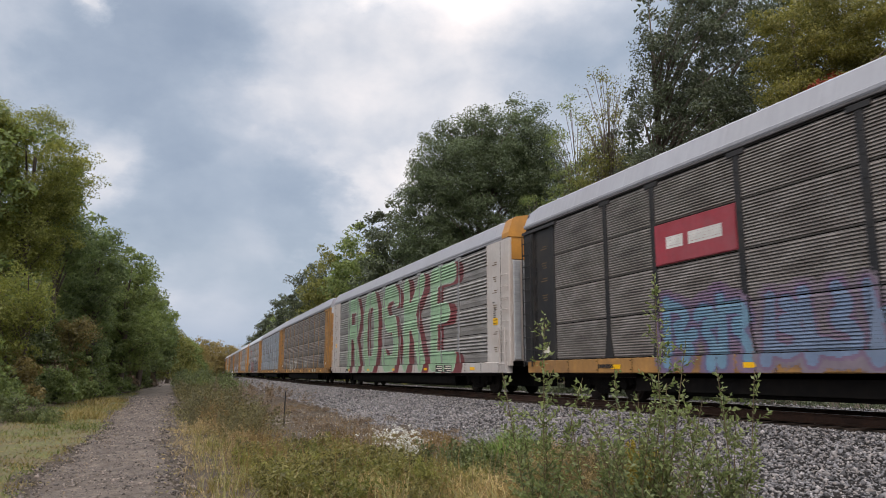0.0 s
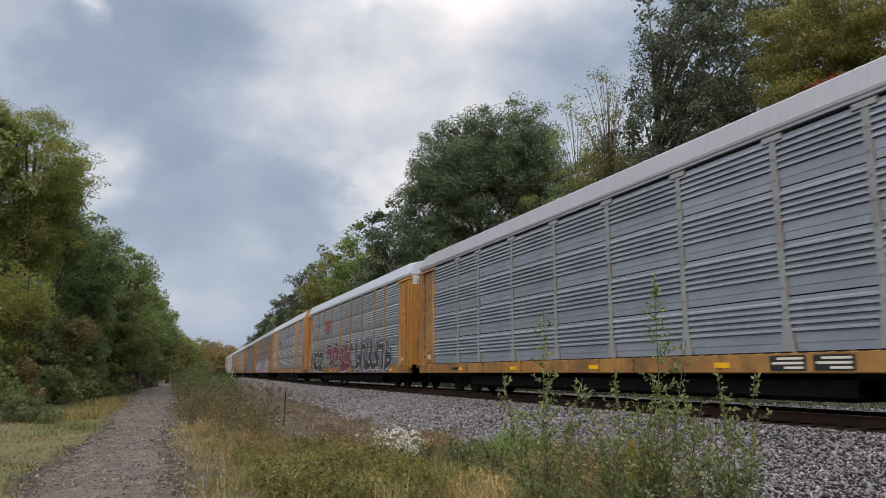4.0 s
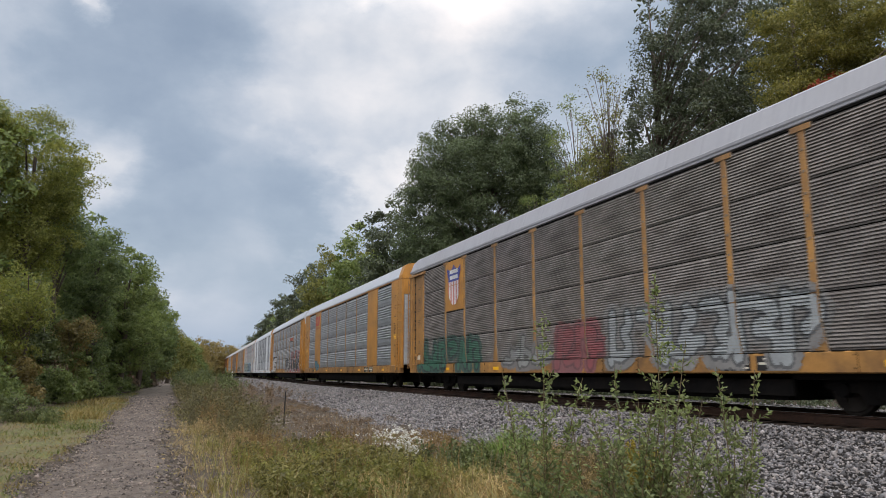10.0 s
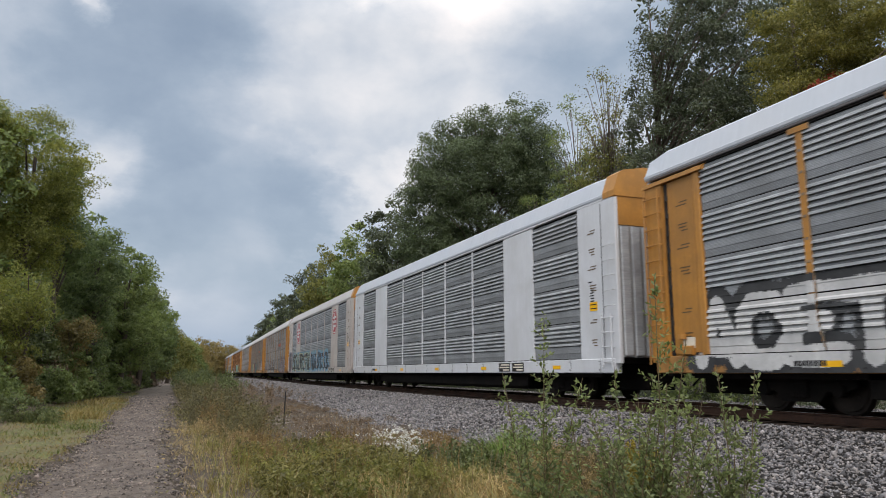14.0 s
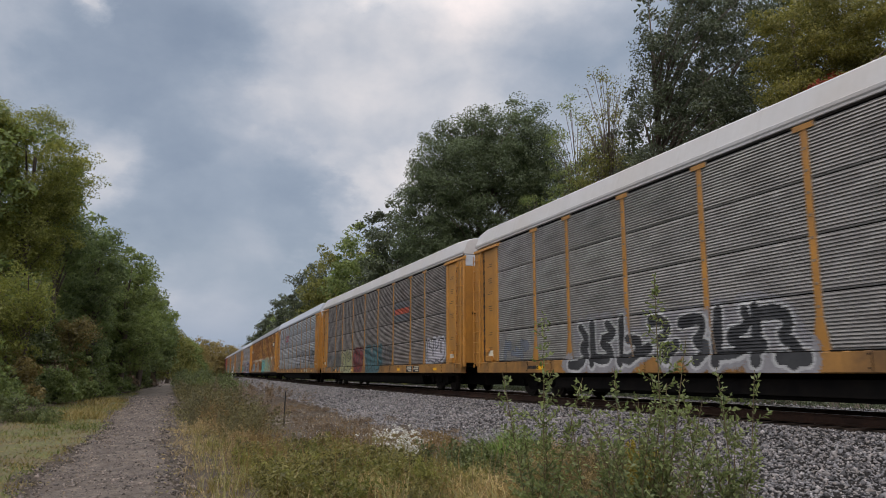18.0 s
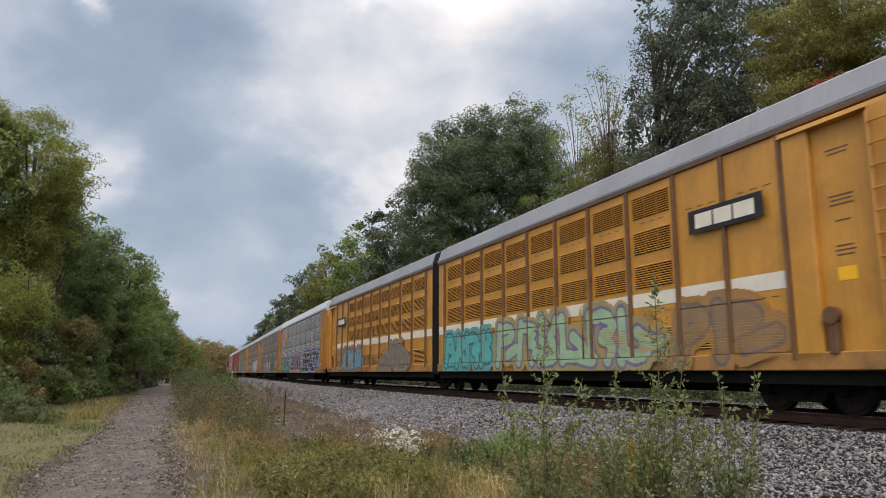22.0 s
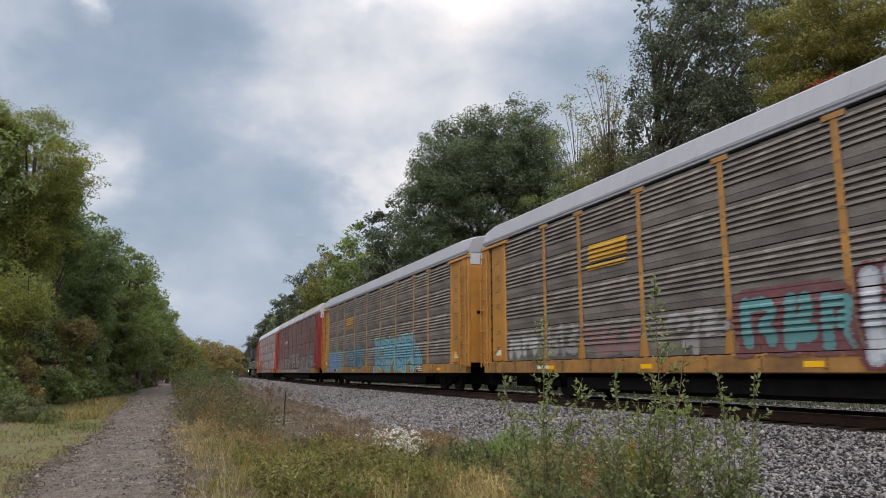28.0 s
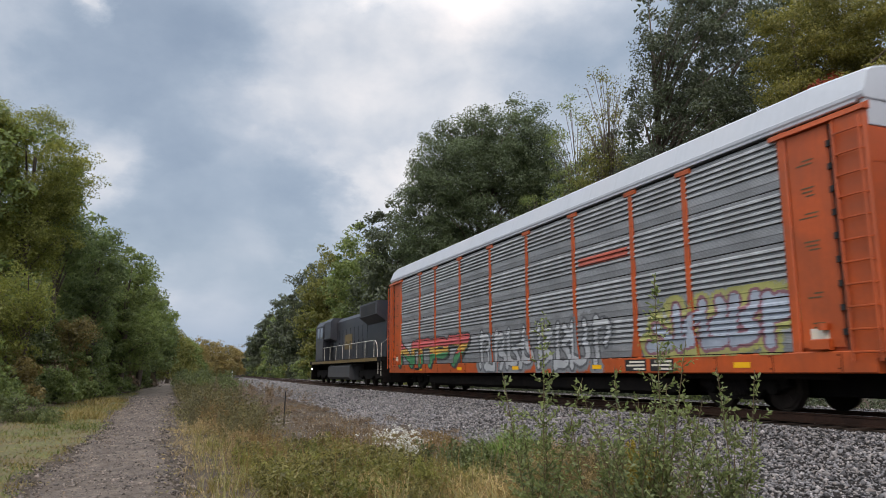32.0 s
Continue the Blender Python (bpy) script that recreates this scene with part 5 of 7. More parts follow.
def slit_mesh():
    """Dark boxes put in as the shade of the openings under a louvre's hoods."""
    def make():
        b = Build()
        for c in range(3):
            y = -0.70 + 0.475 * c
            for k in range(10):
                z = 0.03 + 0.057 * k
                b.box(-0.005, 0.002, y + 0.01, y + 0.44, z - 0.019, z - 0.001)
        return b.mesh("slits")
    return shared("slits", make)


def articulated_carrier():
    car = new("articulated_auto_carrier")
    tagged(car, "yellow two-unit articulated auto carrier with black bellows", "auto carrier", "auto carriers of the train")
    L = 21.35
    posts = [1.19, 3.14, 4.98, 6.84, 8.62, 10.46, 12.30, 14.11, 15.94, 17.50, 19.08]
    for side in (-1, 1):
        mid = (0.4 + L / 2) * side
        part("body", shared("ttx_body", lambda: Build().box(-1.44, 1.44, -L / 2, L / 2, 1.0, 5.40, 0.02).mesh("unit_body")), TTX_YEL, car, "", (0, mid, 0))
        part("roof", roof_mesh(L / 2), ROOF_DARK, car, "", (0, mid, 0))
        part("eave_beam", shared("ttx_eave", lambda: Build().box(-1.545, -1.44, -L / 2, L / 2, 5.345, 5.43, 0.015).mesh("eave_beam")), TTX_RUST, car, "", (0, mid, 0))
        part("side_sill", shared("ttx_sill", lambda: Build().box(-1.56, -1.40, -L / 2, L / 2, 0.80, 1.13, 0.02).mesh("side_sill")), SILL_YEL, car, "", (0, mid, 0))
        part("underframe", shared("ttx_under", lambda: Build().box(-1.44, 1.44, -L / 2, L / 2, 0.55, 0.99).box(-0.4, 0.4, -L / 2, L / 2, 0.35, 0.56, 0.02).mesh("underframe")), UNDER, car, "", (0, mid, 0))
        for p in posts:
            part("post", shared("ttx_post", lambda: Build().box(-0.085, 0.0, -0.05, 0.05, 1.0, 5.33, 0.012).mesh("post")), TTX_RUST, car, "", (-1.5, p * side, 0))
        for k, (p, q) in enumerate(zip([0.4] + posts[:-1], posts)):
            yc, w = (p + q) / 2 * side, q - p
            part("side_plate", shared(("ttx_plate", round(w, 2)), lambda: Build().box(0.0, 0.06, -w / 2, w / 2, 1.1, 5.34).mesh("side_plate")), TTX_YEL, car, "", (-1.5, yc, 0))
            part("stripe", shared(("ttx_stripe", round(w, 2)), lambda: Build().box(-0.006, 0.0, -w / 2 + 0.06, w / 2 - 0.06, 2.35, 2.68).mesh("stripe")), STRIPE, car, "pale painted stripe", (-1.5, yc, 0))
            if 0 < k < 9:
                for z in (2.80, 3.65, 4.55):
                    lv = part("louvre", louvre_mesh(), TTX_YEL, car, "", (-1.5, yc, z))
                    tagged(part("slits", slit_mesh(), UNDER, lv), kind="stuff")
            if k > 0:
                lv = part("louvre", louvre_mesh(), TTX_YEL, car, "", (-1.5, yc, 1.25))
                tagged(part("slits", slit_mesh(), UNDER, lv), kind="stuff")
            for z, n in ((4.42, 3), (2.2, 2)):
                bars(car, yc - 0.5, z, n, 0.2, 0.02, STENCIL, -1.502, 0.16)
        # the recessed door bay with its ladder
        part("pillar", shared("ttx_pillar", lambda: Build().box(-1.56, -1.40, -0.3, 0.3, 1.0, 5.3, 0.03).mesh("pillar")), TTX_YEL, car, "", (0, 19.43 * side, 0))
        for k, (z, w) in enumerate(((4.7, 0.5), (4.62, 0.4), (3.85, 0.5), (3.77, 0.44), (3.69, 0.5), (3.4, 0.3), (2.95, 0.36), (2.87, 0.42), (2.79, 0.36))):
            bars(car, 20.25 * side - w / 2, z, 1, w, 0.028, STENCIL, -1.442)
        part("placard", shared("placard", lambda: Build().box(-0.004, 0.0, -0.19, 0.19, 0.0, 0.24).mesh("placard")), REFLECT, car, "small yellow placard", (-1.441, 20.25 * side, 2.35))
        part("handbrake", shared("ttx_brake", lambda: Build().tube([(-1.62, 0, 1.75), (-1.5, 0, 1.75)], 0.16, 0.16, 12).box(-1.6, -1.44, -0.1, 0.1, 1.1, 1.62, 0.02).mesh("handbrake")), TTX_RUST, car, "rusty handbrake wheel and housing", (0, 19.95 * side, 0))
        part("lintel", shared("ttx_lintel", lambda: Build().prism([(-1.62, 5.20), (-1.60, 5.29), (-1.44, 5.36), (-1.44, 5.2)], 1, -1.32, 1.32).mesh("lintel")), TTX_YEL, car, "", (0, 20.43 * side, 0))
        part("vent_grille", shared("ttx_vent", lambda: Build().box(-1.512, -1.5, -0.24, 0.24, 1.5, 1.8).mesh("vent_grille")), STRIPE, car, "small pale grille", (0, 18.3 * side, 0))
    lg = shared("ttx_logo", lambda: Build().box(-0.012, 0, -1.08, 1.08, 0.0, 0.52).mesh("nameplate"))
    mark = shared("ttx_mark", lambda: Build().prism([(-0.018, 0.1), (-0.018, 0.42), (-0.012, 0.42), (-0.012, 0.1)], 1, 0.34, 0.86).prism([(-0.018, 0.1), (-0.018, 0.42), (-0.012, 0.42), (-0.012, 0.1)], 1, -0.24, 0.28).prism([(-0.018, 0.1), (-0.018, 0.42), (-0.012, 0.42), (-0.012, 0.1)], 1, -0.86, -0.30).mesh("wordmark_bars"))
    for side in (-1, 1):
        p = part("nameplate", lg, BLACK, car, "black plate with pale blocks", (-1.588, 17.56 * side, 3.80))
        part("wordmark_bars", mark, STRIPE, p)
    part("bellows", shared("bellows", lambda: Build().prism([(-1.50, 0.7), (-1.50, 5.5), (-1.34, 6.0), (-1.0, 6.14), (0, 6.22), (1.0, 6.14), (1.34, 6.0), (1.50, 5.5), (1.50, 0.7)], 1, -0.41, 0.41).mesh("bellows")), RUBBER, car, "black rubber bellows between the units")
    for d in (-1, 1):
        y = (0.4 + L) * d
        part("corner_post", shared(("ttx_corner", d), lambda: Build().box(-1.62, -1.45, min(-0.1 * d, -0.75 * d), max(-0.1 * d, -0.75 * d), 1.0, 5.2, 0.03).mesh("corner_post")), TTX_YEL, car, "", (0, y, 0))
        part("ladder", ladder_mesh(0.95, 5.1, 0.52), TTX_YEL, car, "", (-1.7, y - 0.42 * d, 0))
        end_face(car, y, d, ROOF_GREY, TTX_YEL)
        part("coupler", coupler_mesh(), UNDER, car, "", (0, y - 0.1 * d, 0), 0 if d > 0 else 180)
        add_truck(car, y - 3.0 * d)
    add_truck(car, 0.0)
    spec = dict(rib="band", slim=True, plates=[(-30, 30)])

    def tag(y_left, word, lw, fill, outline, cloud, seed, label, z1=2.3):
        segs, y_end = letter_segments(word, y_left, 1.1, z1 - 0.2, lw, 0.15, 0, seed, 0.04)

        def ids(y, z):
            d = seg_distance(segs, y, z) + 0.02 * wobble(y, z, 1.0)
            return np.where(d < 0.17, 1, np.where(d < 0.25, 2, np.where(d < 0.42 + 0.08 * wobble(y, z, 0.5), 3, 0)))
        paint(car, "graffiti", label, "band", True, (y_end - 0.5, y_left + 0.5, 0.82, z1 + 0.2), ids, [spray(*fill), spray(*outline), spray(*cloud)], [(-40, 40)])
    tag(-1.4, "????", 1.0, (70, 180, 172), (30, 90, 96), (80, 160, 150), 171, "turquoise sprayed lettering")
    tag(-6.4, "??????", 1.3, (158, 190, 148), (112, 100, 140), (168, 150, 92), 172, "pale green and violet sprayed lettering", 2.5)
    tag(-15.8, "??", 1.2, (150, 116, 76), (118, 96, 84), (170, 120, 54), 173, "grey sprayed tag")
    tag(17.6, "????", 1.2, (104, 166, 190), (112, 92, 90), (160, 116, 66), 174, "pale blue sprayed lettering")
    tag(8.2, "???", 1.5, (132, 108, 88), (104, 140, 156), (162, 116, 62), 175, "brown and blue sprayed lettering")
    return car


# ---------------------------------------------------------------- the rear locomotive
LOCO_BLUE = material("dark_blue_locomotive_paint", rgb(34, 37, 46), 0.45, grain=0.15, scale=1.2, dirt=rgb(62, 58, 56), dirt_amount=0.6, streak=0.2)
LOCO_GREY = material("grimy_tank_paint", rgb(66, 66, 68), 0.6, grain=0.15, scale=1.2, dirt=rgb(66, 62, 60), dirt_amount=0.6)
LOCO_GOLD = material("dull_gold_paint", rgb(112, 92, 52), 0.55, grain=0.15, scale=1.5, dirt=rgb(90, 76, 50), dirt_amount=0.6)
GLASS_DARK = material("dark_cab_glass", rgb(30, 36, 48), 0.08, grain=0.05)
RAILING = material("pale_handrail_paint", rgb(176, 172, 160), 0.5, grain=0.1)
LAMP = bpy.data.materials.new("lit_marker_lamp")
LAMP.use_nodes = True
LAMP.node_tree.nodes["Principled BSDF"].inputs["Emission Color"].default_value = (1.0, 0.95, 0.85, 1)
LAMP.node_tree.nodes["Principled BSDF"].inputs["Emission Strength"].default_value = 6.0


def locomotive():
    car = new("locomotive")
    tagged(car, "grimy dark blue and grey diesel locomotive with cab and long hood", "locomotive")
    part("platform", Build().box(-1.52, 1.52, -10.6, 10.6, 1.35, 1.62, 0.03).box(-0.5, 0.5, -10.4, 10.4, 0.9, 1.35).mesh("platform"), UNDER, car)
    part("sill_stripe", Build().box(-1.527, -1.52, -9.8, 9.8, 1.40, 1.58).mesh("sill_stripe"), LOCO_GOLD, car, "dull gold sill stripe")
    hood = [(-0.95, 1.62), (-0.95, 4.3), (-0.75, 4.55), (0.75, 4.55), (0.95, 4.3), (0.95, 1.62)]
    part("long_hood", Build().prism(hood, 1, -5.6, 5.0).mesh("long_hood"), LOCO_BLUE, car)
    for k in range(9):
        part("hood_door", shared("hood_door", lambda: Build().box(-0.02, 0.0, -0.52, 0.52, 1.8, 3.7, 0.01).box(-0.05, 0, 0.38, 0.42, 2.6, 2.85).mesh("hood_door")), LOCO_BLUE, car, "", (-0.95, -4.9 + 1.12 * k, 0))
    part("emblem_block", Build().box(-0.985, -0.975, -1.6, 0.6, 2.3, 3.3).mesh("emblem_block"), LOCO_GOLD, car, "dull gold block mark on the hood")
    rad = [(-0.95, 1.62), (-0.95, 3.6), (-1.5, 4.0), (-1.5, 4.75), (1.5, 4.75), (1.5, 4.0), (0.95, 3.6), (0.95, 1.62)]
    part("radiator_section", Build().prism(rad, 1, -9.6, -5.6).mesh("radiator_section"), LOCO_BLUE, car, "flared radiator section")
    part("radiator_grille", Build().box(-1.515, -1.5, -9.2, -6.0, 4.05, 4.65).mesh("radiator_grille"), BLACK, car)
    blower = [(-0.95, 1.62), (-0.95, 3.0), (-1.45, 3.2), (-1.45, 4.4), (-1.2, 4.65), (1.2, 4.65), (1.45, 4.4), (1.45, 3.2), (0.95, 3.0), (0.95, 1.62)]
    part("inverter_cabinet", Build().prism(blower, 1, 3.2, 5.6).mesh("inverter_cabinet"), LOCO_BLUE, car)
    cab = [(-1.5, 1.62), (-1.5, 4.25), (-1.25, 4.6), (-0.7, 4.75), (0.7, 4.75), (1.25, 4.6), (1.5, 4.25), (1.5, 1.62)]
    c = part("cab", Build().prism(cab, 1, 5.6, 8.4).mesh("cab"), LOCO_BLUE, car, "cab with side windows")
    for y in (6.2, 7.4):
        part("window", Build().box(-1.51, -1.5, -0.42, 0.42, 3.3, 4.1).mesh("window"), GLASS_DARK, c, "", (0, y, 0))
    part("nose", Build().prism([(8.4, 1.62), (8.4, 3.4), (9.4, 3.2), (9.9, 2.6), (9.9, 1.62)], 0, -1.1, 1.1).mesh("nose"), LOCO_BLUE, car)
    part("cab_panel", Build().box(-1.508, -1.5, 5.65, 8.35, 1.75, 3.1).mesh("cab_panel"), LOCO_GREY, car, "grey painted cab side")
    part("fuel_tank", Build().box(-1.45, 1.45, -3.0, 3.6, 0.32, 1.3, 0.15).mesh("fuel_tank"), LOCO_GREY, car, "grey fuel tank")
    rl = Build()
    pts = [(-1.48, 5.4, 2.55), (-1.48, 0, 2.55), (-1.48, -9.2, 2.55), (-1.48, -9.6, 2.3), (-1.48, -9.9, 1.2), (-1.48, -9.9, 0.7)]
    rl.tube(pts, 0.024, 0.024, 5)
    for k in range(8):
        rl.tube([(-1.48, 5.0 - 2 * k, 1.6), (-1.48, 5.0 - 2 * k, 2.55)], 0.018, 0.018, 5)
    rl.tube([(-1.48, -10.5, 0.6), (-1.48, -10.5, 2.3), (-1.2, -10.6, 2.55), (0.2, -10.6, 2.55)], 0.024, 0.024, 5)
    part("handrail", rl.mesh("handrail"), RAILING, car, "pale steel handrail")
    st = Build()
    for y in (-10.3, 9.9):
        for z in (0.5, 0.85, 1.2):
            st.box(-1.5, -1.0, y - 0.3, y + 0.3, z, z + 0.05)
        st.box(-1.0, -0.96, y - 0.35, y + 0.35, 0.4, 1.4)
    part("steps", st.mesh("steps"), UNDER, car)
    part("marker_lamp", Build().tube([(-1.54, 9.7, 1.05), (-1.5, 9.7, 1.05)], 0.07, 0.07, 10).mesh("marker_lamp"), LAMP, car, "small lit lamp")
    for d in (-1, 1):
        part("pilot", Build().box(-1.4, 1.4, -0.08, 0.08, 0.25, 1.4, 0.02).mesh("pilot"), UNDER, car, "", (0, 10.5 * d, 0))
        part("coupler", coupler_mesh(), UNDER, car, "", (0, 10.2 * d, 0), 0 if d > 0 else 180)
        fr = shared("loco_frame", lambda: Build().prism([(-2.4, 0.55), (-2.3, 0.85), (2.3, 0.85), (2.4, 0.55), (1.6, 0.4), (1.2, 0.62), (0.6, 0.4), (-0.6, 0.4), (-1.2, 0.62), (-1.6, 0.4)], 0, -0.08, 0.08).mesh("sideframe"))
        bol = shared("loco_bolster", lambda: Build().box(-1.1, 1.1, -2.2, 2.2, 0.6, 0.95, 0.04).mesh("truck"))
        tr = part("truck", bol, UNDER, car, "dark three-axle truck", (0, 6.8 * d, 0))
        for s in (-1, 1):
            part("sideframe", fr, UNDER, tr, "", (s * 1.1, 0, 0))
        for a in (-1.9, 0.0, 1.9):
            w = part("wheelset", wheelset_mesh(), WHEEL, tr)
            w.matrix_basis = Matrix.Identity(4)
            w.matrix_parent_inverse = pose(0, a, 0.46)
            WHEELS.append(w)
    return car


TRAIN = []
build_front(TRAIN)
TRAIN.append((articulated_carrier(), 443.75, 17.0))
build_rear(TRAIN)
TRAIN.append((locomotive(), 650.9, 7.0))


# ---------------------------------------------------------------- plants
def rand_units(rng, n):
    v = rng.normal(size=(n, 3))
    return v / np.linalg.norm(v, axis=1, keepdims=True)


def leaf_quads(rng, centres, outward, size, droop=0.0, slim=0.55):
    """Pointed leaves (rhombs) at centres; outward leans their faces."""
    n = len(centres)
    nrm = rand_units(rng, n) * 0.9 + outward * 0.8 + np.array([0, 0, 0.35])
    nrm /= np.linalg.norm(nrm, axis=1, keepdims=True)
    a = np.cross(nrm, rand_units(rng, n))
    a /= np.linalg.norm(a, axis=1, keepdims=True) + 1e-9
    a[:, 2] -= droop
    a /= np.linalg.norm(a, axis=1, keepdims=True) + 1e-9
    b = np.cross(nrm, a)
    s = (size * rng.uniform(0.6, 1.35, n))[:, None]
    v = np.empty((n, 4, 3))
    v[:, 0] = centres - a * s
    v[:, 1] = centres + b * s * slim - a * s * 0.1
    v[:, 2] = centres + a * s
    v[:, 3] = centres - b * s * slim - a * s * 0.1
    return v.reshape(-1, 3)


def quads_mesh(name, v):
    return array_mesh(name, v, np.arange(len(v), dtype=np.int32).reshape(-1, 4))


def leaf_tris(rng, centres, outward, size, droop=0.0, slim=0.5):
    """Small pointed leaves, one triangle each, for crowns and thick growth."""
    n = len(centres)
    nrm = rand_units(rng, n) * 0.9 + outward * 0.8 + np.array([0, 0, 0.35])
    nrm /= np.linalg.norm(nrm, axis=1, keepdims=True)
    a = np.cross(nrm, rand_units(rng, n))
    a /= np.linalg.norm(a, axis=1, keepdims=True) + 1e-9
    a[:, 2] -= droop
    a /= np.linalg.norm(a, axis=1, keepdims=True) + 1e-9
    b = np.cross(nrm, a)
    s = (size * rng.uniform(0.6, 1.4, n))[:, None]
    v = np.stack([centres - a * s + b * s * slim, centres + a * s, centres - a * s * 0.8 - b * s * slim], 1)
    return v.reshape(-1, 3)


def tris_mesh(name, v):
    return array_mesh(name, v, np.arange(len(v), dtype=np.int32).reshape(-1, 3))


def crown_points(rng, blobs, clumps, per, spread, flat=0.62):
    """Leaf places and outward directions of a crown: clumps set about the lumpy shells of blobs (x, y, z, rx, ry, rz)."""
    blobs = np.array(blobs, float)
    vol = blobs[:, 3] * blobs[:, 4] * blobs[:, 5]
    pick = rng.choice(len(blobs), clumps, p=vol ** 0.7 / (vol ** 0.7).sum())
    u = rand_units(rng, clumps)
    lump = 1.0 + 0.09 * np.sin(6.3 * u[:, 0] + pick) * np.sin(5.1 * u[:, 1] + 2.0 * pick) + 0.10 * np.sin(9.7 * u[:, 2] + 4.0 * u[:, 0] + pick)
    rad = rng.uniform(0.25, 1.0, clumps) ** 0.45 * lump
    cen = blobs[pick, :3] + u * blobs[pick, 3:] * rad[:, None]
    size = spread * rng.uniform(0.5, 1.35, clumps)
    d = rand_units(rng, clumps * per)
    r = rng.uniform(0.2, 1.0, clumps * per) ** 0.6
    k = np.repeat(np.arange(clumps), per)
    pts = cen[k] + d * (r * size[k])[:, None] * np.array([1.0, 1.0, flat])
    # the rims of the sprays hang a little
    pts[:, 2] -= 0.35 * (1 - flat) * size[k] * r * np.hypot(d[:, 0], d[:, 1])
    return pts, 0.55 * d + 0.45 * u[k], cen


def facing(x, y, blobs):
    """Blobs given as (to the right, away, up, half width, half depth, half height) seen from the path, in world axes."""
    r = math.hypot(x, y)
    rx, ry, ax, ay = y / r, -x / r, x / r, y / r
    return [(a * rx + b * ax, a * ry + b * ay, z, w, d, h) for a, b, z, w, d, h in blobs]


BARK = material("grey_brown_bark", rgb(92, 80, 70), 0.95, grain=0.35, scale=4.0, stretch=(1, 1, 0.2), bump=0.8)
BARK_PALE = material("pale_bark", rgb(150, 140, 130), 0.95, grain=0.3, scale=4.0, stretch=(1, 1, 0.2), bump=0.6)


def tree(x, y, height, blobs, leaf_mat, label, clumps=260, per=55, leaf=0.16, spread=1.1, seed=0, bark=None, trunk_r=0.28, limbs=22, droop=0.0, name="tree", group="trees along the railway", stems=1, flat=0.62, fine=1.4):
    """A tree: tapered trunk, limbs reaching into the crown, and a crown of many single leaves. Blobs are relative to the foot."""
    rng = np.random.default_rng(seed)
    z0 = float(ground_z(x, y)) - 0.1
    t = new(name)
    t.matrix_basis = pose(x, y, z0)
    tagged(t, label, "shrub" if name == "shrub" else "tree", group)
    # fine: how much smaller the leaves are, and by its square how many more
    pts, outw, cen = crown_points(rng, blobs, clumps, int(per * fine * fine), spread, flat)
    keep = pts[:, 2] > 0.15
    part("crown", tris_mesh("crown", leaf_tris(rng, pts[keep], outw[keep], leaf / fine * 1.05, droop)), leaf_mat, t)
    b = Build()
    top = max(q[2] for q in blobs)
    for k in range(stems):
        lean = rng.uniform(-0.4, 0.4, 2) * (1 if stems == 1 else 2.2)
        line = [(lean[0] * f + 0.12 * math.sin(3 * f + k), lean[1] * f + 0.12 * math.cos(4 * f), top * f) for f in np.linspace(0, 1, 7)]
        b.tube(line, trunk_r, trunk_r * 0.25, 8)
    part("trunk", b.mesh("trunk", True), bark or BARK, t)
    lb = Build()
    order = rng.permutation(len(cen))[:limbs]
    for i in order:
        c = cen[i]
        f = min(0.92, max(0.25, (c[2] / top) * 0.7))
        st = np.array([line[3][0] * f, line[3][1] * f, top * f])
        m = (st + c) / 2 + np.array([0, 0, 0.12 * np.linalg.norm(c - st)])
        lb.tube([st, m, c], trunk_r * 0.32, 0.02, 5)
    tagged(part("branchwork", lb.mesh("branchwork", True), bark or BARK, t), kind="stuff")
    return t


OAK = leaf_material("oak_leaves", rgb(54, 65, 47), rgb(104, 117, 84), None, 0.38, 0.4)
DARK_LEAF = leaf_material("dark_green_leaves", rgb(50, 57, 44), rgb(90, 98, 74), rgb(116, 120, 94), 0.34, 0.45)
EDGE_LEAF = leaf_material("woods_edge_leaves", rgb(78, 92, 64), rgb(132, 146, 102), rgb(148, 156, 110), 0.6, 0.4)
GREEN = leaf_material("green_leaves", rgb(80, 94, 60), rgb(138, 150, 98), None, 0.58)
OLIVE = leaf_material("yellowing_leaves", rgb(78, 82, 46), rgb(138, 136, 80), rgb(164, 154, 94), 0.52)
YELLOWING = leaf_material("yellow_green_leaves", rgb(84, 90, 48), rgb(144, 146, 82), rgb(170, 162, 96), 0.6)
BOUGH = leaf_material("olive_bough_leaves", rgb(76, 76, 38), rgb(136, 130, 66), rgb(164, 150, 82), 0.42)
AUTUMN = leaf_material("orange_autumn_leaves", rgb(116, 102, 68), rgb(156, 136, 90), rgb(164, 126, 84), 0.5)
GOLD = leaf_material("autumn_gold_leaves", rgb(98, 90, 58), rgb(144, 126, 80), rgb(150, 116, 74), 0.4)
REDLEAF = leaf_material("red_autumn_leaves", rgb(104, 44, 36), rgb(160, 70, 54), None, 0.35)
BROWN = leaf_material("brown_dead_weeds", rgb(70, 58, 48), rgb(130, 108, 86), None, 0.2)
SHRUB = leaf_material("shrub_leaves", rgb(54, 64, 40), rgb(108, 116, 72), rgb(146, 146, 98), 0.35)
WEED = leaf_material("weed_leaves", rgb(66, 64, 38), rgb(142, 134, 82), rgb(188, 168, 118), 0.42)


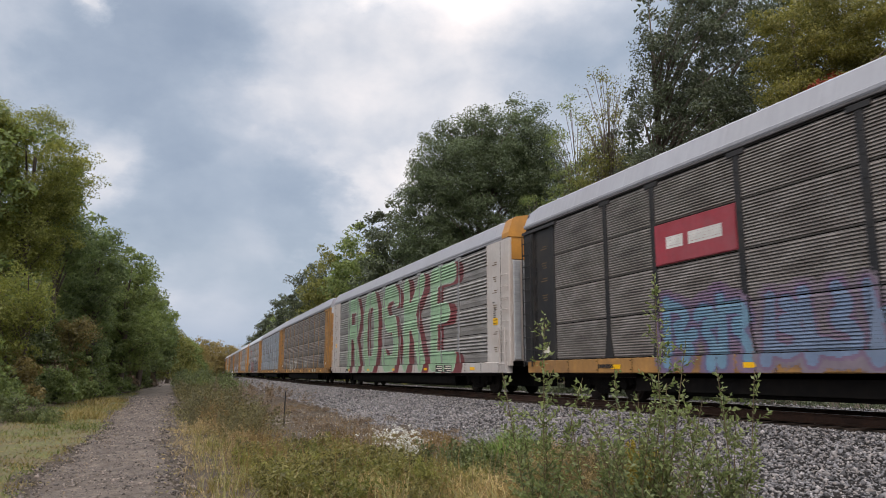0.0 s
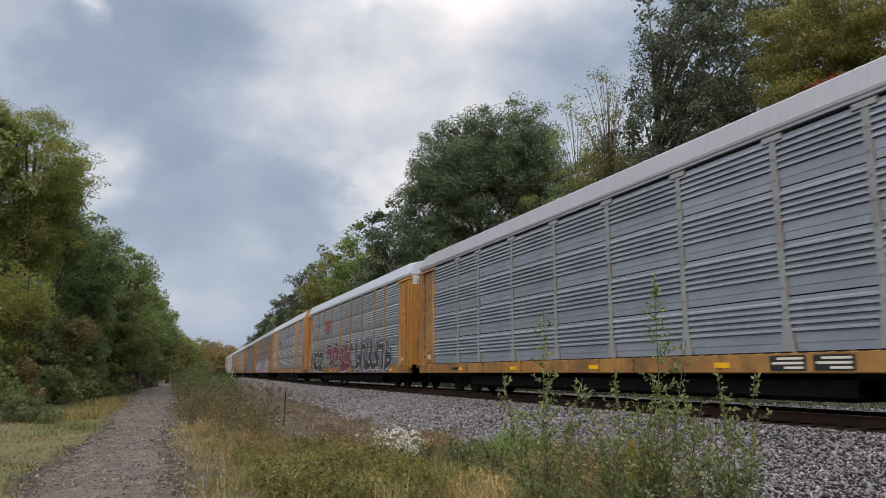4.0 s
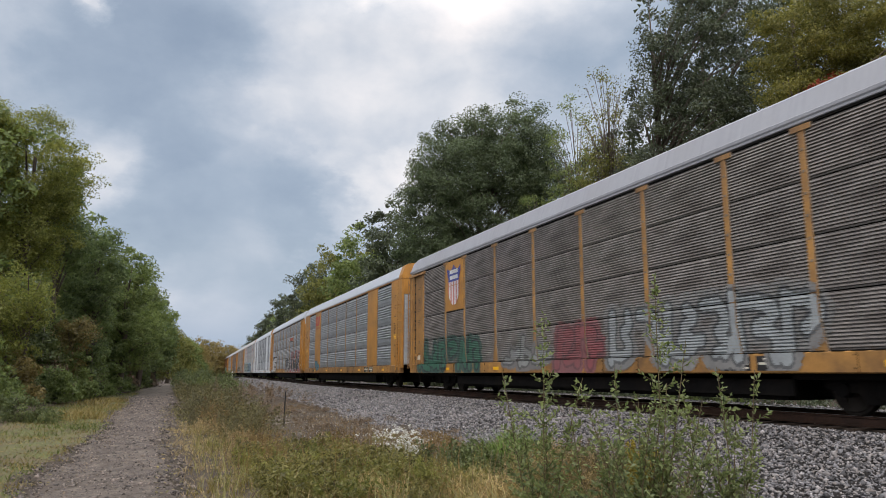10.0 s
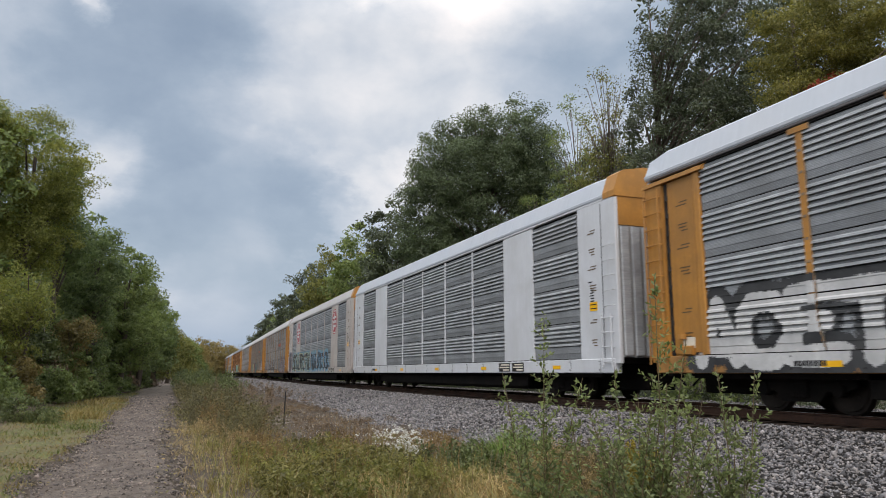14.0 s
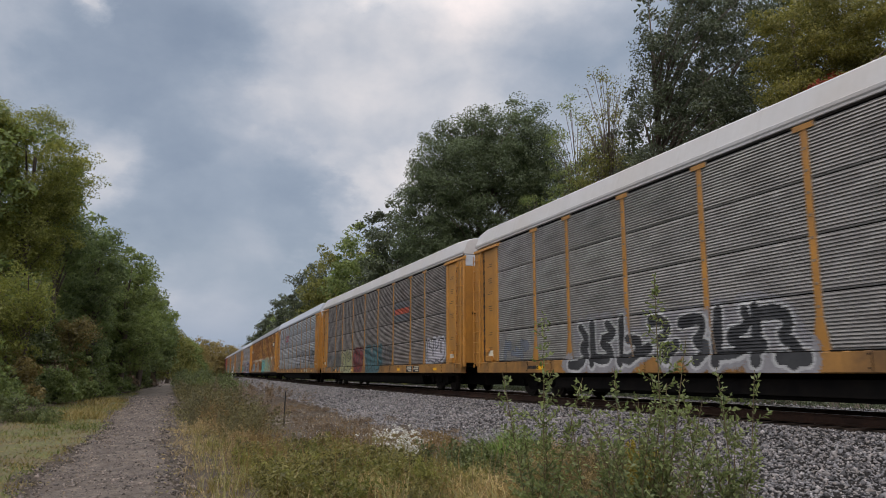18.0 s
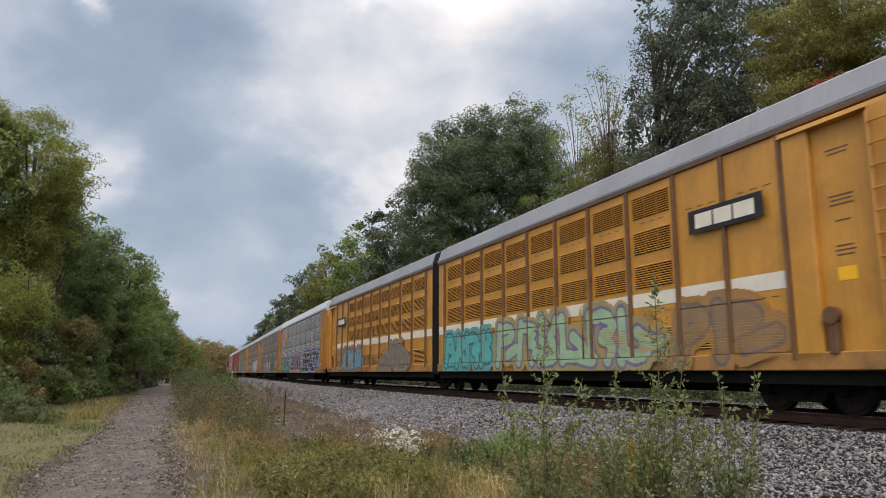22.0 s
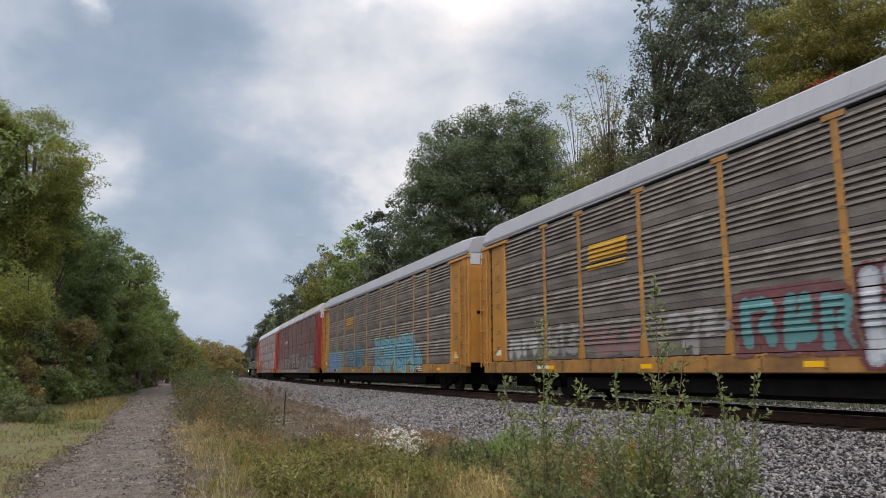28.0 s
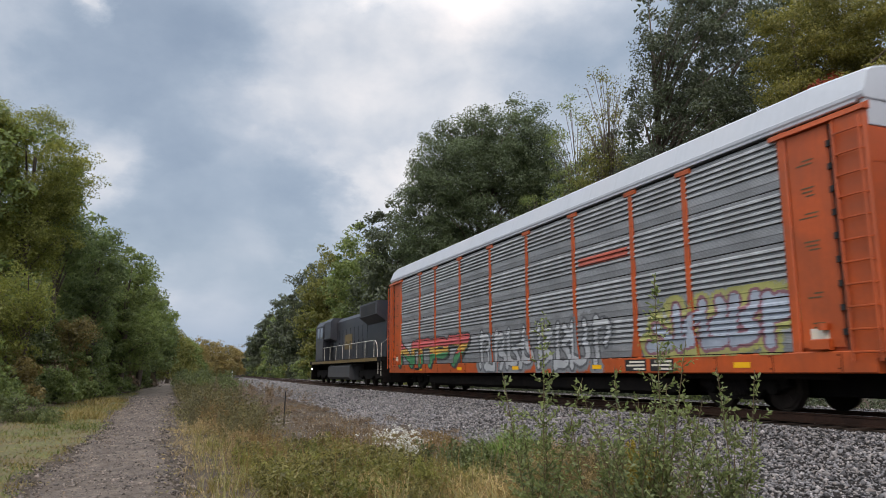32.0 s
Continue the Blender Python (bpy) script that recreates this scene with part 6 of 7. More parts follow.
def right_woods():
    def put(x, y, blobs, *a, **k):
        return tree(x, y, 0, facing(x, y, blobs), *a, **k)
    # the big rounded oak over the train
    put(27.8, 62.1, [(0.2, 0, 18.5, 6.6, 6, 7.6), (4.0, 0, 22.0, 4.3, 4.5, 5.8), (-4.3, 0, 15.6, 4.0, 5, 6.6), (6.0, 0, 17.6, 3.3, 4, 5.8), (0, 0, 9.5, 7.5, 6, 5.0), (-2.5, 0, 19.5, 4.2, 4.5, 5.5)], OAK, "big dark green rounded oak behind the train", 1150, 84, 0.155, 1.15, 1, trunk_r=0.5, limbs=30, fine=1.65)
    # tall dark trees, nearer
    put(27.9, 35.3, [(2.4, 0, 20, 4.0, 3.5, 8), (0.6, 0, 15.5, 2.3, 3.5, 5.5), (4.8, 1, 22, 4.2, 3.5, 8), (1.2, 0, 9.5, 3.0, 3.5, 4.5), (5.4, 1, 13.5, 3.6, 3, 6)], DARK_LEAF, "tall dark green tree with gaps of sky in its crown", 640, 84, 0.105, 0.9, 2, trunk_r=0.34, limbs=50, fine=1.3, flat=0.5)
    put(34.7, 38.7, [(0.5, 0, 23, 4.5, 5, 9), (0, 0, 12, 5.5, 5, 6), (4, 0, 20, 4.5, 5, 9)], DARK_LEAF, "tall dark green tree deep in the woods", 300, 50, 0.17, 1.1, 3, fine=1.0, trunk_r=0.4)
    put(25.6, 22.3, [(0.2, 0, 16.6, 2.2, 2.5, 0.9), (2.4, 0, 17.2, 2.6, 2.5, 1.2), (-0.2, 0, 15.0, 1.7, 2.2, 0.7), (1.9, -0.6, 15.2, 2.2, 2.2, 0.8), (4.2, 0, 15.4, 2.4, 2.4, 1.0), (0.6, -0.3, 13.4, 1.9, 2.0, 0.7), (3.0, -0.5, 13.2, 2.2, 2.2, 0.8), (0.2, 0, 11.8, 1.6, 2.0, 0.7), (2.0, -0.4, 11.4, 1.9, 2.0, 0.8), (4.4, 0, 11.8, 2.2, 2.2, 0.9), (0.8, 0, 10.0, 2.0, 2.2, 0.8), (3.2, 0, 9.6, 2.4, 2.2, 0.8)], BOUGH, "olive tree with drooping yellowing leaves in layered sprays", 440, 105, 0.085, 0.85, 4, droop=0.5, trunk_r=0.3, flat=0.3, fine=1.5)
    put(30.1, 23.2, [(0, 0, 15, 4, 4, 6.5), (-1, 0, 9, 4, 4, 4)], BOUGH, "tall yellowing tree in the woods", 380, 50, 0.14, 0.95, 5, droop=0.5)
    put(24.5, 20.6, [(0.4, 0, 12.9, 0.9, 1.0, 0.7), (1.3, 0, 12.4, 1.2, 1.2, 0.9), (0.2, 0, 11.0, 1.2, 1.2, 1.2)], REDLEAF, "small red-leaved autumn tree among the woods", 70, 45, 0.10, 0.5, 6, trunk_r=0.08)
    # thin half-bare trees between
    put(32.2, 50.6, [(-0.6, 0, 19, 1.8, 2.5, 5.5), (1.2, 0, 15, 1.8, 2.5, 4.0), (-1.6, 0, 13, 1.6, 2, 4)], GREEN, "thin half-bare tree with grey twigs", 110, 34, 0.13, 0.8, 7, bark=BARK, trunk_r=0.08, limbs=110, stems=3)
    put(28.9, 42.2, [(0.0, 0, 18.5, 1.5, 2, 4.6), (0.7, 0, 14, 1.8, 2, 4.0), (-0.9, 0, 12.5, 1.5, 2, 4)], OLIVE, "half-bare tree with brown twigs and few yellowing leaves", 130, 20, 0.12, 0.8, 11, trunk_r=0.07, limbs=150, stems=3)
    put(28.6, 43.5, [(0, 0, 12.5, 2.0, 2.5, 4.6), (-1.8, 0, 10, 1.8, 2.5, 3.6), (1.5, 0, 8.5, 2.2, 2.5, 4)], OLIVE, "yellow-green sapling thicket behind the train", 240, 42, 0.12, 0.75, 8, trunk_r=0.12, stems=3)
    put(30.0, 54.2, [(0, 0, 12, 3.0, 3, 4.6), (2, 0, 9, 3.0, 3, 4), (-2.5, 0, 8, 3, 3, 4)], GREEN, "understorey tree losing its leaves", 170, 40, 0.13, 0.8, 9, trunk_r=0.12, limbs=40)
    put(37, 52, [(0, 0, 16, 5, 5, 6), (3, 0, 10, 5, 5, 6)], DARK_LEAF, "dark tree deep in the woods", 300, 45, 0.2, 1.2, 10, fine=1.0)
    # row running away behind the oak
    spots = [(25.7, 84.2, 23.5, DARK_LEAF), (31, 92, 20, DARK_LEAF), (26.0, 101.7, 24.5, GREEN), (30, 112, 22, OLIVE), (25.2, 119.4, 24, OLIVE), (29, 130, 19, GREEN), (25.3, 137.7, 23, DARK_LEAF), (29, 150, 22, OLIVE), (25.6, 163, 22, DARK_LEAF), (27, 177, 18, GREEN), (25.6, 192, 17.3, DARK_LEAF), (28, 208, 16, DARK_LEAF), (27.5, 226, 14.5, DARK_LEAF), (31, 248, 14, GREEN)]
    for k, (x, y, h, m) in enumerate(spots):
        w = 4.0
        put(x, y, [(0.4, 0, h * 0.66, w, w, h * 0.33), (-1.6, 0, h * 0.46, w * 0.8, w, h * 0.28), (2.5, 0, h * 0.45, w, w, h * 0.32), (-1, 0, h * 0.2, w * 0.9, w, h * 0.17)], m, "green roadside tree turning yellow" if m is OLIVE else "green woodland tree beside the line", 300, 42, 0.21 + 0.0006 * y, 1.2, 20 + k, trunk_r=0.25, limbs=10, fine=1.2)
    for k in range(22):
        x, y = 22.6 + 0.6 * (k % 3) + 0.02 * k, 26 + 8.0 * k
        put(x, y, [(0, 0, 2.0, 2.6, 3.5, 2.2), (1.5, 0, 3.4, 2.4, 3, 2.4)], (GREEN, DARK_LEAF, OLIVE)[k % 3], "dense undergrowth bush beyond the track", 90, 40, 0.13 + 0.0006 * y, 0.85, 130 + k, fine=1.0, trunk_r=0.05, limbs=6, name="shrub", group="bushes beyond the track", stems=3)


def left_woods():
    def put(x, y, blobs, *a, **k):
        return tree(x, y, 0, facing(x, y, blobs), *a, **k)
    put(-7.3, 41.5, [(0.6, 0, 12.0, 2.6, 3, 3.0), (-2.4, 0, 12.5, 2.2, 3, 3.2), (0.6, 0, 8.6, 2.3, 2.4, 2.2), (-1.8, 0, 6.8, 2.4, 2.4, 1.8)], YELLOWING, "large yellow-green tree at the wood's edge", 520, 58, 0.105, 0.75, 50, trunk_r=0.3, limbs=30, fine=1.8)
    put(-5.9, 45.5, [(0.0, 0, 11.6, 0.9, 1.2, 2.8), (0.5, 0, 8.8, 1.1, 1.4, 1.8), (-0.6, 0, 10, 1.2, 1.4, 2.6)], EDGE_LEAF, "slender dark green tree beside the path", 150, 50, 0.11, 0.6, 51, trunk_r=0.16)
    put(-4.4, 49.8, [(0.3, 0, 8.0, 1.5, 2, 3.2), (-0.6, 0, 5.5, 2.0, 2.2, 3.2)], EDGE_LEAF, "dark green tree at the wood's edge", 230, 48, 0.12, 0.75, 52)
    put(-2.9, 57.9, [(0, 0, 8.2, 1.7, 2, 3.0), (-1, 0, 5.2, 2.2, 2.4, 3.4), (0.8, 0, 4.5, 1.6, 2, 3)], GREEN, "green tree at the wood's edge beside the path", 270, 48, 0.13, 0.75, 53)
    put(-1.9, 66.0, [(0, 0, 8.0, 1.5, 2, 2.9), (0.4, 0, 5.0, 2.0, 2.4, 3.2), (-1.6, 0, 5.5, 2, 2, 4)], GREEN, "green tree at the wood's edge beside the path", 260, 46, 0.14, 0.8, 54)
    put(-0.9, 78.0, [(0, 0, 6.6, 1.7, 2.4, 2.9), (0.7, 0, 5.0, 1.4, 2, 2.4), (-0.5, 0, 3.4, 2.2, 2.4, 2.6)], EDGE_LEAF, "dark green spreading tree at the wood's edge", 260, 46, 0.15, 0.75, 55)
    put(0.6, 95.0, [(0, 0, 4.6, 1.4, 2.4, 2.6), (-0.6, 0, 2.6, 1.8, 2.4, 2.2)], OLIVE, "yellow-green tree where the path bends", 150, 44, 0.16, 0.8, 65)
    put(-5.2, 45.0, [(0, 0, 3.0, 1.0, 1.3, 1.3), (0.9, 0, 3.6, 0.8, 1, 1.0)], GOLD, "thin brown-gold sapling at the wood's edge", 70, 40, 0.09, 0.6, 56, trunk_r=0.05, stems=3)
    put(-6.0, 35.6, [(0, 0, 4.6, 1.4, 1.6, 1.4), (-0.8, 0, 3.0, 1.5, 1.6, 1.6)], YELLOWING, "yellow-green understorey tree beside the path", 170, 46, 0.085, 0.6, 57, trunk_r=0.1, stems=2)
    put(-10.5, 40, [(0, 0, 11, 4, 4, 4), (0, 0, 5, 4, 4, 4)], GREEN, "tall green tree deep in the wood", 320, 45, 0.15, 1.0, 58, fine=1.0)
    put(-8.5, 52, [(0, 0, 9, 4, 4, 4), (0, 0, 4, 4, 4, 3.6)], EDGE_LEAF, "dark green tree deep in the wood", 320, 45, 0.16, 1.0, 59, fine=1.0)
    put(-6.5, 66, [(0, 0, 8, 4, 4, 4), (0, 0, 3.6, 4, 4, 3.4)], EDGE_LEAF, "dark green tree deep in the wood", 300, 45, 0.17, 1.0, 60, fine=1.0)
    for k in range(12):
        x, y = -7.3 + 0.52 * k, 34 + 4.2 * k
        put(x - 0.4 * (k % 2), y, [(0, 0, 1.7 + 0.4 * (k % 3), 1.1, 1.6, 1.6)], (GREEN, EDGE_LEAF, SHRUB)[k % 3], "dense green understorey bush", 90, 40, 0.10 + 0.0007 * y, 0.6, 70 + k, trunk_r=0.03, limbs=8, name="shrub", group="bushes along the path", stems=4, bark=BARK)
    for k in range(20):
        y = 33.0 + 2.3 * k
        x = -6.5 + 0.122 * (y - 33) - 0.035 * max(0, y - 44) + 0.5 * math.sin(2.7 * k)
        put(x, y, [(0, 0, 0.9 + 0.35 * (k % 3), 1.0, 0.8, 1.0 + 0.3 * (k % 3)), (0.5, 0, 0.6, 0.9, 0.7, 0.7)], (GREEN, GOLD, SHRUB, GREEN, BROWN)[k % 5], ("dense leafy bush at the wood's edge", "brown-gold bush at the wood's edge", "dense leafy bush at the wood's edge", "dense leafy bush at the wood's edge", "dying grey-brown bush at the wood's edge")[k % 5], 80, 44, 0.075 + 0.0008 * y, 0.42, 500 + k, trunk_r=0.025, limbs=14, name="shrub", group="bushes along the path", stems=4, bark=BARK_PALE)
    for k in range(14):
        x, y = -10.2 + 0.5 * k, 35 + 3.4 * k
        put(x, y, [(0, 0, 1.5, 1.6, 1.4, 1.7), (-0.8, 0, 2.6, 1.5, 1.3, 1.5)], EDGE_LEAF, "dark bush deep in the shade of the wood", 100, 38, 0.14, 0.7, 400 + k, fine=0.9, trunk_r=0.03, limbs=6, name="shrub", group="bushes in the wood", stems=4)
    # bare pole-like stems in the shade at the wood's edge
    for k in range(9):
        x, y = -6.6 + 0.36 * k, 38.5 + 3.6 * k
        put(x, y, [(0, 0, 4.4, 0.6, 0.6, 0.8)], GREEN, "thin bare understorey sapling at the wood's edge", 14, 24, 0.10, 0.5, 160 + k, bark=BARK_PALE, trunk_r=0.035, limbs=6, stems=2)
    # beyond the bend, low far trees that close the view
    for k, (x, y, h) in enumerate([(5, 232, 12.5), (11.3, 250, 13.2), (17, 262, 12.2), (21, 285, 13.0), (25.5, 300, 12.4), (29, 320, 12.5), (33, 338, 13.5), (36, 318, 11), (-2, 220, 13), (14, 300, 14)]):
        put(x, y, [(0, 0, h * 0.62, 3.6, 5, h * 0.38), (2, 0, h * 0.32, 3.6, 5, h * 0.3), (-2, 0, h * 0.3, 3.6, 5, h * 0.3)], (AUTUMN, GOLD, AUTUMN, GOLD, AUTUMN)[k % 5], "distant autumn tree beyond the bend", 170, 34, 0.33, 1.3, 90 + k, fine=1.15, limbs=6)
    for k, (x, y, h) in enumerate([(2.2, 108, 6.8), (3.8, 122, 6.6), (3.2, 140, 8.5), (5.6, 150, 7.5), (7.2, 168, 8.0), (9.2, 190, 8.5), (6.8, 198, 9.5)]):
        put(x, y, [(0, 0, h * 0.55, 1.9, 3, h * 0.42), (0.8, 0, h * 0.3, 1.9, 3, h * 0.3)], (OLIVE, GREEN, GREEN, OLIVE, AUTUMN, AUTUMN, GOLD)[k % 7], "low yellowing tree where the path bends", 130, 36, 0.2, 0.85, 110 + k, limbs=6)


right_woods()
left_woods()


# ---------------------------------------------------------------- stones
def stones(name, label, xyz, size, mat, seed, category, corners=6):
    """Many small angular stones as one loose heap."""
    rng = np.random.default_rng(seed)
    n = len(xyz)
    if corners == 6:
        base = np.array([(1, 0, 0), (-1, 0, 0), (0, 1, 0), (0, -1, 0), (0, 0, 1), (0, 0, -1)], float)
        f = np.array([(0, 2, 4), (2, 1, 4), (1, 3, 4), (3, 0, 4), (2, 0, 5), (1, 2, 5), (3, 1, 5), (0, 3, 5)])
    else:
        base = np.array([(1.1, 0.2, -0.5), (-0.8, 0.9, -0.5), (-0.6, -1.0, -0.5), (0.0, 0.1, 1.0)])
        f = np.array([(0, 1, 3), (1, 2, 3), (2, 0, 3), (0, 2, 1)])
    v = base[None] * rng.uniform(0.55, 1.25, (n, corners, 1)) + rng.normal(0, 0.22, (n, corners, 3))
    ang = rng.uniform(0, 6.28, n)
    tip = rng.uniform(-0.8, 0.8, n)
    c, s, ct, st = np.cos(ang), np.sin(ang), np.cos(tip), np.sin(tip)
    x, y, z = v[..., 0], v[..., 1] * 0.85, v[..., 2] * 0.7
    y, z = y * ct[:, None] - z * st[:, None], y * st[:, None] + z * ct[:, None]
    x, y = x * c[:, None] - y * s[:, None], x * s[:, None] + y * c[:, None]
    k = (size * rng.lognormal(0, 0.3, n))[:, None]
    v = np.stack([x * k, y * k, z * k], -1) + xyz[:, None, :]
    faces = (np.arange(n)[:, None, None] * corners + f).reshape(-1, 3)
    return tagged(part(name, array_mesh(name, v.reshape(-1, 3), faces), mat), label, category, kind="stuff")


STONE = material("crushed_stone", rgb(129, 125, 125), 0.8, grain=0.22, scale=14.0, dirt=rgb(78, 71, 68), dirt_amount=0.5, island=0.8)
PEBBLE = material("path_pebble", rgb(120, 109, 102), 0.9, grain=0.2, scale=9.0, dirt=rgb(74, 64, 58), dirt_amount=0.6, island=0.85)


def ballast_stones():
    rng = np.random.default_rng(11)
    sets = []
    for n, y0, y1, size in ((33000, 5.5, 16.5, 0.029), (30000, 15.5, 34, 0.034), (22000, 33, 75, 0.043), (11000, 70, 150, 0.07)):
        y = y0 + (y1 - y0) * rng.random(n)
        f = bed_foot(y)
        off = -(1.45 + (f + 0.35 - 1.45) * rng.random(n) ** 0.92)
        far = rng.random(n) < 0.22
        off = np.where(far, rng.uniform(-0.6, 8.4, n), off)
        x = np.interp(y, TY, TX) + off
        z = np.where(off > -f, bed_z(off, y), ground_z(x, y)) + size * rng.uniform(-0.35, 0.85, n)
        sets.append((np.stack([x, y, z], -1), np.full(n, size)))
    for part_of, label, corners in ((sets[:2], "loose grey crushed stone ballast beside the rails", 6), (sets[2:], "pale crushed stone ballast further along the line", 4)):
        xyz = np.concatenate([a for a, _ in part_of])
        size = np.concatenate([b for _, b in part_of]) * (1.0 if corners == 6 else 1.15)
        stones("ballast_stones", label, xyz, size, STONE, 12, "ballast", corners)
    n = 17000
    y = 8 + 44 * rng.random(n) ** 1.6
    x = path_left(y) - 0.2 + (path_right(y) - path_left(y) + 0.4) * rng.random(n)
    stones("path_stones", "small loose stones and leaves on the path", np.stack([x, y, ground_z(x, y) + 0.032], -1), 0.011 * (1 + y / 22) * rng.choice([0.8, 1.15, 1.7], n, p=[0.5, 0.38, 0.12]), PEBBLE, 13, "gravel", 4)
    n = 60
    y = rng.uniform(9, 30, n)
    x = np.interp(y, TY, TX) - bed_foot(y) + rng.uniform(-0.2, 1.6, n)
    off = x - np.interp(y, TY, TX)
    z = np.where(np.abs(off) < bed_foot(y), bed_z(off, y), ground_z(x, y))
    stones("ballast_cobbles", "larger pale stones at the ballast's foot", np.stack([x, y, z + 0.03], -1), np.full(n, 0.06), STONE, 14, "stone")


ballast_stones()


# ---------------------------------------------------------------- grass and weeds
def blade_mesh(name, rng, x, y, h, w, lean):
    """Bent tapering blades: a quad and a tip each, as two quads with a folded top."""
    n = len(x)
    z = ground_z(x, y)
    off = x - np.interp(y, TY, TX)
    f = bed_foot(y)
    z = np.where(np.abs(off) < f, bed_z(off, y), z) - 0.02
    a = rng.uniform(0, 6.28, n)
    b = a + rng.normal(0, 0.6, n) + 1.57
    dx, dy = np.cos(a) * w / 2, np.sin(a) * w / 2
    lx, ly = np.cos(b) * lean * h, np.sin(b) * lean * h
    p = np.stack([x, y, z], -1)
    d = np.stack([dx, dy, 0 * dx], -1)
    m = p + np.stack([lx * 0.3, ly * 0.3, h * 0.55], -1)
    t = p + np.stack([lx, ly, h], -1)
    v = np.stack([p - d, p + d, m + d * 0.75, m - d * 0.75, m + d * 0.75, t + d * 0.12, t - d * 0.12, m - d * 0.75], 1)
    v = v.reshape(-1, 3)
    i = np.arange(n)[:, None] * 8
    faces = np.concatenate([i + np.array([0, 1, 2, 3]), i + np.array([3, 2, 5, 6])], 0)
    return array_mesh(name, v, faces)


def clumped(rng, n, x0, x1, y0, y1, clumps, spread):
    """Places gathered in tufts."""
    cx, cy = rng.uniform(x0, x1, clumps), y0 + (y1 - y0) * rng.random(clumps) ** 1.4
    k = rng.integers(0, clumps, n)
    s = spread * (1 + cy[k] * 0.02)
    return cx[k] + rng.normal(0, 1, n) * s, cy[k] + rng.normal(0, 1, n) * s


STRAW = leaf_material("dry_straw", rgb(118, 98, 68), rgb(178, 154, 112), None, 0.25)
STRAW_PALE = leaf_material("pale_straw", rgb(128, 100, 64), rgb(200, 174, 126), None, 0.3)
FEATHER = leaf_material("feathery_seed_heads", rgb(102, 84, 56), rgb(168, 144, 100), None, 0.35)
RUSSET = leaf_material("russet_weeds", rgb(84, 64, 42), rgb(140, 114, 72), None, 0.25)
ASH = leaf_material("bleached_stalks", rgb(120, 112, 106), rgb(176, 168, 160), None, 0.15)
GRASS_BRIGHT = leaf_material("bright_green_grass", rgb(70, 94, 44), rgb(122, 146, 78), None, 0.35)
GRASS_G = leaf_material("green_grass", rgb(70, 82, 40), rgb(112, 118, 64), rgb(150, 142, 86), 0.3)
GRASS_O = leaf_material("olive_grass", rgb(92, 90, 52), rgb(150, 142, 90), rgb(186, 170, 118), 0.35)
VERGE_DARK = leaf_material("dark_verge_leaves", rgb(58, 56, 38), rgb(112, 104, 70), rgb(150, 132, 96), 0.3)
TURF_GOLD = leaf_material("golden_grass", rgb(104, 92, 54), rgb(142, 124, 76), None, 0.3)
PALE_GREEN = leaf_material("pale_shrub_leaves", rgb(70, 84, 50), rgb(140, 150, 100), rgb(196, 200, 162), 0.42, 0.45)
WHITE_FLOWER = leaf_material("white_flowers", rgb(170, 168, 160), rgb(214, 212, 206), None, 0.2)
YELLOW_FLOWER = leaf_material("goldenrod_flowers", rgb(118, 106, 46), rgb(164, 146, 66), None, 0.35)
DARK_LITTER = leaf_material("dark_trodden_leaves", rgb(44, 34, 30), rgb(86, 68, 58), rgb(128, 108, 92), 0.1)
STEM = material("weed_stem", rgb(96, 84, 58), 0.9, grain=0.3)


def stuff(name, label, me, mat, category="grass"):
    return tagged(part(name, me, mat), label, category, kind="stuff")


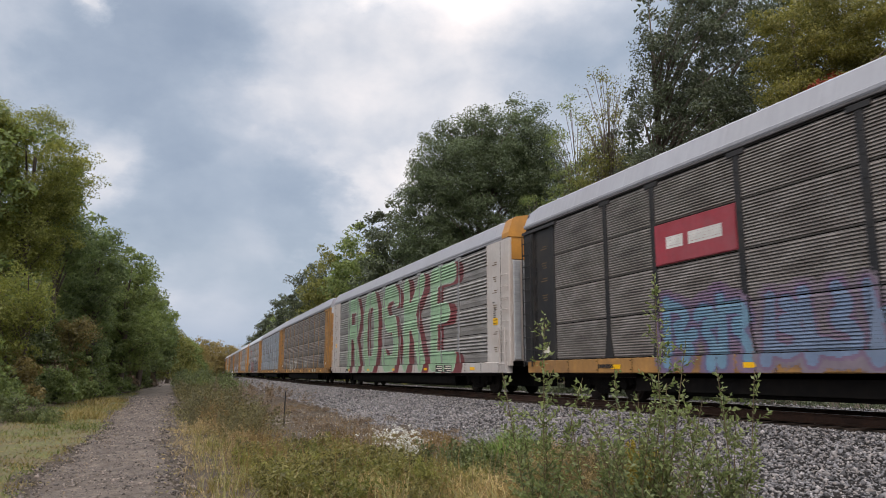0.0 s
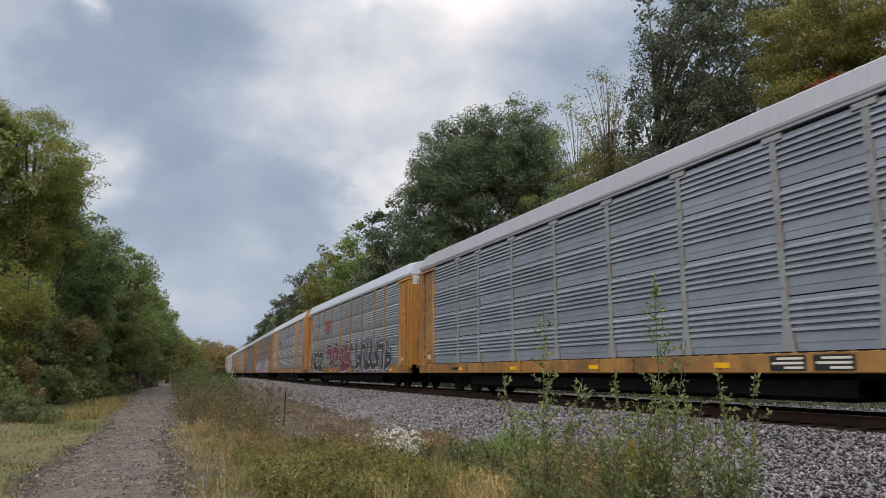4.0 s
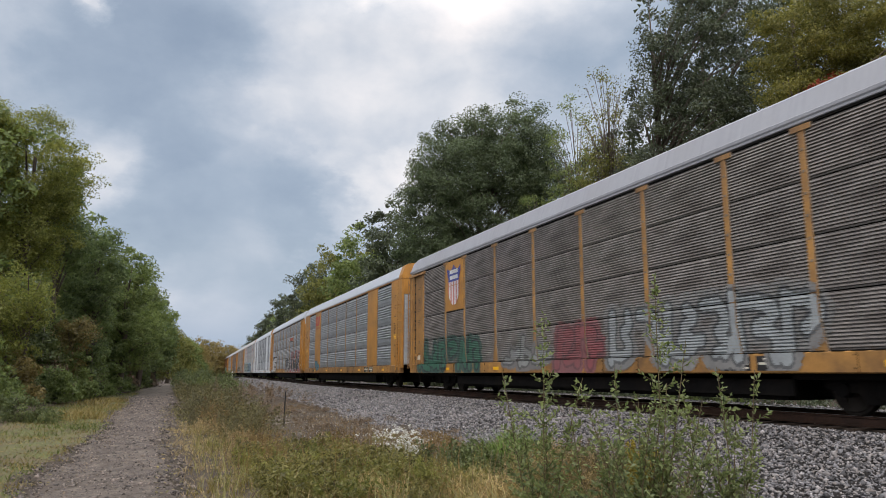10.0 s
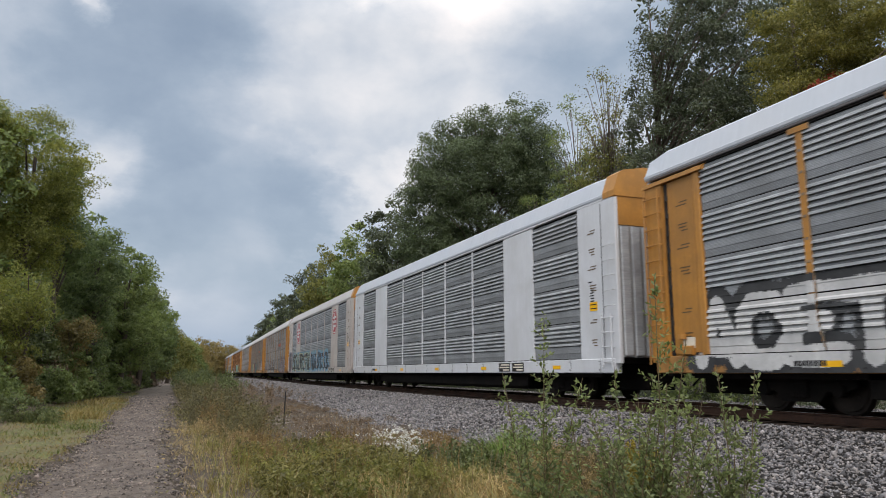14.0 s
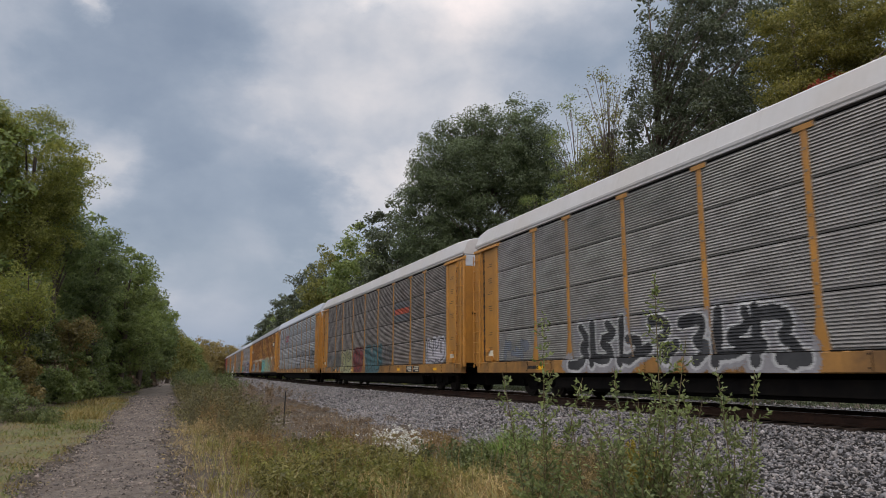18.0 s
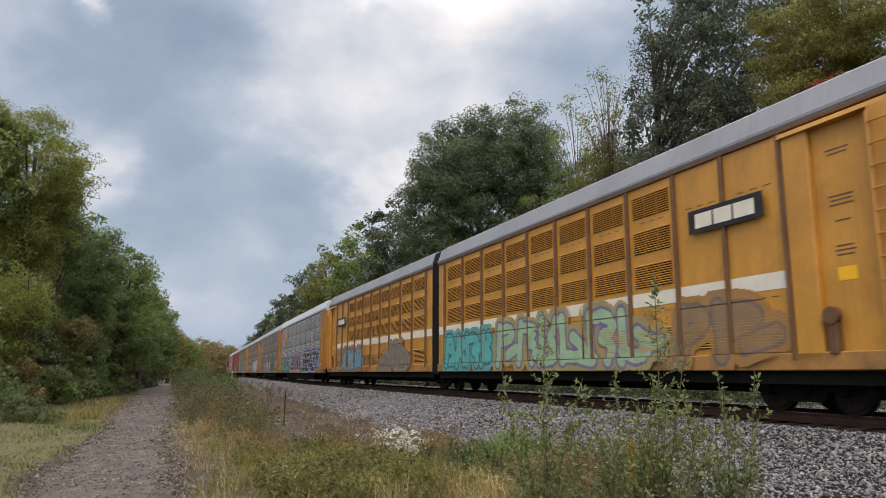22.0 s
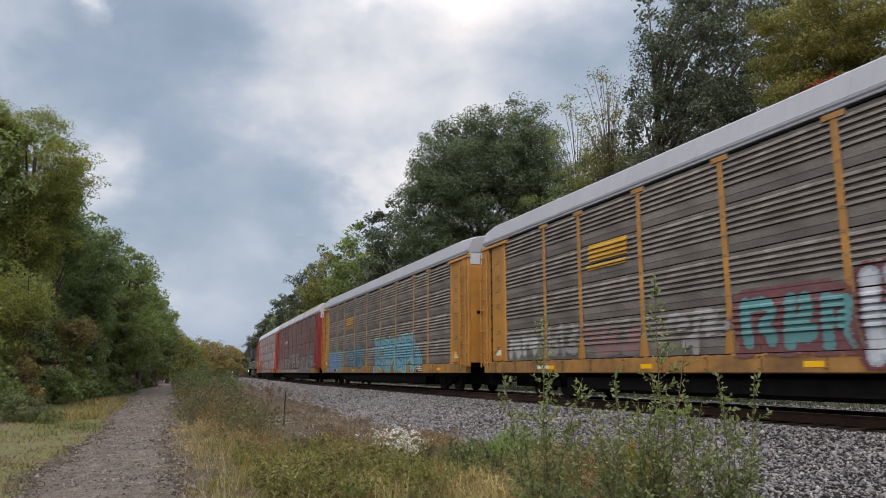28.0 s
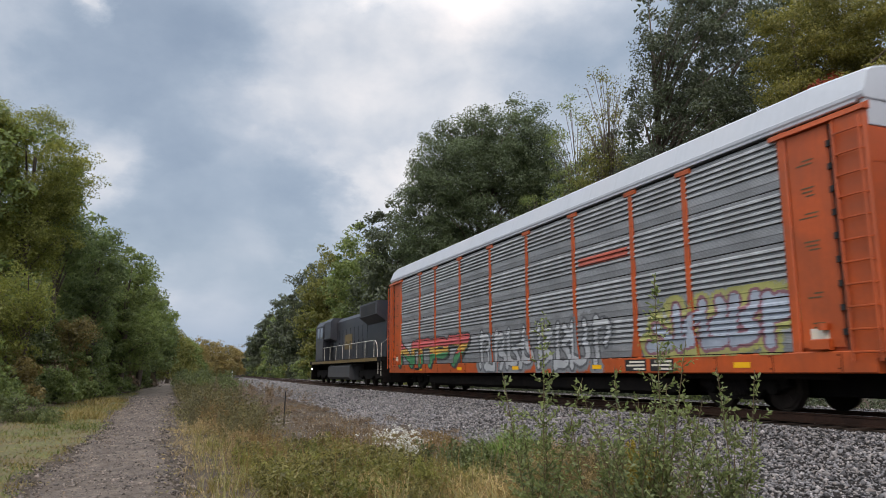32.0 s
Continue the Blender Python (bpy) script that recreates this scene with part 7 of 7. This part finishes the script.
def grasses():
    rng = np.random.default_rng(31)

    def lay(n, area, h, w, lean, mat, label, clumps=0, spread=0.2, name="grass"):
        x0, x1, y0, y1 = area
        if clumps:
            x, y = clumped(rng, n, x0, x1, y0, y1, clumps, spread)
        else:
            x, y = rng.uniform(x0, x1, n), y0 + (y1 - y0) * rng.random(n) ** 1.3
        ok = (x > path_right(y) + 0.02) | (x < path_left(y) - 0.02)
        x, y = x[ok], y[ok]
        hh = h * rng.uniform(0.4, 1.4, len(x))
        stuff(name, label, blade_mesh(name, rng, x, y, hh, w * (1 + y * 0.02), lean * rng.uniform(0.3, 1.5, len(x))), mat)

    # the open, trodden and dead ground between the weeds and the stones
    lay(4200, (0.3, 7.0, 6, 40), 0.07, 0.010, 0.9, STRAW, "short dry straw-coloured grass between the path and the ballast", 500, 0.12)
    lay(5200, (3.2, 7.4, 10.5, 46), 0.08, 0.011, 1.3, BROWN, "grey-brown dead stalks near the ballast", 330, 0.18)
    lay(1500, (3.4, 7.0, 11, 30), 0.10, 0.012, 1.3, ASH, "bleached grey stalks lying near the ballast", 160, 0.16)
    # the pale fringe along the path
    lay(2600, (0.25, 1.5, 8.5, 26), 0.10, 0.010, 1.0, STRAW, "pale dry grass along the path's edge", 300, 0.13)
    lay(900, (0.5, 1.9, 9, 24), 0.20, 0.010, 0.9, TURF_GOLD, "golden bent grass along the path's edge", 130, 0.12)
    lay(1300, (0.7, 2.8, 9, 40), 0.26, 0.012, 0.7, GRASS_O, "olive grass beside the path", 130, 0.12)
    # bent tufts
    lay(900, (2.15, 2.95, 8.9, 10.6), 0.26, 0.013, 1.1, STRAW_PALE, "arching straw-coloured grass tufts", 30, 0.12)
    lay(1300, (3.55, 4.75, 8.0, 9.7), 0.26, 0.013, 1.1, STRAW_PALE, "arching pale grass tufts in the verge", 44, 0.13)
    lay(650, (3.5, 4.9, 7.8, 9.6), 0.28, 0.009, 1.4, RUSSET, "arching russet grass tufts in the verge", 34, 0.12)
    lay(380, (2.0, 3.4, 8.2, 10.0), 0.25, 0.009, 1.3, RUSSET, "russet grass tufts in the verge", 34, 0.12)
    lay(1900, (1.4, 4.8, 7.5, 12.5), 0.32, 0.014, 0.9, GRASS_O, "olive grass tufts in the verge", 140, 0.14)
    lay(700, (4.85, 5.45, 9.8, 10.9), 0.62, 0.016, 0.55, GRASS_BRIGHT, "long bright green grass clump", 5, 0.10)
    lay(1500, (1.4, 5.2, 7.6, 11.5), 0.20, 0.012, 1.0, STRAW_PALE, "pale dry blades scattered through the verge", 260, 0.14)
    # standing stalks
    lay(900, (4.2, 5.8, 6.8, 9.2), 0.75, 0.005, 0.22, BROWN, "fine brown grass heads in the verge", 26, 0.12, "weed_stalks")
    lay(500, (1.2, 4.4, 9, 16), 0.66, 0.006, 0.25, RUSSET, "thin russet standing weed stalks", 90, 0.08, "weed_stalks")
    lay(260, (1.0, 4.6, 14, 30), 0.5, 0.007, 0.3, BROWN, "thin brown standing weed stalks", 120, 0.08, "weed_stalks")
    # the turf on the wood's side
    lay(14000, (-4.6, -1.4, 8.5, 60), 0.07, 0.020, 0.9, GRASS_G, "short green turf beside the path", 330, 0.2)
    lay(5000, (-4.8, -1.4, 8.5, 50), 0.05, 0.024, 1.1, BROWN, "dead brown grass beside the path", 260, 0.2)
    lay(7000, (-4.4, -1.5, 12, 60), 0.09, 0.016, 0.8, TURF_GOLD, "yellowed short grass beside the path", 240, 0.18)
    lay(3000, (-4.2, -2.2, 22, 40), 0.15, 0.016, 0.8, GRASS_G, "bright green grass patch at the wood's edge", 26, 0.3)
    lay(2600, (-3.4, -1.9, 28, 46), 0.26, 0.016, 0.9, TURF_GOLD, "golden bent grass beside the path", 40, 0.25)


def weed_template(rng, h, leaves, size, spread):
    """One weed: leaves about a few leaning stems."""
    pts, out = [], []
    stems = rng.integers(2, 5)
    for s in range(stems):
        a, l = rng.uniform(0, 6.28), rng.uniform(0.05, 0.35) * spread
        t = rng.uniform(0.15, 1.0, leaves // stems)
        c = np.stack([np.cos(a) * l * t, np.sin(a) * l * t, h * t * rng.uniform(0.75, 1.0)], -1)
        d = rand_units(rng, len(t))
        pts.append(c + d * 0.07 * spread * (1.15 - t)[:, None] * 2.0)
        out.append(d)
    return leaf_tris(rng, np.concatenate(pts), np.concatenate(out), size, 0.1, 0.38)


def weeds(name, label, spots, h, leaves, size, mat, seed, spread=1.0, category="weeds"):
    rng = np.random.default_rng(seed)
    vs = []
    for x, y in spots:
        off = x - float(np.interp(y, TY, TX))
        z = float(bed_z(np.array(off), y)) if -float(bed_foot(y)) < off < 9.3 else float(ground_z(x, y))
        v = weed_template(rng, h * rng.uniform(0.6, 1.2), leaves, size * (1 + 0.012 * y), spread)
        vs.append(v + np.array([x, y, z]))
    return stuff(name, label, tris_mesh(name, np.concatenate(vs)), mat, category)


def scatter(rng, n, x0, x1, y0, y1, power=1.4):
    y = y0 + (y1 - y0) * rng.random(n) ** power
    return [(a, b) for a, b in zip(rng.uniform(x0, x1, n), y) if a > path_right(b) + 0.15]


def thicket(rng, x0, x1, y0, y1, bushes, each, wide):
    """Places of weeds gathered into bushes with bare gaps between."""
    spots = []
    for _ in range(bushes):
        cx, cy = rng.uniform(x0, x1), rng.uniform(y0, y1)
        w = wide * rng.uniform(0.6, 1.4)
        spots += [(cx + rng.normal(0, w), cy + rng.normal(0, w)) for _ in range(each)]
    return [(x, y) for x, y in spots if x > path_right(y) + 0.12]


def verge():
    rng = np.random.default_rng(77)
    # the olive bushes next to the path, brown at their tips
    weeds("weeds", "olive green feathery weeds in the verge", thicket(rng, 1.5, 3.6, 9.2, 14.5, 30, 6, 0.15), 0.50, 110, 0.030, WEED, 1, 0.9)
    weeds("weeds", "fine-leaved green weeds in the verge", thicket(rng, 1.4, 3.8, 8.6, 13.5, 24, 6, 0.14), 0.42, 110, 0.026, OLIVE, 24, 0.9)
    weeds("weeds", "yellow-green weeds in the verge", thicket(rng, 1.5, 4.6, 7.8, 13, 26, 5, 0.16), 0.34, 110, 0.024, WEED, 23, 0.8)
    weeds("weeds", "brown seeding weeds among the green", thicket(rng, 1.6, 3.6, 10, 16, 18, 5, 0.15), 0.60, 110, 0.016, RUSSET, 26, 0.8)
    weeds("weeds", "low olive weeds in the verge", thicket(rng, 1.2, 5.2, 7.9, 17, 42, 5, 0.2), 0.26, 110, 0.017, WEED, 21, 0.8)
    # beside the path further off
    weeds("weeds", "pale seeding weeds along the path", thicket(rng, 1.1, 1.9, 14, 22, 12, 5, 0.2), 0.42, 130, 0.018, STRAW, 27, 0.9)
    weeds("weeds", "dark olive bushy growth beside the path", thicket(rng, 1.2, 2.9, 17, 32, 22, 6, 0.28), 0.95, 210, 0.024, VERGE_DARK, 14, 1.4)
    weeds("weeds", "olive-brown bushy growth beside the path", thicket(rng, 1.4, 2.6, 18, 30, 9, 6, 0.26), 0.8, 190, 0.022, RUSSET, 15, 1.4)
    weeds("weeds", "dark green bushy growth beside the path", scatter(rng, 110, 1.0, 3.2, 28, 60, 1.0), 1.0, 190, 0.032, VERGE_DARK, 4, 1.8)
    weeds("weeds", "green bushy growth beside the path", scatter(rng, 150, 1.2, 5.2, 45, 120, 1.0), 1.75, 190, 0.038, SHRUB, 5, 2.4)
    weeds("weeds", "brownish brambles beside the far path", scatter(rng, 130, 2.6, 7.5, 36, 110, 1.0), 0.8, 140, 0.032, BROWN, 6, 2.0)
    # dead growth towards the stones
    weeds("weeds", "grey-brown dying weeds near the ballast", thicket(rng, 3.4, 7.2, 11, 40, 60, 4, 0.25), 0.2, 90, 0.018, BROWN, 2)
    weeds("weeds", "brown weeds at the ballast's foot", thicket(rng, 4.9, 6.6, 12.5, 17, 16, 5, 0.2), 0.26, 110, 0.016, RUSSET, 28)
    # the green clump behind the arching grass
    weeds("weeds", "dark green leafy weeds beside the ballast", thicket(rng, 4.4, 6.1, 9.0, 12.2, 34, 6, 0.16), 0.55, 110, 0.032, SHRUB, 3, 0.9)
    # brown feathery growth before the shrubs
    weeds("weeds", "brown feathery seeding weeds in the verge", thicket(rng, 4.2, 5.6, 6.7, 9.0, 20, 6, 0.15), 0.76, 230, 0.012, FEATHER, 22, 0.8)
    weeds("weeds", "olive feathery weeds in the verge", thicket(rng, 4.2, 5.7, 6.9, 9.2, 12, 6, 0.15), 0.62, 200, 0.013, WEED, 29, 0.8)
    far = [(float(np.interp(y, TY, TX)) + 9.2 + 3.0 * rng.random() ** 1.6, y) for y in rng.uniform(4, 110, 700)]
    weeds("weeds", "dark green undergrowth beyond the track", far, 0.95, 110, 0.05, DARK_LEAF, 8, 2.6)
    weeds("weeds", "leafy green growth round the shrubs' feet", [(rng.uniform(3.9, 5.3), rng.uniform(5.7, 7.4)) for _ in range(26)], 0.6, 120, 0.022, PALE_GREEN, 25, 0.9)
    # white asters
    spots = [(4.12 + rng.normal(0, 0.26), 12.9 + rng.normal(0, 0.35)) for _ in range(16)]
    weeds("aster_stems", "grey-green stems of the white asters", spots, 0.52, 60, 0.016, WEED, 7)
    vs = []
    r2 = np.random.default_rng(9)
    n = 3400
    head = r2.integers(0, 330, n)
    hx, hy = r2.normal(0, 0.22, 330), r2.normal(-0.1, 0.36, 330)
    x, y = 4.12 + hx[head] + r2.normal(0, 0.022, n), 12.9 + hy[head] + r2.normal(0, 0.022, n)
    z = ground_z(x, y) + 0.04 + (0.58 * r2.random(330))[head] + r2.normal(0, 0.012, n)
    stuff("asters", "clump of small white aster flowers in the verge", quads_mesh("asters", leaf_quads(r2, np.stack([x, y, z], -1), np.tile([0, -0.5, 0.8], (n, 1)), 0.010, 0, 0.9)), WHITE_FLOWER, "flowers")
    # goldenrod
    n = 6500
    plume = r2.integers(0, 26, n)
    t = r2.random(n)
    px, py, ph = r2.normal(0, 0.13, 26), r2.normal(0, 0.13, 26), r2.uniform(0.65, 0.98, 26)
    x, y = 4.62 + px[plume] + r2.normal(0, 0.05, n) * (1.1 - t), 6.42 + py[plume] + r2.normal(0, 0.05, n) * (1.1 - t)
    z = ground_z(x, y) + ph[plume] - 0.34 + 0.36 * t
    stuff("goldenrod", "dull yellow goldenrod plumes in the verge", quads_mesh("goldenrod", leaf_quads(r2, np.stack([x, y, z], -1), rand_units(r2, n), 0.012, 0, 0.6)), YELLOW_FLOWER, "flowers")


def sapling(x, y, shoots, seed, label):
    """A leafy shrub of upright shoots: (sideways, away, height, lean)."""
    rng = np.random.default_rng(seed)
    z0 = float(ground_z(x, y)) - 0.03
    t = new("shrub")
    t.matrix_basis = pose(x, y, z0)
    tagged(t, label, "shrub", "leafy shoots in the verge")
    r = math.hypot(x, y)
    rx, ry, ax, ay = y / r, -x / r, x / r, y / r
    for a, b, h, lean in shoots:
        foot = Vector((a * 0.35 * rx + b * 0.35 * ax, a * 0.35 * ry + b * 0.35 * ay, 0))
        tip = Vector((a * rx + b * ax + lean * rx, a * ry + b * ay + lean * ry, h))
        mid = (foot + tip) / 2 + Vector((rng.normal(0, 0.05), rng.normal(0, 0.05), 0))
        line = [foot, (foot + mid) / 2, mid, (mid + tip) / 2, tip]
        part("stem", Build().tube(line, 0.008, 0.003, 5).mesh("stem"), STEM, t)
        # ascending side twigs, longer low down, leaves in two ranks along them
        p = [np.array([q.x, q.y, q.z]) for q in (line[0], line[2], line[4])]
        pts, dirs = [], []
        twigs = Build()
        for _ in range(int(24 * h)):
            k = rng.uniform(0.12, 0.97) ** 1.15
            c = (1 - k) ** 2 * p[0] + 2 * k * (1 - k) * (2 * p[1] - (p[0] + p[2]) / 2) + k ** 2 * p[2]
            t_a = rng.uniform(0, 6.28)
            ln = rng.uniform(0.10, 0.36) * (1.15 - 0.85 * k)
            way = np.array([math.cos(t_a), math.sin(t_a), rng.uniform(0.5, 1.1)])
            way /= np.linalg.norm(way)
            tip2 = c + way * ln
            twigs.tube([tuple(c), tuple(tip2)], 0.003, 0.0015, 3)
            for j in range(max(4, int(ln / 0.015))):
                u = (j + 0.6) / max(4, int(ln / 0.015))
                d = rand_units(rng, 1)[0] + way * 0.9
                d /= np.linalg.norm(d)
                pts.append(c + way * ln * u + d * 0.028)
                dirs.append(d)
        for j in range(int(16 * h)):
            k = rng.uniform(0.25, 1.0)
            c = (1 - k) ** 2 * p[0] + 2 * k * (1 - k) * (2 * p[1] - (p[0] + p[2]) / 2) + k ** 2 * p[2]
            d = rand_units(rng, 1)[0] + np.array([0, 0, 0.4])
            d /= np.linalg.norm(d)
            pts.append(c + d * 0.03)
            dirs.append(d)
        tagged(part("branchwork", twigs.mesh("branchwork"), STEM, t), kind="stuff")
        part("foliage", quads_mesh("foliage", long_leaves(rng, np.array(pts), np.array(dirs), 0.028)), PALE_GREEN, t)


def long_leaves(rng, centres, along, size):
    """Slim pointed leaves lying along their own directions."""
    n = len(centres)
    b = np.cross(along, rand_units(rng, n))
    b /= np.linalg.norm(b, axis=1, keepdims=True) + 1e-9
    s = (size * rng.uniform(0.6, 1.25, n))[:, None]
    v = np.stack([centres - along * s, centres + b * s * 0.42 + along * s * 0.1, centres + along * s, centres - b * s * 0.42 + along * s * 0.1], 1)
    return v.reshape(-1, 3)


def shoots_front():
    sapling(4.15, 5.75, [(0.10, 0, 2.62, 0.14), (-0.12, 0.1, 1.75, -0.05), (0.38, 0.05, 2.0, 0.12), (0.02, 0, 1.5, 0.02), (-0.38, 0.1, 1.55, -0.12), (0.5, 0.1, 1.45, 0.12), (0.2, 0.3, 1.3, 0.0), (-0.25, 0.3, 1.25, -0.1), (0.1, -0.2, 1.35, 0.05), (-0.5, 0.0, 1.35, -0.1), (0.3, -0.1, 1.6, 0.0), (0.0, 0.2, 1.1, 0.1), (0.35, 0.3, 1.15, 0.05), (-0.15, -0.2, 1.15, -0.1), (0.6, -0.1, 1.2, 0.1), (-0.35, 0.3, 1.05, 0.0)], 201, "leafy grey-green shrub with a tall thin leader")
    sapling(4.95, 5.6, [(0.0, 0, 1.75, 0.05), (0.25, 0.1, 1.72, 0.14), (-0.22, 0, 1.5, -0.05), (0.1, 0.1, 1.3, 0.1), (-0.1, 0.2, 1.2, 0.0), (0.2, -0.1, 1.0, 0.05), (-0.3, 0.1, 1.05, 0.0), (0.0, -0.2, 1.1, 0.0)], 202, "leafy grey-green shrub of upright shoots")
    sapling(3.45, 6.25, [(0.02, 0, 2.28, 0.02), (-0.2, 0, 1.72, -0.18), (0.2, 0.1, 1.66, 0.2), (0.05, 0.1, 1.45, 0.0), (-0.1, 0.1, 1.3, -0.1)], 203, "thin leafy shoot with small grey-green leaves")


grasses()
verge()
shoots_front()


# ---------------------------------------------------------------- small things
def small_things():
    b = Build()
    b.tube([(0, 0, -0.1), (0.01, 0.0, 0.5), (0.02, 0.01, 1.05)], 0.022, 0.016, 6)
    st = part("stake", b.mesh("stake"), BLACK)
    st.matrix_basis = pose(3.56, 22.63, float(ground_z(3.56, 22.63)))
    tagged(st, "thin dark metal stake in the verge", "stake")
    for x, y, h in ((9.05, 104, 1.55), (24.5, 150, 1.1)):
        m = part("marker_post", Build().box(-0.07, 0.07, -0.07, 0.07, -0.2, h, 0.02).mesh("marker_post"), WHITE)
        m.matrix_basis = pose(x, y, float(ground_z(x, y)))
        tagged(m, "small white trackside marker post", "post", "marker posts")
    rng = random.Random(5)
    for k in range(7):
        ln = rng.uniform(0.4, 1.0)
        s = part("stick", Build().tube([(0, 0, 0.02), (ln * 0.5, 0.05, 0.05), (ln, -0.02, 0.03)], 0.018, 0.008, 5).mesh("stick"), BARK_PALE)
        x, y = 3.0 + rng.uniform(-0.3, 0.6), 23.8 + rng.uniform(-0.8, 0.8)
        s.matrix_basis = pose(x, y, float(ground_z(x, y)) + 0.04, 0, 0, rng.uniform(-30, 30))
        tagged(s, "pale dry fallen stick on the ground", "stick", "fallen sticks")
    # brush heaps along the wood's edge
    for k, (x, y, w, h) in enumerate(((-3.6, 54, 1.6, 0.9), (-2.6, 64, 1.5, 1.0), (-1.6, 74, 1.6, 1.1), (-4.6, 47, 1.5, 0.7), (-0.6, 86, 1.6, 1.0))):
        r2 = np.random.default_rng(300 + k)
        hb = Build()
        for _ in range(70):
            a, rr = r2.uniform(0, 6.28), w * r2.random() ** 0.6
            c = Vector((math.cos(a) * rr, math.sin(a) * rr * 0.7, h * (1 - (rr / w) ** 2) * r2.uniform(0.2, 1.0) + 0.05))
            d = Vector((r2.normal(), r2.normal(), r2.normal() * 0.35)).normalized() * r2.uniform(0.3, 0.9)
            hb.tube([c - d * 0.5, c + d * 0.5], r2.uniform(0.012, 0.04), 0.008, 4)
        heap = part("brush_heap", hb.mesh("brush_heap"), BARK)
        heap.matrix_basis = pose(x, y, float(ground_z(x, y)))
        tagged(heap, "heap of dead brown brushwood at the wood's edge", "brush heap", "brush heaps", kind="stuff")
    r3 = np.random.default_rng(78)
    n = 5200
    x, y = r3.uniform(-4.8, -1.0, n), 8.5 + 34 * r3.random(n) ** 1.3
    stuff("leaf_litter", "dark brown leaf litter along the path", quads_mesh("leaf_litter", leaf_quads(r3, np.stack([x, y, ground_z(x, y) + 0.05], -1), np.tile([0, 0, 2.0], (n, 1)), 0.024, 0, 0.6)), BROWN, "leaves")
    n = 4200
    y = 8.5 + 30 * r3.random(n) ** 1.3
    x = path_left(y) - 0.1 + (path_right(y) - path_left(y) + 0.5) * r3.random(n)
    stuff("leaf_litter", "dark trodden leaves and twigs on the path", quads_mesh("leaf_litter", leaf_quads(r3, np.stack([x, y, ground_z(x, y) + 0.05], -1), np.tile([0, 0, 2.0], (n, 1)), 0.020, 0, 0.5)), DARK_LITTER, "leaves")
    n = 2600
    r2 = np.random.default_rng(77)
    x, y = r2.uniform(-6.5, -1.4, n), 9 + 60 * r2.random(n) ** 1.2
    xr, yr = r2.uniform(0.0, 3.0, n), 7 + 30 * r2.random(n)
    x, y = np.concatenate([x, xr]), np.concatenate([y, yr])
    stuff("leaf_litter", "fallen brown leaves on the ground", quads_mesh("leaf_litter", leaf_quads(r2, np.stack([x, y, ground_z(x, y) + 0.045], -1), np.tile([0, 0, 2.5], (len(x), 1)), 0.035, 0, 0.6)), GOLD, "leaves")
    tree(-4.2, 26.7, 0, facing(-4.2, 26.7, [(0, 0, 0.5, 1.0, 0.8, 0.55), (-0.9, 0, 0.6, 0.9, 0.8, 0.6), (0.7, -0.2, 0.25, 0.6, 0.6, 0.35)]), SHRUB, "low yellow-green bush beside the path", 110, 40, 0.05, 0.28, 320, trunk_r=0.02, limbs=8, name="shrub", group="bushes along the path", stems=3)


small_things()


# ---------------------------------------------------------------- what moves
def motions():
    """The train rolls by at a steady speed, every wheelset turning with it."""
    for car, centre, base in TRAIN:
        walk(car, [(t, track_pose(centre - SPEED * t, base)) for t in range(0, 33)])
    # one turning wheelset; the others roll as it does
    first = WHEELS[0]
    turn = math.degrees(SPEED / 0.46)
    rows = [(k / 30, pose(0, 0, 0, turn * k / 30, 0, 0)) for k in range(0, 961)]
    walk(first, rows)
    for w in WHEELS[1:]:
        w.rotation_mode = "QUATERNION"
        w.animation_data_create()
        w.animation_data.action = first.animation_data.action
        w.animation_data.action_slot = first.animation_data.action_slot


motions()
